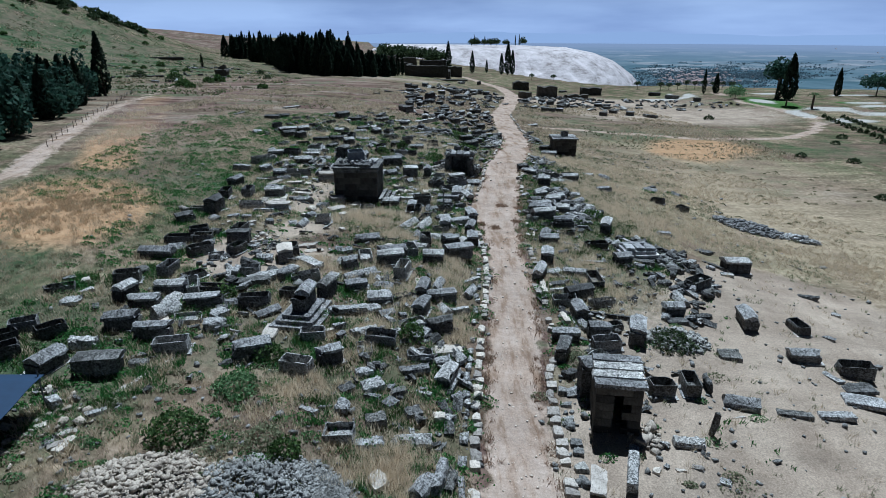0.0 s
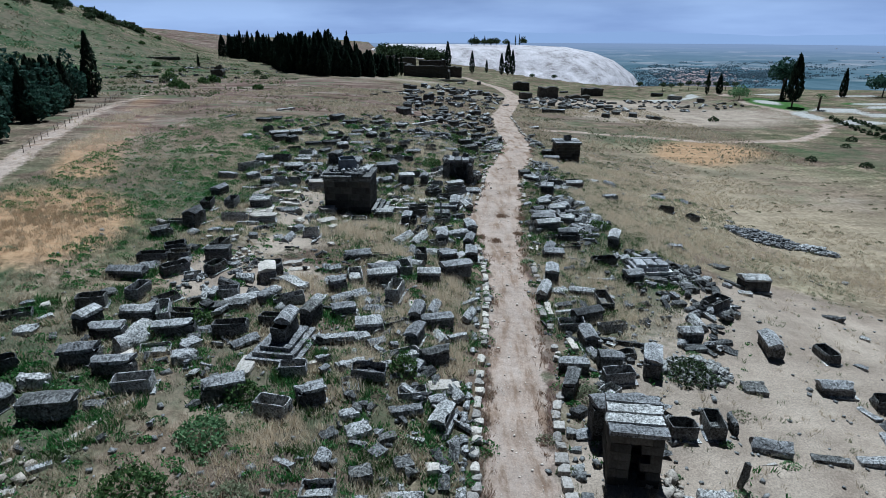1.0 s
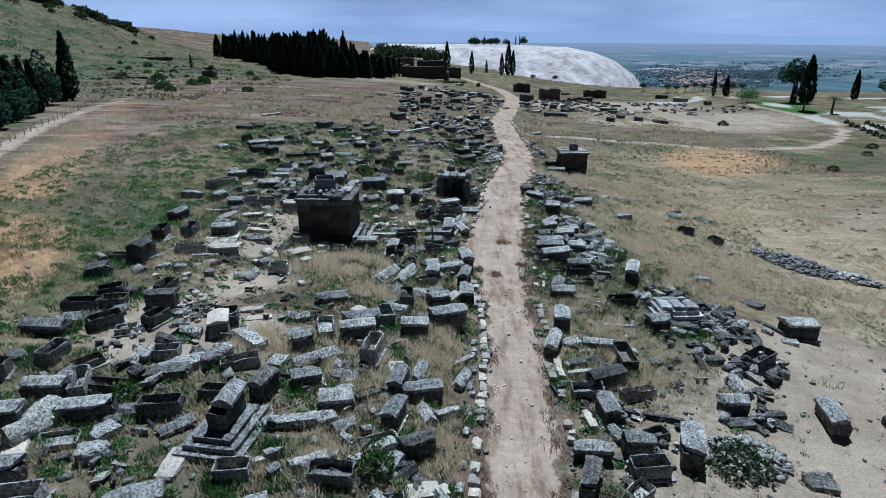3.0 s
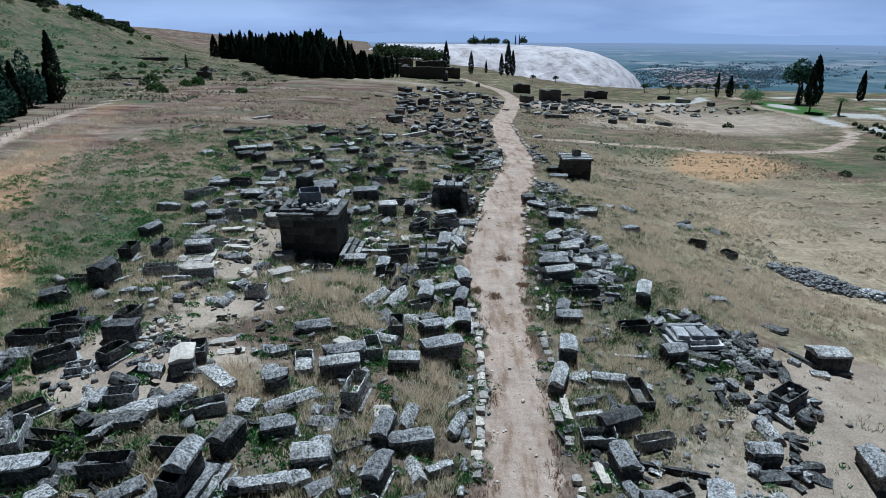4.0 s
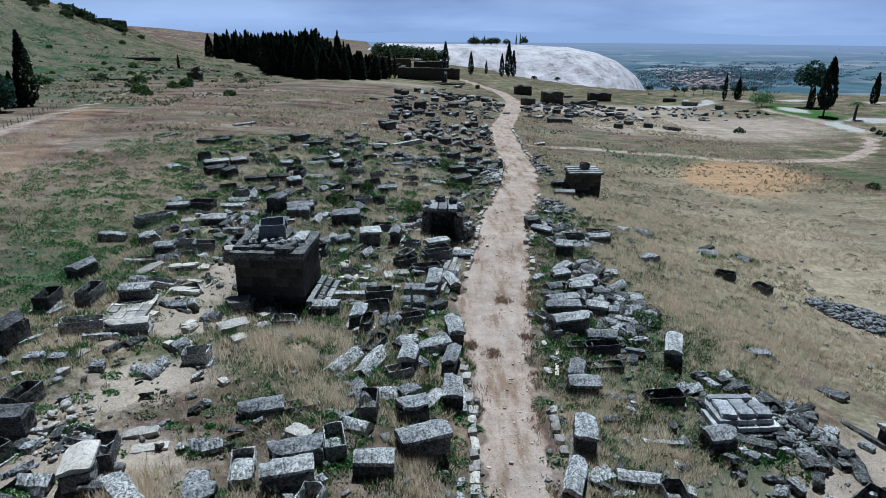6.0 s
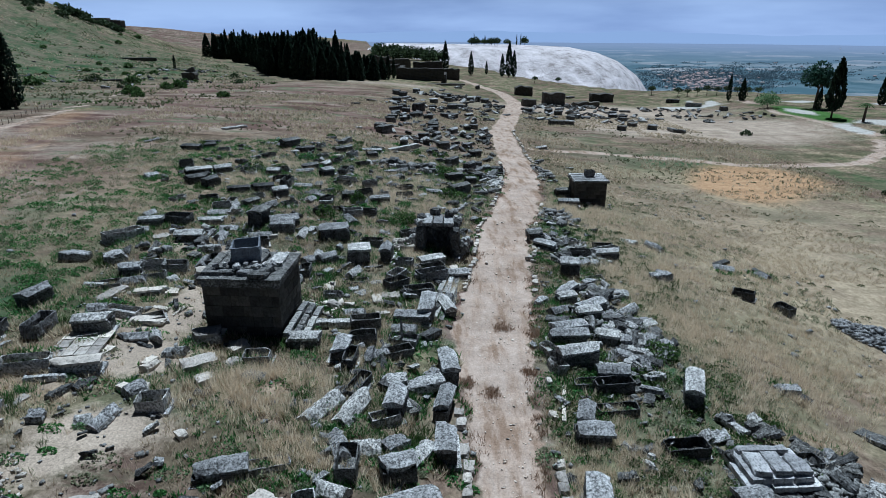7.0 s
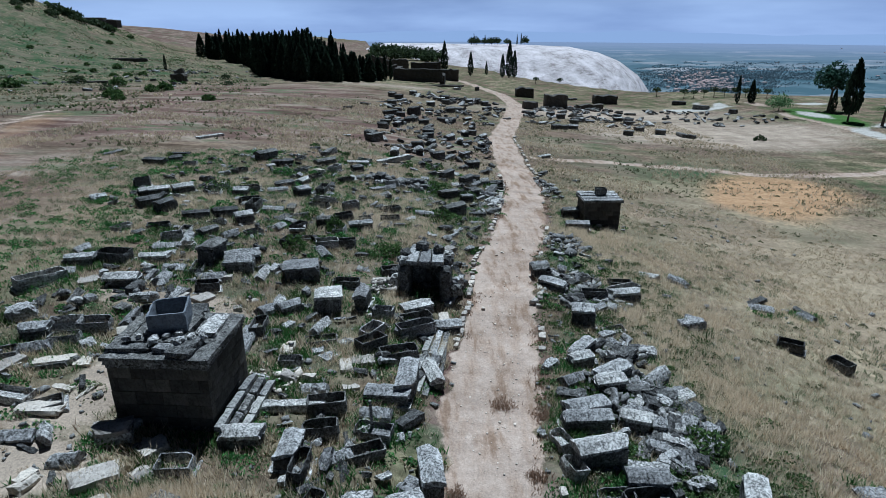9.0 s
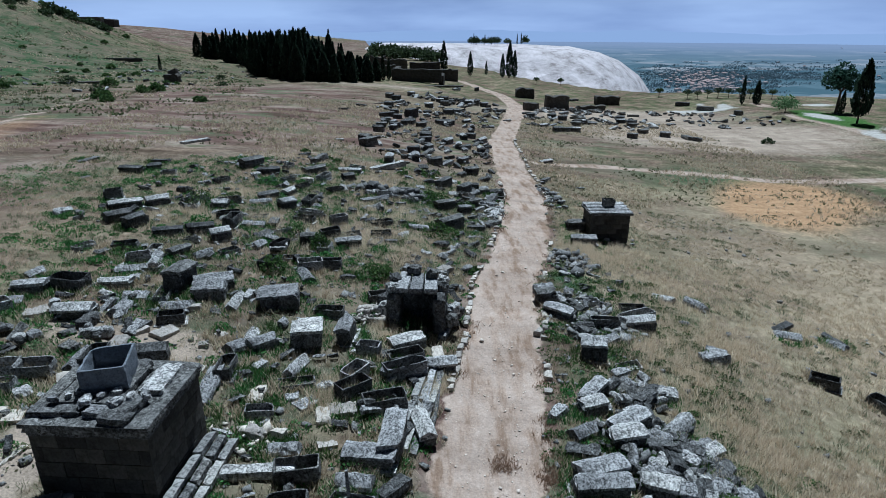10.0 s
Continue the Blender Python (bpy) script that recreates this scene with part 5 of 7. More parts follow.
stone_block(-6.31, 73.97, 58, 0.9, 0.7, 0.4)
stone_block(-3.13, 71.28, 48, 1.4, 1.0, 0.2)
open_sarcophagus(-16.93, 71.36, 13, 1.8, 1.1, 0.7)
fallen_lid(-15.26, 72.26, 99, 2.4, 1.0, 0.7)
open_sarcophagus(-14.49, 72.54, 97, 1.9, 1.0, 0.8)
stone_block(-6.83, 73.06, 33, 0.7, 0.6, 0.4)
stone_block(-3.97, 71.61, 21, 0.8, 0.6, 0.3)
stone_block(-2.41, 72.52, 37, 1.0, 0.7, 0.4)
pale_block(-1.47, 68.06, 21, 1.0, 0.5, 0.3)
stone_block(-12.65, 69.99, 42, 0.7, 0.8, 0.4)
stone_block(-16.36, 69.49, 40, 0.8, 0.8, 0.5)
pale_block(-15.76, 67.88, 14, 0.9, 0.9, 0.3)
lidded_sarcophagus(13.13, 62.05, -5, 1.9, 1.0, 0.8)
stone_block(13.33, 63.23, -9, 2.3, 0.8, 0.5)
lidded_sarcophagus(11.08, 66.32, 5, 2.5, 1.0, 0.6)
stone_block(14.43, 67.11, -39, 1.3, 0.9, 0.6)
stone_block(15.99, 68.83, -48, 1.4, 0.9, 0.6)
stone_block(14.81, 69.44, -12, 1.3, 0.9, 0.7)
lidded_sarcophagus(12.08, 72.38, 20, 1.6, 0.9, 0.6)
stone_block(14.79, 76.36, 21, 1.1, 0.8, 0.5)
stone_block(15.06, 73.71, -13, 1.3, 0.9, 0.6)
stone_block(17.05, 74.54, -19, 1.3, 1.0, 0.6)
fallen_lid(15.33, 70.47, -38, 1.2, 1.0, 0.7)
stone_block(10.81, 68.75, -9, 1.7, 0.8, 0.5)
lidded_sarcophagus(13.74, 66.51, -22, 1.6, 1.0, 0.7)
stone_block(10.14, 71.81, 45, 1.3, 0.7, 0.5)
lidded_sarcophagus(28.3, 53.71, 1, 2.4, 1.5, 1.1)
stone_block(26.81, 52.13, -18, 1.2, 0.8, 0.3)
stone_block(25.77, 53.43, -54, 0.8, 0.7, 0.4)
stone_block(27.66, 59.38, -59, 1.8, 1.0, 0.4)
open_sarcophagus(-26.89, 32.31, 49, 1.6, 1.0, 0.8)
lidded_sarcophagus(11.44, 39.3, -4, 1.6, 1.0, 0.8)
stone_block(-15.54, 37.9, 16, 0.9, 0.8, 0.5)
pale_block(-19.29, 66.91, 68, 2.1, 1.0, 0.30)
pale_block(-17.17, 67.75, 17, 2.2, 0.8, 0.35)
pale_block(-11.47, 62.95, 61, 1.9, 1.0, 0.55)
pale_block(-9.43, 62.03, 52, 1.3, 1.0, 0.50)
pale_block(-9.31, 60.42, 57, 0.8, 0.8, 0.30)
pale_block(-11.0, 59.99, 29, 1.9, 1.1, 0.50)
pale_block(-10.16, 58.49, 36, 0.9, 1.0, 0.45)
pale_block(-20.41, 76.95, 32, 1.3, 0.8, 0.30)
pale_block(-15.57, 63.86, 8, 2.1, 1.0, 0.35)
pale_block(-16.4, 60.43, 75, 0.9, 0.9, 0.30)
pale_block(-14.36, 65.61, 70, 1.4, 0.3, 0.20)
pale_block(-13.51, 59.53, 79, 1.3, 0.6, 0.50)
pale_block(-13.69, 57.14, 66, 0.6, 1.0, 0.40)
pale_block(-12.99, 57.26, 91, 0.9, 0.8, 0.40)
pale_block(-13.95, 76.17, 51, 1.0, 0.9, 0.30)
pale_block(-15.6, 65.75, -17, 1.3, 0.5, 0.20)
open_sarcophagus(-22.4, 48.0, 4, 2.3, 1, 0.8)
fallen_lid(-22.4, 46.6, 4, 2.0, 1, 0.6)
open_sarcophagus(-20.1, 46.4, 43, 2.0, 1, 0.8)
lidded_sarcophagus(-23.0, 45.2, -1, 2.6, 1, 0.4)
stone_block(-23.0, 42.4, 54, 1.0, 1, 0.5)
fallen_lid(-18.9, 36.7, 70, 2.3, 1, 1)
stone_block(-15.2, 35.7, 21, 1.5, 1, 0.7)
stone_block(-14.6, 41.9, 5, 3.0, 1, 0.6)
stone_block(-11.0, 45.9, -43, 2.8, 1, 0.6)
lidded_sarcophagus(-4.4, 48.5, 14, 2.4, 1, 0.8)
fallen_lid(-6.7, 44.1, 36, 3.0, 1, 0.7)
pale_block(0.3, 34.9, 19, 2.0, 1, 0.4)
open_sarcophagus(-0.9, 72.3, 42, 1.9, 1, 0.9)
open_sarcophagus(1.8, 74.4, 27, 2.5, 1, 1)
stone_block(1.7, 59.7, 20, 2.3, 1, 0.7)
stone_block(-24.6, 72.0, 7, 2.1, 1, 0.7)
open_sarcophagus(-23.2, 76.4, 51, 3.0, 1.2, 0.8)
stone_block(-21.6, 72.1, 33, 1.6, 1, 0.9)
lidded_sarcophagus(-11.7, 82.4, 24, 2.5, 1.3, 0.6)
open_sarcophagus(18.1, 84.2, 27, 3.0, 1, 0.8)
stone_block(22.0, 79.6, 18, 2.1, 1, 0.8)
lidded_sarcophagus(13.2, 69.8, 13, 1.8, 1, 0.7)
fallen_lid(30.5, 85.8, -5, 2.1, 1, 0.5)
fallen_lid(34.4, 85.6, -54, 1.5, 1, 0.5)
stone_block(11.8, 87.3, 13, 1.6, 1, 0.8)
fallen_lid(16.6, 71.6, 43, 2.3, 1, 0.7)
stone_block(15.5, 65.2, -19, 1.5, 1, 0.6)
stone_block(17.4, 66.1, 38, 1.7, 1, 0.6)
stone_block(16.6, 66.6, 5, 1.5, 1, 0.6)
pale_block(-18.1, 28.4, 49, 0.5, 0.3, 0.25)
pale_block(-17.9, 28.7, 61, 0.6, 0.4, 0.25)
pale_block(-17.7, 29.1, 73, 0.7, 0.4, 0.25)
pale_block(-17.5, 29.4, 60, 0.8, 0.3, 0.25)
pale_block(-17.4, 29.7, 72, 0.5, 0.4, 0.25)
pale_block(-17.2, 30.1, 59, 0.6, 0.4, 0.25)
pale_block(-17.0, 30.4, 71, 0.7, 0.3, 0.25)
pale_block(-16.8, 30.7, 58, 0.8, 0.4, 0.25)
pale_block(-16.6, 31.1, 70, 0.5, 0.4, 0.25)
pale_block(-16.4, 31.4, 57, 0.6, 0.3, 0.25)
pale_block(-21.1, 25.8, 0, 0.8, 0.4, 0.3)
pale_block(-20.7, 26.4, 15, 0.6, 0.3, 0.3)
pale_block(-18.9, 25.0, 20, 1.0, 0.5, 0.3)
pale_block(-18.9, 24.1, 40, 0.9, 0.5, 0.3)
pale_block(-20.7, 25.1, 0, 0.5, 0.2, 0.3)
pale_block(-20.8, 24.7, 55, 0.6, 0.3, 0.3)


# ---- stuff scattered over the land ----
rng = np.random.default_rng(7)


def rock_cloud(name, pts, sizes, mat, label, category, flat=0.7, sink=0.25):
    """Many small angular stones as one object."""
    bv = np.array([(sx, sy, sz) for sz in (-0.75, 0.75) for sx, sy in ((-1, -1), (1, -1), (1, 1), (-1, 1))])
    bf = np.array([(3, 2, 1, 0), (4, 5, 6, 7), (0, 1, 5, 4), (1, 2, 6, 5), (2, 3, 7, 6), (3, 0, 4, 7)])
    n = len(pts)
    v = bv[None] * rng.uniform(0.45, 1.0, (n, len(bv), 3))
    ax = np.stack([rng.uniform(0.7, 1.4, n), rng.uniform(0.6, 1.1, n), rng.uniform(0.45, 0.9, n) * flat / 0.7], 1)
    v = v * ax[:, None, :] * np.asarray(sizes)[:, None, None]
    a = rng.uniform(0, 6.283, n)
    b = rng.uniform(-0.9, 0.9, n)
    y2, z2 = v[..., 1] * np.cos(b)[:, None] - v[..., 2] * np.sin(b)[:, None], v[..., 1] * np.sin(b)[:, None] + v[..., 2] * np.cos(b)[:, None]
    x3, y3 = v[..., 0] * np.cos(a)[:, None] - y2 * np.sin(a)[:, None], v[..., 0] * np.sin(a)[:, None] + y2 * np.cos(a)[:, None]
    v = np.stack([x3, y3, z2], -1) + pts[:, None, :]
    v[..., 2] += (np.asarray(sizes) * (0.5 - sink))[:, None]
    f = bf[None] + (np.arange(n) * len(bv))[:, None, None]
    return tagged(raw_mesh(name, v.reshape(-1, 3), f.reshape(-1, 4), mat), label, category, kind="stuff")


def heap_points(cx, cy, rx, ry, high, n, turn=0):
    r, a = np.sqrt(rng.uniform(0, 1, n)), rng.uniform(0, 6.283, n)
    c, s = math.cos(radians(turn)), math.sin(radians(turn))
    u, w = rx * r * np.cos(a), ry * r * np.sin(a)
    x, y = cx + u * c - w * s, cy + u * s + w * c
    z = ground_z(x, y) + high * (1 - r ** 1.6) * rng.uniform(0.55, 1.0, n)
    return np.stack([x, y, z], 1)


def heap(cx, cy, rx, ry, high, n, size, turn=0, mat=None, label="heap of broken grey limestone rubble"):
    # smooth dark filler lump added under the stones, visible through their gaps
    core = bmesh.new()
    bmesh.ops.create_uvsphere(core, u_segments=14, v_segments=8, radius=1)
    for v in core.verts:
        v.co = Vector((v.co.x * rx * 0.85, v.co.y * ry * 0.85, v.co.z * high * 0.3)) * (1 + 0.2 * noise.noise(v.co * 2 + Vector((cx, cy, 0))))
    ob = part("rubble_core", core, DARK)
    ob.matrix_world = pose(cx, cy, float(ground_z(cx, cy)) - 0.1, 0, 0, turn)
    tagged(ob, "smooth dark filler lump inside a limestone rubble heap", "rubble", kind="stuff")
    pts = heap_points(cx, cy, rx, ry, high, n, turn)
    pts = pts[road_mask(pts[:, 0], pts[:, 1]) < 0.3]
    rock_cloud("rubble_heap", pts, np.clip(rng.gamma(2.2, 0.36, len(pts)), 0.25, 2.2) * size, mat or RUBBLE, label, "rubble")


heap(-13.38, 21.64, 3.6, 2.2, 0.5, 3200, 0.098, 0, BROWN_RUBBLE, "heap of brownish broken limestone")
heap(-7.83, 21.91, 4.0, 2.3, 0.5, 3800, 0.09)
heap(40.08, 74.43, 4.6, 2.3, 0.6, 1300, 0.17, -40, GREY)
heap(44.9, 71.03, 2.4, 1.3, 0.5, 500, 0.16, -35, GREY)
heap(15.07, 68.2, 3.4, 3.6, 0.35, 260, 0.16)
heap(21.81, 54.2, 2.3, 2.4, 0.5, 480, 0.14)
heap(17.2, 39.14, 2.6, 1.6, 0.5, 520, 0.14)
heap(13.33, 82.71, 2.2, 2.4, 0.35, 110, 0.2)
heap(15.57, 95.37, 2.2, 3.0, 0.4, 120, 0.25)
heap(16.5, 81.99, 1.8, 1.6, 0.35, 90, 0.2)
heap(-0.52, 80.84, 1.6, 1.6, 0.6, 120, 0.2, 0, PALE, "heap of pale broken limestone")
heap(-2.13, 110.95, 5.0, 2.4, 0.7, 170, 0.34)
heap(17.76, 121.9, 1.6, 7.0, 0.3, 110, 0.24)
heap(9.63, 110.32, 1.6, 7.0, 0.4, 150, 0.22)
heap(-15.55, 49.58, 1.2, 2.2, 0.2, 110, 0.12, 20, PALE, "heap of pale broken limestone")
heap(-5.22, 67.95, 2.2, 1.4, 0.3, 90, 0.14, 0, PALE, "heap of pale broken limestone")
heap(-20.71, 25.15, 2.6, 3.2, 0.15, 110, 0.15, 0, BROWN_RUBBLE, "scatter of pale broken limestone")
heap(11.69, 28.74, 1.0, 1.4, 0.25, 60, 0.18, 0, BROWN_RUBBLE, "scatter of pale broken limestone")


def jumble(cx, cy, rx, ry, n, size, turn_bias=None):
    """Fallen slabs lying over one another."""
    for _ in range(n):
        r, a = math.sqrt(random.random()), random.uniform(0, 6.283)
        x, y = cx + rx * r * math.cos(a), cy + ry * r * math.sin(a)
        l, w, h = size * random.uniform(0.6, 1.9), size * random.uniform(0.45, 0.95), size * random.uniform(0.2, 0.55)
        s = seed_next()
        if float(road_mask(x, y)) > 0.15:
            continue
        ob = part("fallen_slab", block_mesh(l, w, h, s, 0.085, 0.36), GREY if s % 5 < 2 else DARK)
        ob.matrix_world = pose(x, y, float(ground_z(x, y)) + 0.45 * (1 - r) * random.random(), random.uniform(-28, 28), random.uniform(-28, 28), random.uniform(0, 360))
        tagged(ob, "fallen grey limestone slab in a jumble of tomb stones", "stone slab", "fallen slabs")


jumble(15.18, 67.74, 3.2, 4.2, 70, 0.95)
jumble(15.06, 73.71, 1.8, 2.6, 34, 0.9)
jumble(15.2, 66.42, 1.8, 2.4, 34, 0.9)
jumble(14.57, 61.69, 1.6, 2.0, 16, 0.8)
jumble(22.1, 54.2, 2.6, 3.0, 40, 0.9)
jumble(21.37, 49.11, 2.8, 3.5, 26, 0.9)
jumble(19.42, 44.17, 3.0, 3.0, 16, 0.9)
jumble(-13.97, 45.96, 4.5, 3.0, 6, 0.7)
jumble(-15.94, 42.6, 4.0, 2.4, 9, 0.9)
jumble(-4.44, 40.42, 4.0, 5.0, 26, 0.7)
jumble(-1.48, 32.53, 3.2, 6.0, 34, 0.75)
jumble(14.13, 83.72, 2.8, 4.0, 46, 0.85)
jumble(16.46, 91.83, 2.5, 4.0, 14, 0.8)
jumble(-0.53, 60.57, 3.0, 5.0, 24, 0.75)
jumble(0.98, 71.85, 2.2, 5.0, 18, 0.8)
jumble(4.0, 92.81, 3.5, 9.0, 34, 0.9)
jumble(-12.25, 86.7, 9.0, 9.0, 40, 0.75)
jumble(-18.38, 76.58, 5.0, 4.0, 22, 0.8)
jumble(-5.03, 106.19, 9.0, 7.0, 40, 0.85)
jumble(-23.99, 99.99, 7.0, 8.0, 20, 0.9)
jumble(8.54, 112.53, 3.0, 12.0, 36, 1.0)
jumble(17.62, 122.71, 2.6, 9.0, 20, 0.9)
jumble(4.0, 150.22, 12.0, 26.0, 90, 1.1)


def crowd(n, y0, y1, nearest):
    """More tombs between the tombs that stand apart, set about as their neighbours are."""
    made = 0
    for _ in range(n * 12):
        sx, sy, sl = random.choice(sites)
        if made >= n or not y0 < sy < y1:
            continue
        a, d = random.uniform(0, 6.283), random.uniform(1.7, 3.6)
        x, y = sx + d * math.cos(a), sy + d * math.sin(a)
        if float(road_mask(x, y)) > 0.02 or abs(x - float(np.interp(y, LANE_Y, LANE_X))) < 3.2 or x > 10.5 + 0.06 * y or x < -20 or float(earth_mask(x, y)) > 0.75 or math.hypot(x + 9.2, y - 65.8) < 4.2 or math.hypot(x + 7.0, y - 57.5) < 3.4 or math.hypot((x + 13) / 5.5, (y - 52) / 3) < 1 or math.hypot(x - 10.3, y - 31.5) < 3.6:
            continue
        if any(math.hypot(x - p, y - q) < nearest * (0.55 + 0.24 * r) for p, q, r in sites):
            continue
        made += 1
        turn = random.choice((0, 0, 90)) + random.gauss(8, 14)
        l, w, h = random.uniform(1.3, 2.4), random.uniform(0.7, 1.1), random.uniform(0.45, 0.95)
        kind = random.random()
        if kind < 0.14:
            open_sarcophagus(x, y, turn, l, w, h)
        elif kind < 0.24:
            lidded_sarcophagus(x, y, turn, l, w, h)
        elif kind < 0.31:
            pale_sarcophagus(x, y, turn, l, w, h) if x < -6 else open_sarcophagus(x, y, turn, l, w, h)
        elif kind < 0.6:
            broken_sarcophagus(x, y, turn, l, w, h)
        elif kind < 0.8:
            fallen_lid(x, y, turn, l, w, 0.6)
        elif kind < 0.92:
            stone_block(x, y, turn, l * 0.85, w * 0.9, h * 0.7)
        else:
            pale_block(x, y, turn, l * 0.9, w, 0.35)


crowd(150, 33, 124, 1.2)
for k in range(34):
    x, y = random.uniform(-12, 11), random.uniform(124, 205)
    lidded_sarcophagus(x, y, random.uniform(-25, 25) + 90 * (k % 3 == 0), 2.2, 1.1, 0.9)
for k in range(13):
    x, y = random.uniform(26, 66), random.uniform(196, 258)
    lidded_sarcophagus(x, y, random.uniform(-25, 25), 2.6, 1.4, 1.1)
for k in range(14):
    x, y = random.uniform(-14, 20), random.uniform(215, 270)
    lidded_sarcophagus(x, y, random.uniform(-25, 25), 2.6, 1.5, 1.3)
jumble(38.0, 232.0, 36.0, 22.0, 120, 1.5)
jumble(95.0, 240.0, 20.0, 16.0, 40, 1.3)
jumble(2.0, 215.0, 18.0, 26.0, 60, 1.4)
jumble(-130.0, 260.0, 45.0, 40.0, 40, 1.6)
jumble(10.79, 43.17, 3.0, 6.0, 20, 0.6)
jumble(11.03, 57.36, 2.6, 6.0, 16, 0.6)

jumble(19.59, 56.7, 3.0, 2.5, 24, 1.0)
jumble(16.57, 50.18, 3.5, 3.0, 14, 0.8)
jumble(-130.0, 330.0, 60.0, 70.0, 40, 1.0)
jumble(-7.89, 44.38, 14.0, 14.0, 60, 0.55)
jumble(-8.41, 73.03, 14.0, 14.0, 80, 0.6)
jumble(12.77, 59.21, 5.0, 22.0, 60, 0.6)
jumble(-2.95, 33.49, 6.0, 9.0, 40, 0.55)
jumble(-17.78, 33.58, 8.0, 7.0, 40, 0.55)
jumble(-9.81, 111.05, 18.0, 16.0, 70, 0.8)
jumble(12.7, 35.17, 4.5, 9.0, 36, 0.55)

# ---- kerbs along the road ----
kerb_left = new("road_kerb")
tagged(kerb_left, "row of pale limestone kerb stones along the road", "kerb", kind="structure")
kerb_right = new("road_kerb")
tagged(kerb_right, "broken row of pale limestone kerb stones along the road", "kerb", kind="structure")


def kerb_row(root, y0, y1, side, away, wide, keep, mat, long=(0.5, 1.05)):
    y = y0
    while y < y1:
        l = random.uniform(*long)
        if random.random() < keep:
            half = float(np.interp(y, LANE_Y, LANE_W)) / 2
            x = float(np.interp(y, LANE_Y, LANE_X)) + side * (half + away + random.uniform(-0.08, 0.08))
            lean = float(np.interp(y + 2, LANE_Y, LANE_X) - np.interp(y - 2, LANE_Y, LANE_X)) / 4
            ob = part("kerb_stone", block_mesh(l * random.uniform(0.8, 0.96), wide * random.uniform(0.75, 1.15), 0.36, seed_next(), 0.055, 0.3), mat, root)
            ob.matrix_basis = pose(x, y, float(ground_z(x, y)) - 0.1 + random.uniform(-0.05, 0.05), random.uniform(-8, 8), random.uniform(-8, 8), 90 - math.degrees(math.atan(lean)) + random.uniform(-5, 5))
        y += l


kerb_row(kerb_left, 20, 62, -1, 0.55, 0.6, 0.85, PALE, (0.6, 1.15))
kerb_row(kerb_left, 20, 50, -1, 1.2, 0.45, 0.75, GREY)
kerb_row(kerb_left, 74, 93, -1, 0.1, 0.45, 0.9, PALE)
kerb_row(kerb_left, 98, 128, -1, 0.2, 0.6, 0.8, PALE)
kerb_row(kerb_right, 20, 36, 1, 0.7, 0.7, 0.92, PALE, (0.6, 1.1))
kerb_row(kerb_right, 36, 62, 1, 0.9, 0.5, 0.45, PALE)
kerb_row(kerb_right, 20, 34, 1, 1.5, 0.7, 0.6, RUBBLE)
kerb_row(kerb_right, 74, 100, 1, 0.3, 0.5, 0.35, PALE)
kerb_row(kerb_right, 112, 180, 1, 0.4, 0.6, 0.4, PALE)

# loose stones on the road, the earth and between the tombs
px, py = rng.uniform(-30, 45, 9000), rng.uniform(16, 125, 9000)
keep = (rng.uniform(0, 1, 9000) < np.where(np.abs(px + 2) < 20, 0.8, 0.12)) & (road_mask(px, py) < 0.5)
px, py = px[keep], py[keep]
rock_cloud("loose_stones", np.stack([px, py, ground_z(px, py)], 1), rng.gamma(2.0, 0.045, len(px)) + 0.04, RUBBLE, "loose limestone fragments strewn between tombs", "stones")
n = 1900
py = rng.uniform(16, 110, n)
px = np.interp(py, LANE_Y, LANE_X) + rng.normal(0, 0.33, n) * np.interp(py, LANE_Y, LANE_W)
rock_cloud("road_stones", np.stack([px, py, ground_z(px, py) - 0.05], 1), rng.gamma(1.2, 0.017, n) + 0.012, PEBBLE, "small pale stones on the dirt road", "stones")


# ---- grasses ----
def blades(name, x, y, high, wide, per, lean, mat, label, category="grass"):
    n = len(x)
    x, y, high = np.repeat(x, per), np.repeat(y, per), np.repeat(high, per)
    m = n * per
    high = high * rng.uniform(0.55, 1.15, m)
    x, y = x + rng.normal(0, 0.12, m), y + rng.normal(0, 0.12, m)
    a = rng.uniform(0, 6.283, m)
    dx, dy = np.cos(a) * wide, np.sin(a) * wide
    b = rng.uniform(0, 6.283, m)
    t = high * lean * rng.uniform(0.2, 1, m)
    z = ground_z(x, y) - 0.03
    v = np.stack([np.stack([x - dx, y - dy, z], 1), np.stack([x + dx, y + dy, z], 1), np.stack([x + np.cos(b) * t, y + np.sin(b) * t, z + high], 1)], 1)
    f = np.arange(m * 3).reshape(-1, 3)
    return tagged(raw_mesh(name, v.reshape(-1, 3), f, mat), label, category, kind="stuff")


def scatter(n, x0, x1, y0, y1, bare=0.15):
    x, y = rng.uniform(x0, x1, n), rng.uniform(y0, y1, n)
    keep = (road_mask(x, y) < 0.3) & (rng.uniform(0, 1, n) > (1 - bare) * np.clip(earth_mask(x, y) * 1.6, 0, 1))
    return x[keep], y[keep]


def clumpy(x, y, scale, seed, cut):
    k = np.array([noise.noise(Vector((a * scale + seed, b * scale - seed, seed))) for a, b in zip(x, y)])
    return k > cut


x, y = scatter(50000, -44, 56, 14, 122)
k = clumpy(x, y, 0.16, 3.3, -0.18)
blades("dry_grass", x[k], y[k], rng.uniform(0.18, 0.62, k.sum()) * np.where(np.abs(x[k] + 3) < 20, 1.0, 0.7), 0.015, 13, 0.8, STRAW, "dry straw-coloured grass between the tombs")
x, y = scatter(22000, -44, 40, 14, 122)
k = clumpy(x, y, 0.2, 9.1, 0.05)
blades("weeds", x[k], y[k], rng.uniform(0.2, 0.45, k.sum()), 0.026, 10, 0.8, SAGE, "grey-green weeds between the tombs", "weeds")
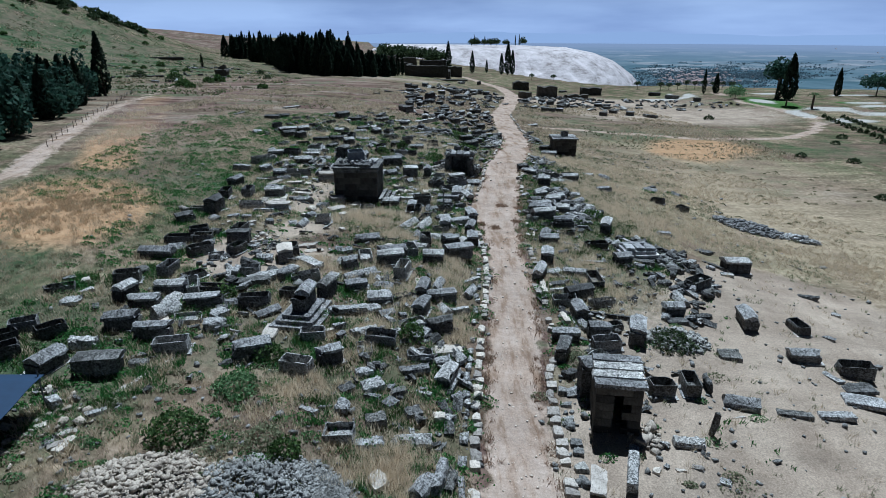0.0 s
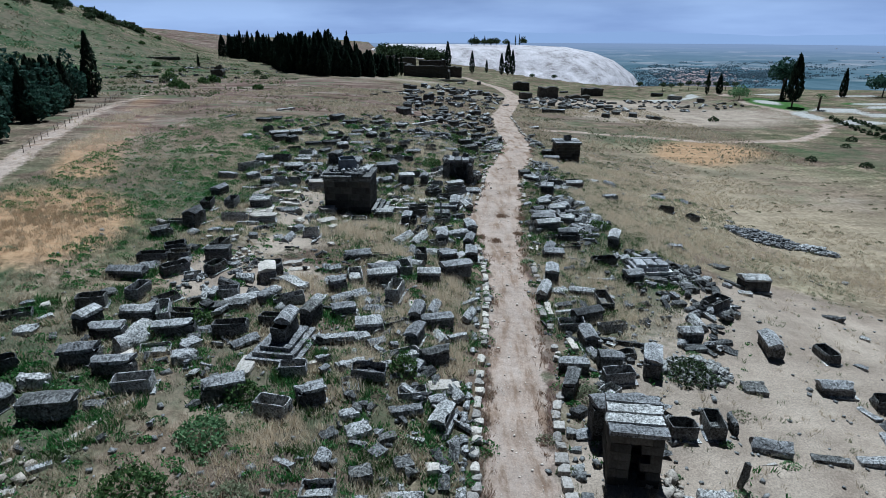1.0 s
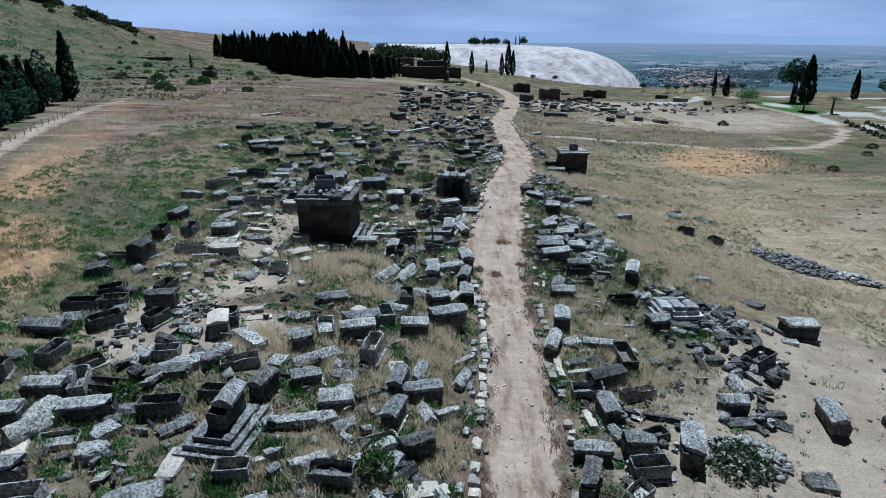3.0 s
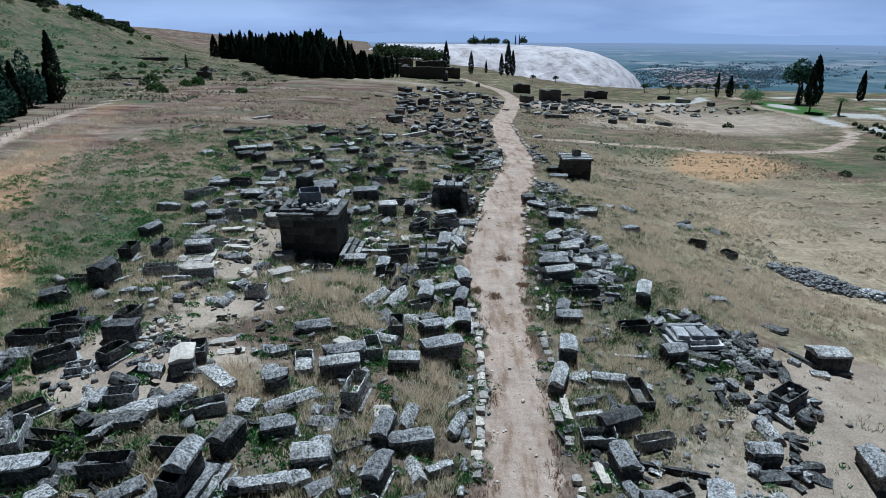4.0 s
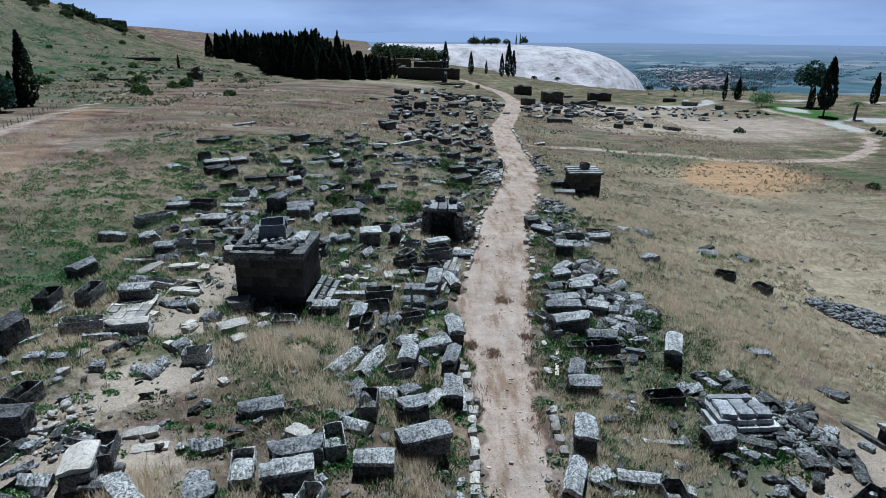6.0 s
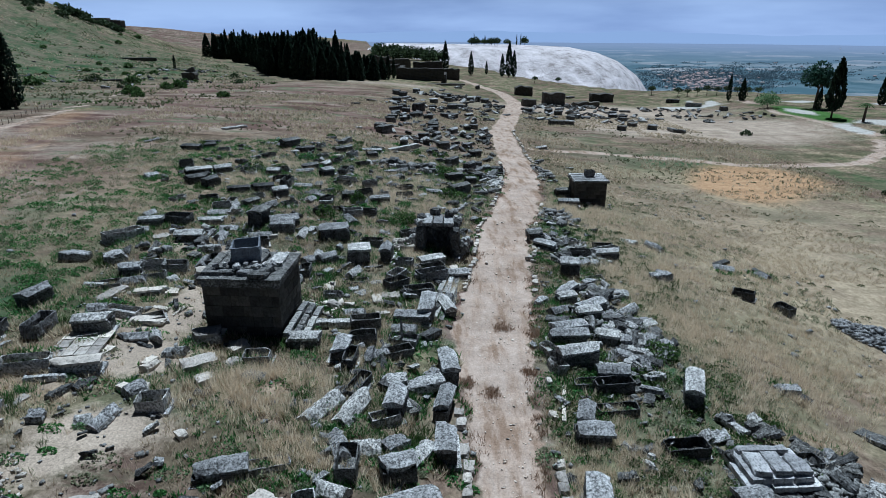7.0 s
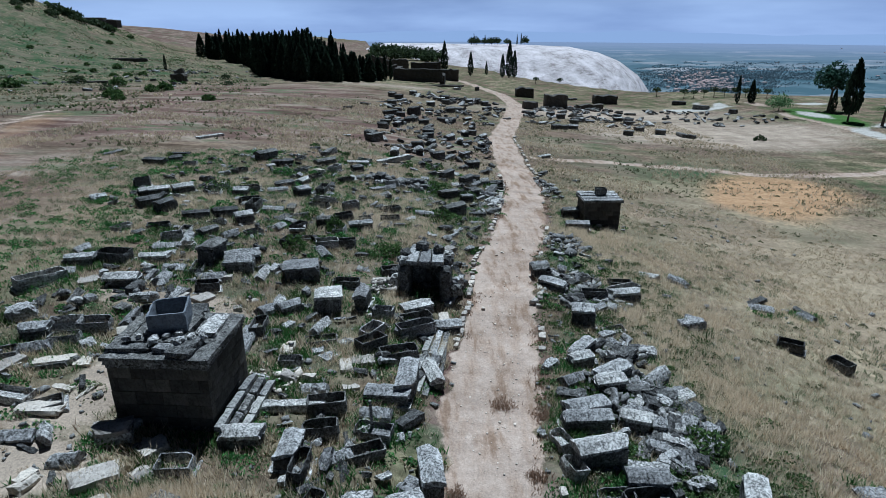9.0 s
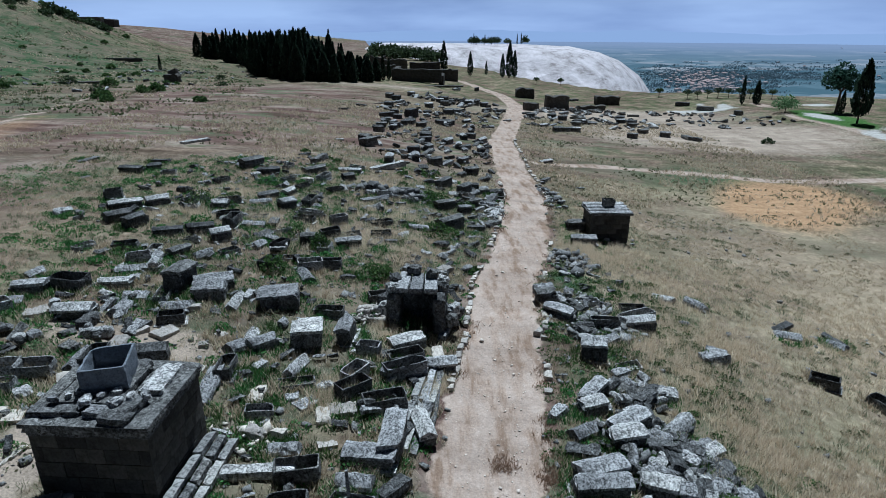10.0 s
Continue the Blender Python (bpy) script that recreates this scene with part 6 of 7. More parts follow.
x, y = scatter(9000, -40, 25, 14, 122, 0.3)
k = clumpy(x, y, 0.23, 17.7, 0.24)
blades("green_weeds", x[k], y[k], rng.uniform(0.15, 0.4, k.sum()), 0.05, 9, 0.9, WEED, "fresh green weeds between the tombs", "weeds")
x, y = scatter(4000, -14, 20, 16, 100)
k = clumpy(x, y, 0.25, 27.1, 0.25)
blades("rust_grass", x[k], y[k], rng.uniform(0.2, 0.45, k.sum()), 0.018, 12, 0.7, RED, "reddish brown dry grass between the tombs")

# tufts along the verges and a few on the road itself
n = 1500
y = rng.uniform(18, 125, n)
half = np.interp(y, LANE_Y, LANE_W) / 2
x = np.interp(y, LANE_Y, LANE_X) + rng.choice((-1, 1), n) * (half + rng.normal(0.1, 0.28, n))
k = clumpy(x, y, 0.35, 5.5, -0.05)
blades("verge_grass", x[k], y[k], rng.uniform(0.15, 0.4, k.sum()), 0.02, 12, 0.8, RED, "reddish brown dry grass along the road's verges")
for x, y in ((6.9, 68.0), (5.6, 60.3), (8.1, 62.5), (4.1, 61.2), (8.9, 67.0)):
    k = rng.normal(0, 0.28, (40, 2))
    blades("road_tuft", x + k[:, 0], y + k[:, 1], rng.uniform(0.12, 0.3, 40), 0.02, 12, 0.8, RED, "brown tuft of dry grass on the dirt road")

# taller tufts on the slopes further off, where only their streaks show
x, y = scatter(26000, -60, 75, 122, 235)
k = clumpy(x, y, 0.07, 41.3, -0.1) & (blob(x, y, 56.4, 133.8, 9.5, 15, -25) < rng.uniform(0.35, 1.1, len(x)))
blades("dry_grass", x[k], y[k], rng.uniform(0.25, 0.6, k.sum()), 0.06, 6, 0.8, STRAW, "dry straw-coloured grass on the slopes")
x, y = scatter(6500, -60, 75, 122, 235)
k = clumpy(x, y, 0.09, 52.9, 0.1) & (blob(x, y, 56.4, 133.8, 9.5, 15, -25) < rng.uniform(0.35, 1.1, len(x)))
blades("weeds", x[k], y[k], rng.uniform(0.25, 0.55, k.sum()), 0.09, 6, 0.9, OLIVE_WEED, "olive weeds on the slopes", "weeds")


for mat, cut, seed, label in ((OLIVE_WEED, 0.0, 61.7, "olive weeds on the hillside"), (LEAF, 0.18, 77.1, "dark green weeds on the hillside"), (STRAW, 0.1, 83.9, "dry grass on the hillside")):
    y = rng.uniform(165, 500, 9000)
    x = -0.5 * y + rng.uniform(-75, 75, 9000)
    k = clumpy(x, y, 0.06, seed, cut) & (x < -62)
    blades("hill_weeds", x[k], y[k], rng.uniform(0.3, 0.8, k.sum()), 0.22, 5, 1.2, mat, label, "weeds")


def tall_patch(cx, cy, rx, ry, n, high, mat=BLOND, label="tall pale dry grass stand"):
    x, y = cx + 0.6 * rx * rng.normal(0, 1, n), cy + 0.6 * ry * rng.normal(0, 1, n)
    k = (road_mask(x, y) < 0.2) & clumpy(x, y, 0.7, cx, -0.2)
    x, y, n = x[k], y[k], int(k.sum())
    blades("tall_dry_grass", x, y, high * rng.uniform(0.6, 1.1, n), 0.014, 16, 0.5, mat, label)


tall_patch(-7.1, 57.91, 3.4, 2.2, 900, 0.9)
tall_patch(-1.63, 94.3, 6.0, 3.5, 900, 0.8)
tall_patch(13.22, 46.89, 3.0, 3.0, 500, 0.7)
tall_patch(22.11, 66.24, 5.0, 9.0, 900, 0.7)
tall_patch(-35.51, 54.57, 5.0, 6.5, 1000, 0.5, GOLDEN, "stand of tall golden-brown dry thistles")
tall_patch(-47.7, 88.63, 2.5, 9.0, 500, 0.6)
tall_patch(-56.55, 116.68, 3.0, 14.0, 500, 0.7)
tall_patch(-2.55, 24.07, 2.0, 2.0, 500, 0.8)
tall_patch(19.11, 99.4, 5.0, 2.2, 500, 0.8)
tall_patch(3.5, 73.56, 0.8, 1.6, 160, 0.6)
tall_patch(7.02, 68.16, 0.5, 0.6, 60, 0.5)
tall_patch(20.07, 78.16, 3.0, 8.0, 700, 0.7)
tall_patch(21.21, 88.56, 4.0, 8.0, 700, 0.7)
tall_patch(-20.09, 56.14, 4.0, 3.0, 400, 0.5)
tall_patch(-8.8, 29.33, 3.0, 2.5, 500, 0.6)
tall_patch(0.8, 47.92, 1.2, 4.0, 400, 0.7)
tall_patch(10.36, 52.5, 1.4, 4.0, 400, 0.6)


for x, y, rx, ry, n in ((-4.5, 36.0, 2.0, 2.0, 260), (-3.0, 41.5, 1.6, 2.4, 260), (-6.0, 44.0, 1.6, 2.0, 240), (0.2, 44.8, 1.1, 2.0, 240), (1.0, 38.5, 1.0, 2.0, 200), (-10.6, 45.8, 1.8, 1.6, 200), (-4.6, 53.2, 2.2, 1.6, 260), (-12.0, 70.5, 2.0, 2.0, 180), (-9.5, 96.5, 5.0, 2.6, 420), (-16.0, 104.5, 6.0, 2.4, 420), (-1.0, 102.5, 4.0, 2.6, 380), (-20.0, 96.0, 3.0, 2.0, 240), (-5.0, 116.0, 6.0, 3.0, 420), (12.5, 56.0, 1.8, 2.6, 260), (18.3, 78.5, 2.0, 5.0, 380), (21.0, 71.0, 2.0, 4.0, 320), (14.0, 51.5, 2.0, 1.6, 240), (24.0, 82.0, 3.0, 4.0, 360), (30.0, 69.0, 3.0, 6.0, 420), (17.5, 97.0, 3.0, 3.0, 320), (-2.0, 72.5, 1.0, 1.4, 140), (0.3, 79.0, 0.8, 1.2, 120)):
    tall_patch(x, y, rx, ry, n, 0.7)
for x, y, rx, ry, n in ((26.0, 92.0, 4.0, 5.0, 420), (33.0, 86.0, 4.0, 5.0, 380), (31.0, 98.0, 5.0, 4.0, 380), (26.0, 66.0, 2.4, 4.0, 300), (38.0, 66.0, 4.0, 3.0, 320), (45.0, 61.0, 4.0, 3.0, 320), (40.0, 92.0, 4.0, 5.0, 320)):
    tall_patch(x, y, rx, ry, n, 0.5)


# ---- leafy weeds in clumps ----
def weed_clumps(name, n, x0, x1, y0, y1, mat, label, small, large, per):
    cx, cy = scatter(n, x0, x1, y0, y1, 0.4)
    r = rng.uniform(small, large, len(cx)) * rng.uniform(0.5, 1, len(cx))
    x, y, r = np.repeat(cx, per), np.repeat(cy, per), np.repeat(r, per)
    d, a = np.sqrt(rng.uniform(0, 1, len(x))), rng.uniform(0, 6.283, len(x))
    x, y = x + r * d * np.cos(a) * 1.3, y + r * d * np.sin(a) * 0.8
    z = ground_z(x, y) + r * 0.55 * (1 - d * d) * rng.uniform(0.3, 1.1, len(x)) + 0.03
    s = rng.uniform(0.05, 0.1, len(x))
    t = rng.normal(0, 1, (len(x), 3))
    t /= np.linalg.norm(t, axis=1)[:, None]
    u = np.cross(t, rng.normal(0, 1, (len(x), 3)))
    u /= np.linalg.norm(u, axis=1)[:, None]
    c = np.stack([x, y, z], 1)
    v = np.stack([c - t * s[:, None], c + u * s[:, None] * 0.6, c + t * s[:, None], c - u * s[:, None] * 0.6], 1)
    tagged(raw_mesh(name, v.reshape(-1, 3), np.arange(len(x) * 4).reshape(-1, 4), mat), label, "weeds", kind="stuff")


def weeds_at_stones(name, share, mat, label, per, high):
    """Weeds that grow up against the stones."""
    picks = [s for s in sites if s[1] < 130 and random.random() < share and float(earth_mask(s[0], s[1])) < 0.35]
    x = np.repeat([s[0] for s in picks], per)
    y = np.repeat([s[1] for s in picks], per)
    r = np.repeat([0.45 + 0.42 * s[2] for s in picks], per)
    side = np.repeat([random.uniform(0, 6.283) for _ in picks], per)
    a = side + rng.normal(0, 0.7, len(x))
    d = r * rng.uniform(0.75, 1.25, len(x))
    x, y = x + d * np.cos(a), y + d * np.sin(a)
    k = road_mask(x, y) < 0.3
    blades(name, x[k], y[k], high * rng.uniform(0.5, 1.1, k.sum()), 0.045, 3, 0.9, mat, label, "weeds")


weeds_at_stones("stone_weeds", 0.75, WEED, "green weeds growing against the stones", 60, 0.45)
weeds_at_stones("stone_weeds", 0.35, LEAF, "dark green weeds growing against the stones", 60, 0.5)
weeds_at_stones("stone_grass", 0.6, STRAW, "dry grass growing against the stones", 50, 0.55)
weed_clumps("leafy_weeds", 300, 9, 22, 50, 92, LEAF, "dark green leafy weeds among fallen slabs", 0.5, 1.2, 110)
weed_clumps("leafy_weeds", 1250, -30, 12, 16, 122, WEED, "dark green leafy weeds between the tombs", 0.4, 1.1, 90)
weed_clumps("leafy_weeds", 620, -34, 20, 16, 122, SAGE, "grey-green leafy weeds between the tombs", 0.4, 1.0, 90)
weed_clumps("leafy_weeds", 300, -24, 20, 16, 122, FRESH, "fresh green leafy weeds between the tombs", 0.3, 0.8, 90)
weed_clumps("slope_weeds", 320, -44, -25, 56, 112, WEED, "low green weeds on the dry slope", 0.5, 1.3, 70)
weed_clumps("slope_weeds", 200, 20, 70, 70, 150, OLIVE_WEED, "low olive weeds on the dry slope", 0.3, 0.8, 50)


# ---- shrubs and trees ----
def leaf_cloud(pts, size, bm=None, per=1):
    """Small leaf-like faces at points, turned every way."""
    n = len(pts)
    a = rng.normal(0, 1, (n, 3))
    a /= np.linalg.norm(a, axis=1)[:, None]
    b = np.cross(a, rng.normal(0, 1, (n, 3)))
    b /= np.linalg.norm(b, axis=1)[:, None]
    s = (np.asarray(size) * rng.uniform(0.6, 1.3, n))[:, None]
    v = np.stack([pts - a * s, pts + b * s * 0.55, pts + a * s, pts - b * s * 0.55], 1)
    return v.reshape(-1, 3), np.arange(n * 4).reshape(-1, 4)


def shrub(x, y, r, high, mat, label, n=420, size=0.13):
    u = rng.normal(0, 1, (n, 3))
    u /= np.linalg.norm(u, axis=1)[:, None]
    u[:, 2] = np.abs(u[:, 2])
    lump = np.array([1 + 0.35 * noise.noise(Vector(p) * 2.2 + Vector((x, y, 0))) for p in u])
    p = u * (rng.uniform(0.55, 1.0, n) ** 0.5 * lump)[:, None] * np.array([r, r, high])
    v, f = leaf_cloud(p, size)
    ob = raw_mesh("shrub", v, f, mat)
    ob.matrix_world = pose(x, y, float(ground_z(x, y)))
    tagged(ob, label, "shrub", "shrubs")


def taper_tube(bm, a, b, ra, rb, sides=7):
    a, b = Vector(a), Vector(b)
    q = (b - a).to_track_quat("Z", "Y")
    rings = []
    for p, r in ((a, ra), (b, rb)):
        rings.append([bm.verts.new(p + q @ Vector((r * math.cos(6.2832 * i / sides), r * math.sin(6.2832 * i / sides), 0))) for i in range(sides)])
    for i in range(sides):
        bm.faces.new((rings[0][i], rings[0][(i + 1) % sides], rings[1][(i + 1) % sides], rings[1][i]))


def cypress(name, high, wide, n, mat, label, base=0.06):
    root = new(name)
    tagged(root, label, "tree", "cypresses")
    bm = bmesh.new()
    taper_tube(bm, (0, 0, -0.3), (0, 0, high * 0.55), 0.03 * high * 0.6, 0.02)
    for k in range(5):
        a = k * 1.26
        taper_tube(bm, (0, 0, high * base * 0.7), (wide * 0.3 * math.cos(a), wide * 0.3 * math.sin(a), high * 0.4), 0.06, 0.015, 5)
    part("trunk", bm, BARK, root)
    t = rng.uniform(0, 1, n) ** 0.85
    prof = np.interp(t, (0, 0.08, 0.3, 0.6, 0.85, 1.0), (0.35, 0.85, 1.0, 0.75, 0.36, 0.03))
    a = rng.uniform(0, 6.283, n)
    lump = np.array([1 + 0.3 * noise.noise(Vector((math.cos(q) * 1.5, math.sin(q) * 1.5, s * high * 0.5 + high))) for q, s in zip(a, t)])
    r = wide / 2 * prof * lump * rng.uniform(0.45, 1.05, n) ** 0.5
    p = np.stack([r * np.cos(a), r * np.sin(a), high * (base + (1 - base) * t)], 1)
    v, f = leaf_cloud(p, wide * 0.14)
    # spray-like clumps point upward
    v = v.reshape(-1, 4, 3)
    c = v.mean(1, keepdims=True)
    v = c + (v - c) * np.array([0.8, 0.8, 1.7])
    ob = raw_mesh("crown", v.reshape(-1, 3), f, mat)
    ob.parent = root
    return root


def stand(proto, x, y, scale=1.0, sink=0.2, squash=1.0):
    ob = copy_thing(proto, pose(x, y, float(ground_z(x, y)) - sink, 0, 0, random.uniform(0, 360)))
    ob.scale = (scale * squash, scale * squash, scale)
    return ob


def put(proto, x, y, scale=1.0):
    proto.matrix_world = pose(x, y, float(ground_z(x, y)) - 0.2)
    proto.scale = (scale, scale, scale)


def broad_tree(name, high, crown_r, n, mat, label, stem=0.4, flat=0.7, size=0.5):
    root = new(name)
    tagged(root, label, "tree", "trees")
    bm = bmesh.new()
    taper_tube(bm, (0, 0, -0.3), (0.1, 0, high * stem), 0.035 * high, 0.02 * high)
    tips = []
    for k in range(7):
        a = k * 0.9 + 0.3
        tip = (crown_r * 0.55 * math.cos(a), crown_r * 0.55 * math.sin(a), high * (stem + 0.18 + 0.05 * (k % 3)))
        taper_tube(bm, (0.1, 0, high * stem * 0.95), tip, 0.014 * high, 0.005 * high, 5)
        tips.append(tip)
    tips.append((0, 0, high * 0.85))
    part("trunk", bm, BARK, root)
    pts = []
    for tip in tips:
        u = rng.normal(0, 1, (n // len(tips), 3))
        u /= np.linalg.norm(u, axis=1)[:, None]
        pts.append(np.array(tip) + u * (rng.uniform(0.5, 1, len(u)) ** 0.5)[:, None] * np.array([crown_r * 0.55, crown_r * 0.55, crown_r * 0.55 * flat]))
    v, f = leaf_cloud(np.concatenate(pts), size)
    raw_mesh("crown", v, f, mat).parent = root
    return root


# the dark grove ahead
slim = cypress("cypress", 16, 2.7, 1000, NEEDLE, "tall dark slender cypress in a dense grove")
wide_cyp = cypress("cypress", 14, 3.6, 1000, NEEDLE, "dark broad cypress in a dense grove", 0.02)
put(slim, -42, 306)
put(wide_cyp, -47, 312)


def grove_place(d):
    x = random.choice((random.uniform(-165, -52), random.uniform(-105, -54)))
    y = float(np.interp(x, (-165, -142, -111, -84, -55, -51), (475, 455, 413, 333, 297, 345))) + 80 * d
    lift = 0.2 * noise.noise(Vector((x * 0.09, y * 0.09, 4)))
    if random.random() < 0.5:
        return slim, x, y, random.uniform(0.95, 1.32) + lift, random.uniform(1.1, 1.5)
    return wide_cyp, x, y, random.uniform(0.8, 1.2) + lift, random.uniform(1.2, 1.8)


for k in range(170):
    kind, x, y, tall, squash = grove_place(0.3 * random.random())
    stand(kind, x, y, tall, 0.4, squash)
# the inner trees of the grove, which close behind the front ones
crowns = {}
for kind in (slim, wide_cyp):
    me = [c for c in kind.children if c.name.startswith("crown")][0].data
    co = np.empty(len(me.vertices) * 3, np.float32)
    me.vertices.foreach_get("co", co)
    crowns[kind.name] = co.reshape(-1, 3)
inner = []
for k in range(260):
    kind, x, y, tall, squash = grove_place(0.25 + 0.75 * random.random())
    v = crowns[kind.name].reshape(-1, 4, 3)[k % 2::2].reshape(-1, 3)
    inner.append(v * np.array([tall * squash, tall * squash, tall]) + np.array([x, y, float(ground_z(x, y)) - 0.4]))
inner = np.concatenate(inner)
tagged(raw_mesh("cypress_grove", inner, np.arange(len(inner)).reshape(-1, 4), NEEDLE), "dense dark inner mass of a cypress grove", "trees", kind="stuff")
for k in range(34):
    x = random.uniform(-56, -26)
    stand(wide_cyp, x, 300 + 22 * random.random() + max(0.0, x + 40) * 1.2, random.uniform(0.72, 1.05) - 0.012 * max(0.0, x + 45), 0.5, random.uniform(1.4, 2.0))
for x, y, s in ((-24, 330, 0.75), (-135, 350, 0.5), (-22, 338, 0.65), (4, 478, 1.3), (22, 470, 1.0), (50, 482, 1.5), (45, 480, 1.0), (54, 486, 1.15), (35, 500, 0.6)):
    stand(slim, x, y, s, 0.2, 1.4 if y > 400 else 1.15)
# the wood beside the track
fir = broad_tree("pine", 11, 3.4, 1100, PINE, "dark green pine in a wood beside the track", 0.16, 1.7, 0.5)
put(fir, -66, 88)
for k in range(165):
    y = random.uniform(58, 165)
    x = np.interp(y, (62, 79, 106, 159), (-52, -57, -67, -88)) - 54 * random.random() ** 1.3
    if random.random() < 0.55:
        stand(fir, float(x), y, random.uniform(0.6, 0.95))
    else:
        stand(wide_cyp, float(x), y, random.uniform(0.5, 0.75), 0.2, 1.2)
stand(slim, -88, 160, 0.98, 0.2, 1.5)
# the garden to the right
big_pine = broad_tree("pine", 16, 5.6, 1500, PINE, "tall pine with an open layered crown on a lawn", 0.45, 0.9, 0.6)
put(big_pine, 133, 245)
garden_cyp = cypress("cypress", 17.5, 5.0, 900, NEEDLE, "tall dark cypress on bare stems on a lawn", 0.16)
put(garden_cyp, 123, 219)
stand(slim, 130, 238, 0.5, 0.2, 1.4)
stand(slim, 119, 281, 0.68, 0.2, 1.0)
stand(wide_cyp, 124, 280, 0.62, 0.2, 1.3)
stand(wide_cyp, 166, 259, 0.8, 0.2, 1.0)
round_tree = broad_tree("round_tree", 5.5, 4.2, 700, FRESH, "low round green tree on a lawn", 0.35, 0.7, 0.4)
put(round_tree, 119, 250)
shade_tree = broad_tree("umbrella_tree", 9, 6.5, 1000, PINE, "broad dark umbrella pine at the edge of the garden", 0.45, 0.6, 0.6)
put(shade_tree, 182, 258)
stand(shade_tree, 205, 262, 0.8)
small_tree = broad_tree("small_tree", 4.6, 1.9, 220, OLIVE, "small clipped tree in a row above the plain", 0.5, 0.7, 0.35)
put(small_tree, 110, 312)
for k in range(1, 9):
    stand(small_tree, 110 + 3.6 * k, 312 - 1.9 * k, random.uniform(0.85, 1.1))
for x, y in ((60, 420), (74, 415), (104, 330)):
    stand(small_tree, x, y, 1.0)
for k in range(11):
    shrub(120 - 1.2 * k, 191 - 4.3 * k, 0.75, 1.2, OLIVE, "clipped shrub in a row beside a path", 120, 0.25)
    shrub(124 - 0.75 * k, 188 - 3.2 * k, 0.7, 1.1, OLIVE, "clipped shrub in a row beside a path", 120, 0.25)
for x, y, r, h in ((-104, 236, 2, 2.4), (-128, 262, 2.6, 3), (-88, 300, 2.2, 2.4), (-76, 268, 1.8, 1.8), (100, 150, 1.3, 1.2), (104, 140, 1.4, 1.2), (92, 140, 1.0, 0.9), (86, 196, 1.6, 1.4), (76, 126, 1.1, 0.9), (82, 118, 1.2, 0.9), (70, 92, 1.2, 0.8)):
    shrub(x, y, r, h, OLIVE, "dark green rounded shrub on the dry slope", 260, r * 0.16)
for k in range(26):
    x, y = -262 + 1.6 * k + random.uniform(-7, 7), 408 + 2.2 * k + random.uniform(-14, 10)
    r = random.uniform(2.5, 6.5)
    shrub(x, y, r, r * 0.8, OLIVE, "dark green thicket on the upper slope", 260, r * 0.18)
for k in range(70):
    y = random.uniform(190, 500)
    x = -0.56 * y + random.uniform(-60, 60)
    r = random.uniform(0.9, 3.2) * random.uniform(0.5, 1)
    shrub(x, y, r, r * random.uniform(0.7, 1.1), LEAF, "green rounded shrub on the dry slope", 220, r * 0.24)
shrub(-13.46, 25.15, 1.5, 1.2, LEAF, "dense dark green shrub beside a rubble heap", 900, 0.12)
shrub(-11.78, 29.05, 1.35, 0.7, FRESH, "low pale green leafy bush in dry grass", 900, 0.12)
shrub(-9.2, 25.07, 1.1, 0.8, SAGE, "grey-green shrub with pale flower heads", 600, 0.1)
shrub(-7.82, 24.25, 0.9, 0.9, LEAF, "dense dark green shrub beside a rubble heap", 500, 0.12)
shrub(-2.16, 35.61, 0.9, 1.3, LEAF, "small bright green bush among tombs", 500, 0.12)
shrub(-10.8, 32.41, 1.0, 1.1, LEAF, "small bright green bush among tombs", 450, 0.12)
shrub(16.72, 38.66, 1.8, 0.9, OLIVE, "low dark shrub over stone rubble", 700, 0.13)
shrub(-9.45, 36.61, 1.0, 0.7, LEAF, "small bright green bush among tombs", 400, 0.12)
shrub(12.74, 46.41, 1.2, 0.6, LEAF, "low green weeds among kerb stones", 450, 0.12)
shrub(16.94, 65.25, 1.3, 0.9, LEAF, "dark green bush among fallen slabs", 500, 0.13)
shrub(9.46, 36.07, 0.8, 0.9, SAGE, "tufted olive bush beside a sarcophagus", 400, 0.1)
shrub(-8.68, 85.98, 1.1, 1.1, LEAF, "dark green bush among tombs", 420, 0.13)
shrub(-6.22, 91.56, 1.0, 1.4, LEAF, "dark green bush among tombs", 420, 0.13)
shrub(-1.31, 87.45, 1.3, 1.0, LEAF, "dark green bush among tombs", 420, 0.13)
shrub(3.19, 99.85, 2.4, 0.9, LEAF, "low green thicket among tombs", 800, 0.14)
shrub(1.98, 111.67, 2.6, 1.0, LEAF, "low green thicket among tombs", 800, 0.16)
shrub(-15.9, 39.94, 0.9, 0.9, LEAF, "small bright green bush among tombs", 400, 0.12)
for k in range(30):
    y = random.uniform(82, 132)
    x = random.uniform(-22, 8) + 0.06 * (y - 82)
    if float(road_mask(x, y)) < 0.02 and math.hypot(x + 9.4, y - 65.75) > 5:
        r = random.uniform(0.6, 1.5)
        shrub(x, y, r, r * random.uniform(0.4, 0.8), LEAF if k % 3 else WEED, "low dark green bush between tombs", 260, 0.13)

# one palm beside the garden path
palm = new("palm_tree")
tagged(palm, "small palm with a thick trunk beside a path", "tree")
bm = bmesh.new()
taper_tube(bm, (0, 0, -0.2), (0.1, 0, 4.6), 0.42, 0.3, 9)
part("trunk", bm, BARK, palm)
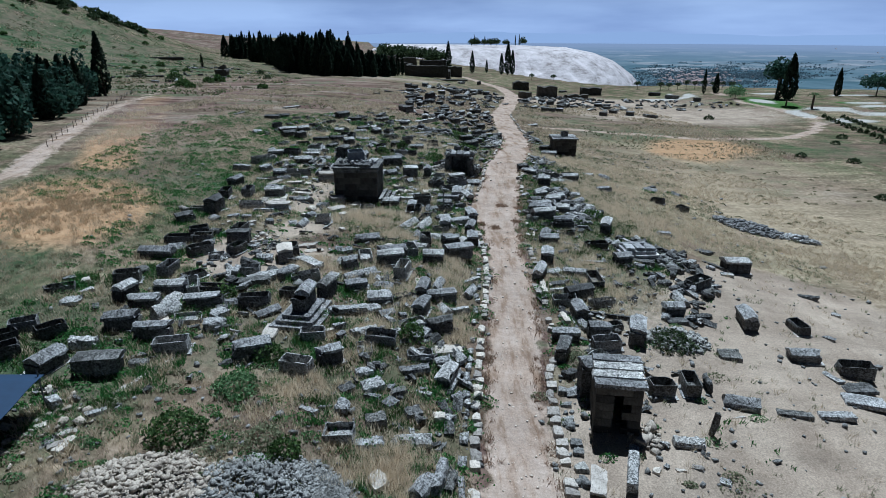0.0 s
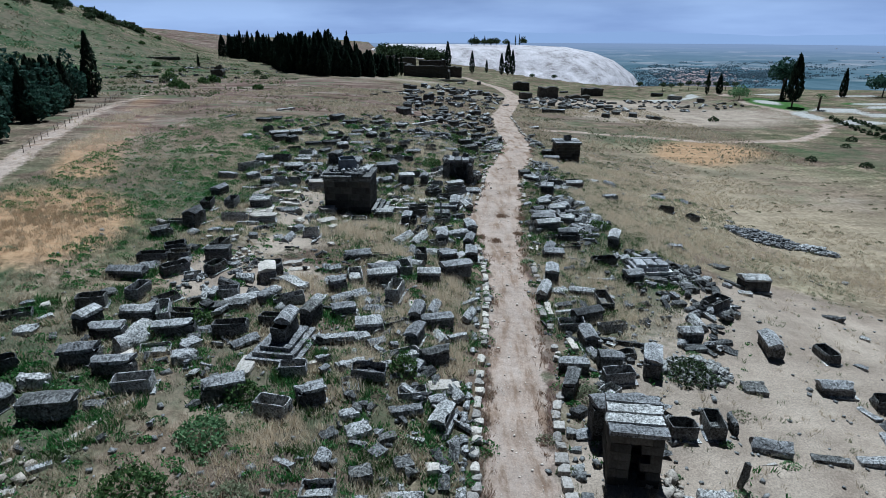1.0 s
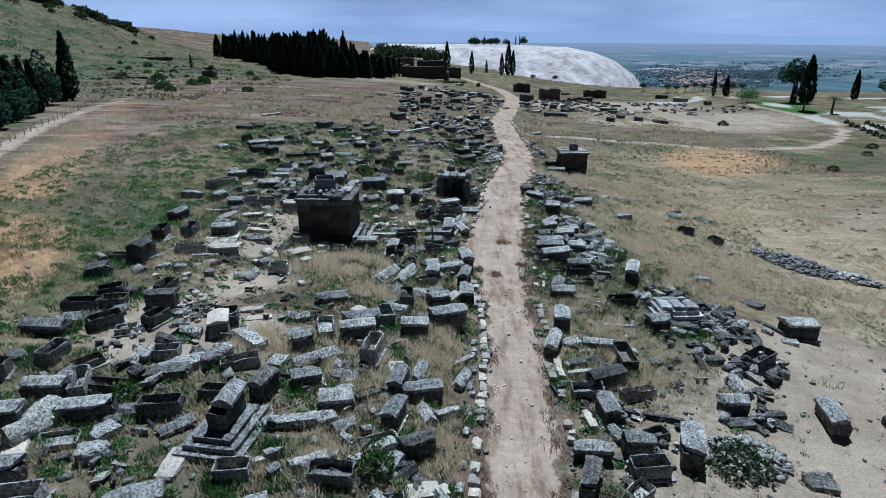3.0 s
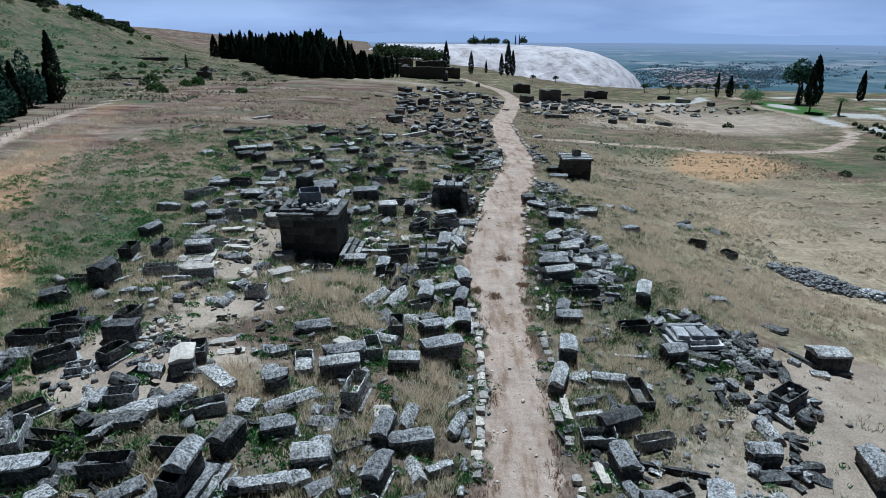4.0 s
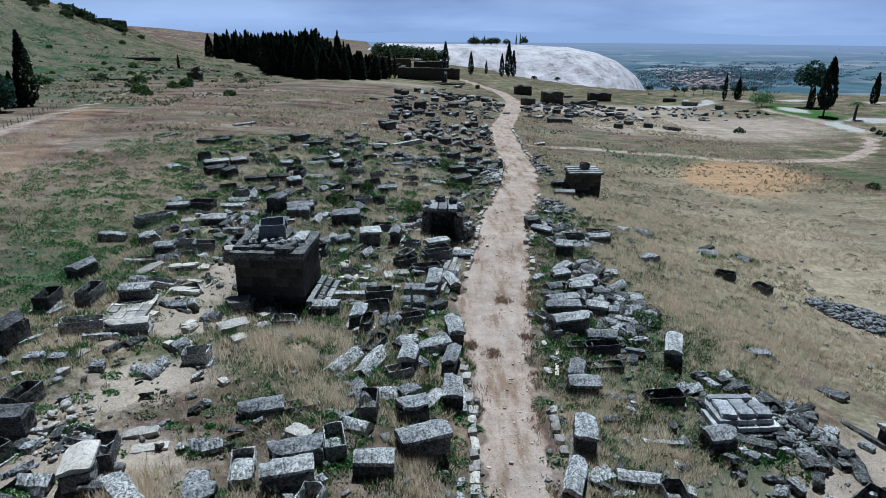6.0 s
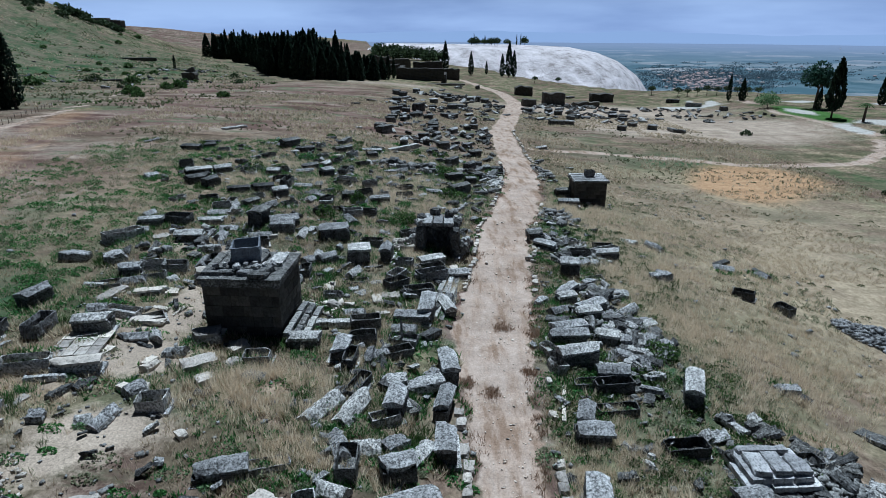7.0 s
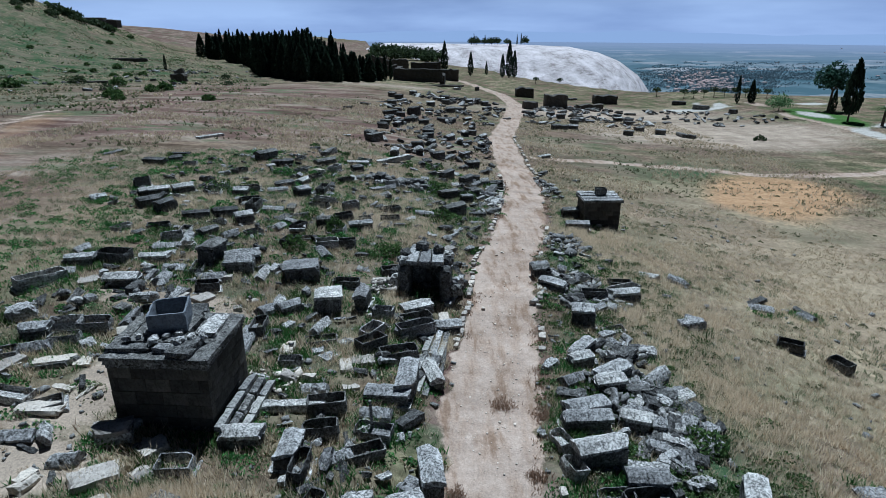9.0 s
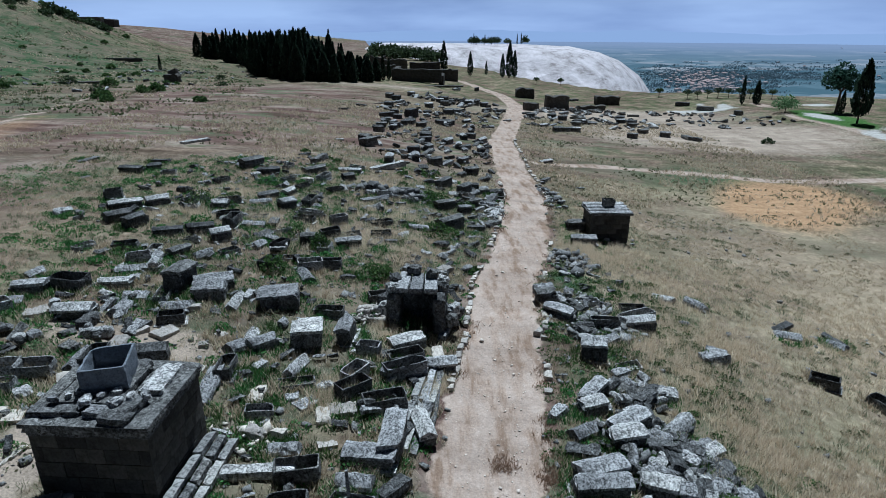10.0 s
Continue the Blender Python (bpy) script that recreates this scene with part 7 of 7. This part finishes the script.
for k in range(14):
    a = k * 0.449
    bm = bmesh.new()
    last = None
    for i in range(6):
        u = i / 5
        c = Vector((math.cos(a) * 2.1 * u, math.sin(a) * 2.1 * u, 4.6 + 0.9 * u - 1.5 * u * u + 0.25 * (k % 3)))
        w = 0.26 * math.sin(math.pi * min(0.97, 0.12 + 0.85 * u))
        pair = [bm.verts.new(c + Vector((-math.sin(a) * w * s, math.cos(a) * w * s, -0.1))) for s in (-1, 1)]
        mid = bm.verts.new(c)
        if last:
            bm.faces.new((last[0], last[2], mid, pair[0]))
            bm.faces.new((last[2], last[1], pair[1], mid))
        last = (pair[0], pair[1], mid)
    part("frond", bm, LEAF, palm)
palm.matrix_world = pose(127, 210, float(ground_z(127, 210)))

# far trees on the terraces
tuft_tree = broad_tree("far_tree", 12, 7, 420, OLIVE, "dark green tree on the far rim", 0.3, 0.8, 1.3)
put(tuft_tree, -10, 590)
for k in range(34):
    stand(tuft_tree, random.uniform(-75, 0), random.uniform(560, 700), random.uniform(0.7, 1.1), 1.0)
for k in range(16):
    x = random.uniform(40, 118)
    ob = copy_thing(tuft_tree if k % 3 else slim, pose(x, 905, -3.5, 0, 0, random.uniform(0, 360)))
    ob.scale = (0.75, 0.75, random.uniform(0.6, 0.95))


# ---- ruins, walls and houses far off ----
def ruin_wall(x, y, turn, l, w, h, label="ruined dark stone wall with an uneven top"):
    bm = block_mesh(l, w, h, seed_next(), 0.25, 1.6)
    for v in bm.verts:
        if v.co.z > h * 0.7:
            v.co.z += noise.noise(Vector((v.co.x * 0.35 + x, y, 0))) * h * 0.22
    ob = part("ruin_wall", bm, NEAR_BLACK)
    ob.matrix_world = pose(x, y, float(ground_z(x, y)) - 0.4, 0, 0, turn)
    tagged(ob, label, "ruin", "ruin walls")


ruin_wall(-9, 342, 2, 24, 2.5, 6.4)
ruin_wall(-19, 352, 88, 18, 2.5, 6.0)
ruin_wall(3, 352, 88, 18, 2.5, 5.4)
ruin_wall(-6, 372, 0, 16, 3, 9.0)
ruin_wall(6, 392, 4, 12, 3, 6.5)
ruin_wall(-26, 370, 0, 10, 2, 6)
ruin_wall(-24, 405, 0, 14, 2, 8)
ruin_wall(-36, 425, 0, 10, 2, 8)
ruin_wall(0, 326, 1, 26, 1.6, 1.0)
ruin_wall(40, 318, 3, 8, 5, 4.4, "square dark tomb house beside the far road")
ruin_wall(46, 272, 0, 8.6, 5, 5.6, "square dark tomb house beside the far road")
ruin_wall(72, 300, 0, 10, 5, 4.0, "square dark tomb house beside the far road")
ruin_wall(56, 268, 4, 6, 3, 2.6, "low ruined tomb wall beside the far road")
ruin_wall(63, 277, -6, 5, 3, 2.2, "low ruined tomb wall beside the far road")
ruin_wall(35, 262, 8, 5, 4, 3.0, "low ruined tomb wall beside the far road")
jumble(52.0, 262.0, 18.0, 10.0, 60, 1.7)
jumble(88.0, 262.0, 14.0, 8.0, 30, 1.4)
jumble(8.0, 262.0, 16.0, 14.0, 40, 1.8)
ruin_wall(-102, 287, 0, 5.6, 4, 3.4, "small dark tomb house on the slope")
ruin_wall(-102, 288, 0, 3.4, 3, 5.0, "small dark tomb house on the slope")
ruin_wall(-128, 268, 10, 14, 1.2, 1.2)
ruin_wall(-166, 374, 4, 22, 1.6, 2.0)
ruin_wall(-476, 900, 3, 46, 12, 11, "ruined fortress wall on a distant brown ridge")
ruin_wall(-440, 898, -4, 14, 12, 10, "ruined fortress wall on a distant brown ridge")
ruin_wall(-505, 905, 6, 26, 10, 8, "ruined fortress wall on a distant brown ridge")
jumble(-150.0, 350.0, 60.0, 80.0, 50, 0.9)
jumble(-128.0, 345.0, 16.0, 12.0, 40, 1.4)


def village():
    walls, roofs = [], []
    for k in range(230):
        near = k < 215
        d = 1300 + 120 * rng.normal() if near else rng.uniform(1300, 3600)
        x = d * (0.41 + 0.032 * rng.normal() if near else rng.uniform(0.33, 0.85))
        w, q, h = (rng.uniform(4, 9), rng.uniform(4, 8), rng.uniform(2.5, 5)) if near else (rng.uniform(4, 9), rng.uniform(4, 8), 2.5)
        z = float(ground_z(x, d))
        walls.append((x, d, z, w, q, h))
    bw, br = bmesh.new(), bmesh.new()
    for x, y, z, w, q, h in walls:
        a = [bw.verts.new((x + sx * w / 2, y + sy * q / 2, z + sz)) for sz in (0, h) for sx, sy in ((-1, -1), (1, -1), (1, 1), (-1, 1))]
        for i in range(4):
            bw.faces.new((a[i], a[(i + 1) % 4], a[4 + (i + 1) % 4], a[4 + i]))
        r = [br.verts.new((x + sx * w * 0.55, y + sy * q * 0.55, z + h)) for sx, sy in ((-1, -1), (1, -1), (1, 1), (-1, 1))]
        t = [br.verts.new((x - w * 0.4, y, z + h + 1.2)), br.verts.new((x + w * 0.4, y, z + h + 1.2))]
        br.faces.new((r[0], r[1], t[1], t[0]))
        br.faces.new((r[2], r[3], t[0], t[1]))
        br.faces.new((r[1], r[2], t[1]))
        br.faces.new((r[3], r[0], t[0]))
    n = 18000
    d = np.concatenate([1300 + 190 * rng.normal(0, 1, n // 60), 1350 + 260 * np.abs(rng.normal(0, 1, n // 60))])
    g = np.concatenate([0.42 + 0.07 * rng.normal(0, 1, n // 60), 0.46 + 0.1 * rng.normal(0, 1, n // 60)])
    c = np.repeat(np.stack([d * g, d, ground_z(d * g, d) + 2.5], 1), 30, 0) + rng.normal(0, 1, (n, 3)) * np.array([9.0, 5.0, 1.2])
    v, f = leaf_cloud(c, 1.9)
    tagged(raw_mesh("orchard_trees", v, f, HAZY_LEAF), "distant trees between village houses, haze painted into their blue-grey leaves", "trees", kind="stuff")
    tagged(part("village_walls", bw, PLASTER), "pale walls of a distant village in the plain", "village", kind="stuff")
    tagged(part("village_roofs", br, TILE), "reddish tiled roofs of a distant village", "village", kind="stuff")


village()

# ---- the blue awning beside the first tombs ----
awning = thing("awning", -23.4, 24.6, 4, "dark blue canvas awning on thin steel posts", "awning")
bm = bmesh.new()
bmesh.ops.create_grid(bm, x_segments=10, y_segments=10, size=0.5)
for v in bm.verts:
    v.co = Vector((v.co.x * 5.4, v.co.y * 4.6, 2.0 - 0.25 * v.co.x + 0.08 * math.sin(v.co.y * 6)))
bmesh.ops.solidify(bm, geom=bm.faces[:], thickness=0.03)
part("canopy", bm, CANVAS, awning)
for sx in (-1, 1):
    for sy in (-1, 1):
        bm = bmesh.new()
        taper_tube(bm, (sx * 2.5, sy * 2.1, -0.2), (sx * 2.5, sy * 2.1, 2.3), 0.04, 0.04, 8)
        part("post", bm, STEEL, awning)

# ---- the wire fence along the track ----
fence = tagged(new("fence"), "low wire fence on thin weathered posts along a track", "fence")
last = None
for k in range(40):
    u = k / 39
    x, y = float(np.interp(u, (0, 0.35, 1), (-52.0, -66.0, -93.5))), float(np.interp(u, (0, 0.35, 1), (78.0, 119.0, 189.0)))
    x, y = x + random.uniform(-0.2, 0.2), y + random.uniform(-0.3, 0.3)
    z = float(ground_z(x, y))
    top = (x + random.uniform(-0.08, 0.08), y, z + 1.0)
    bm = bmesh.new()
    taper_tube(bm, (x, y, z - 0.3), top, 0.04, 0.035, 6)
    part("post", bm, BARK, fence)
    if last:
        for h in (0.35, 0.08):
            bm = bmesh.new()
            taper_tube(bm, (last[0], last[1], last[2] - h), (top[0], top[1], top[2] - h), 0.012, 0.012, 4)
            part("wire", bm, STEEL, fence)
    last = top
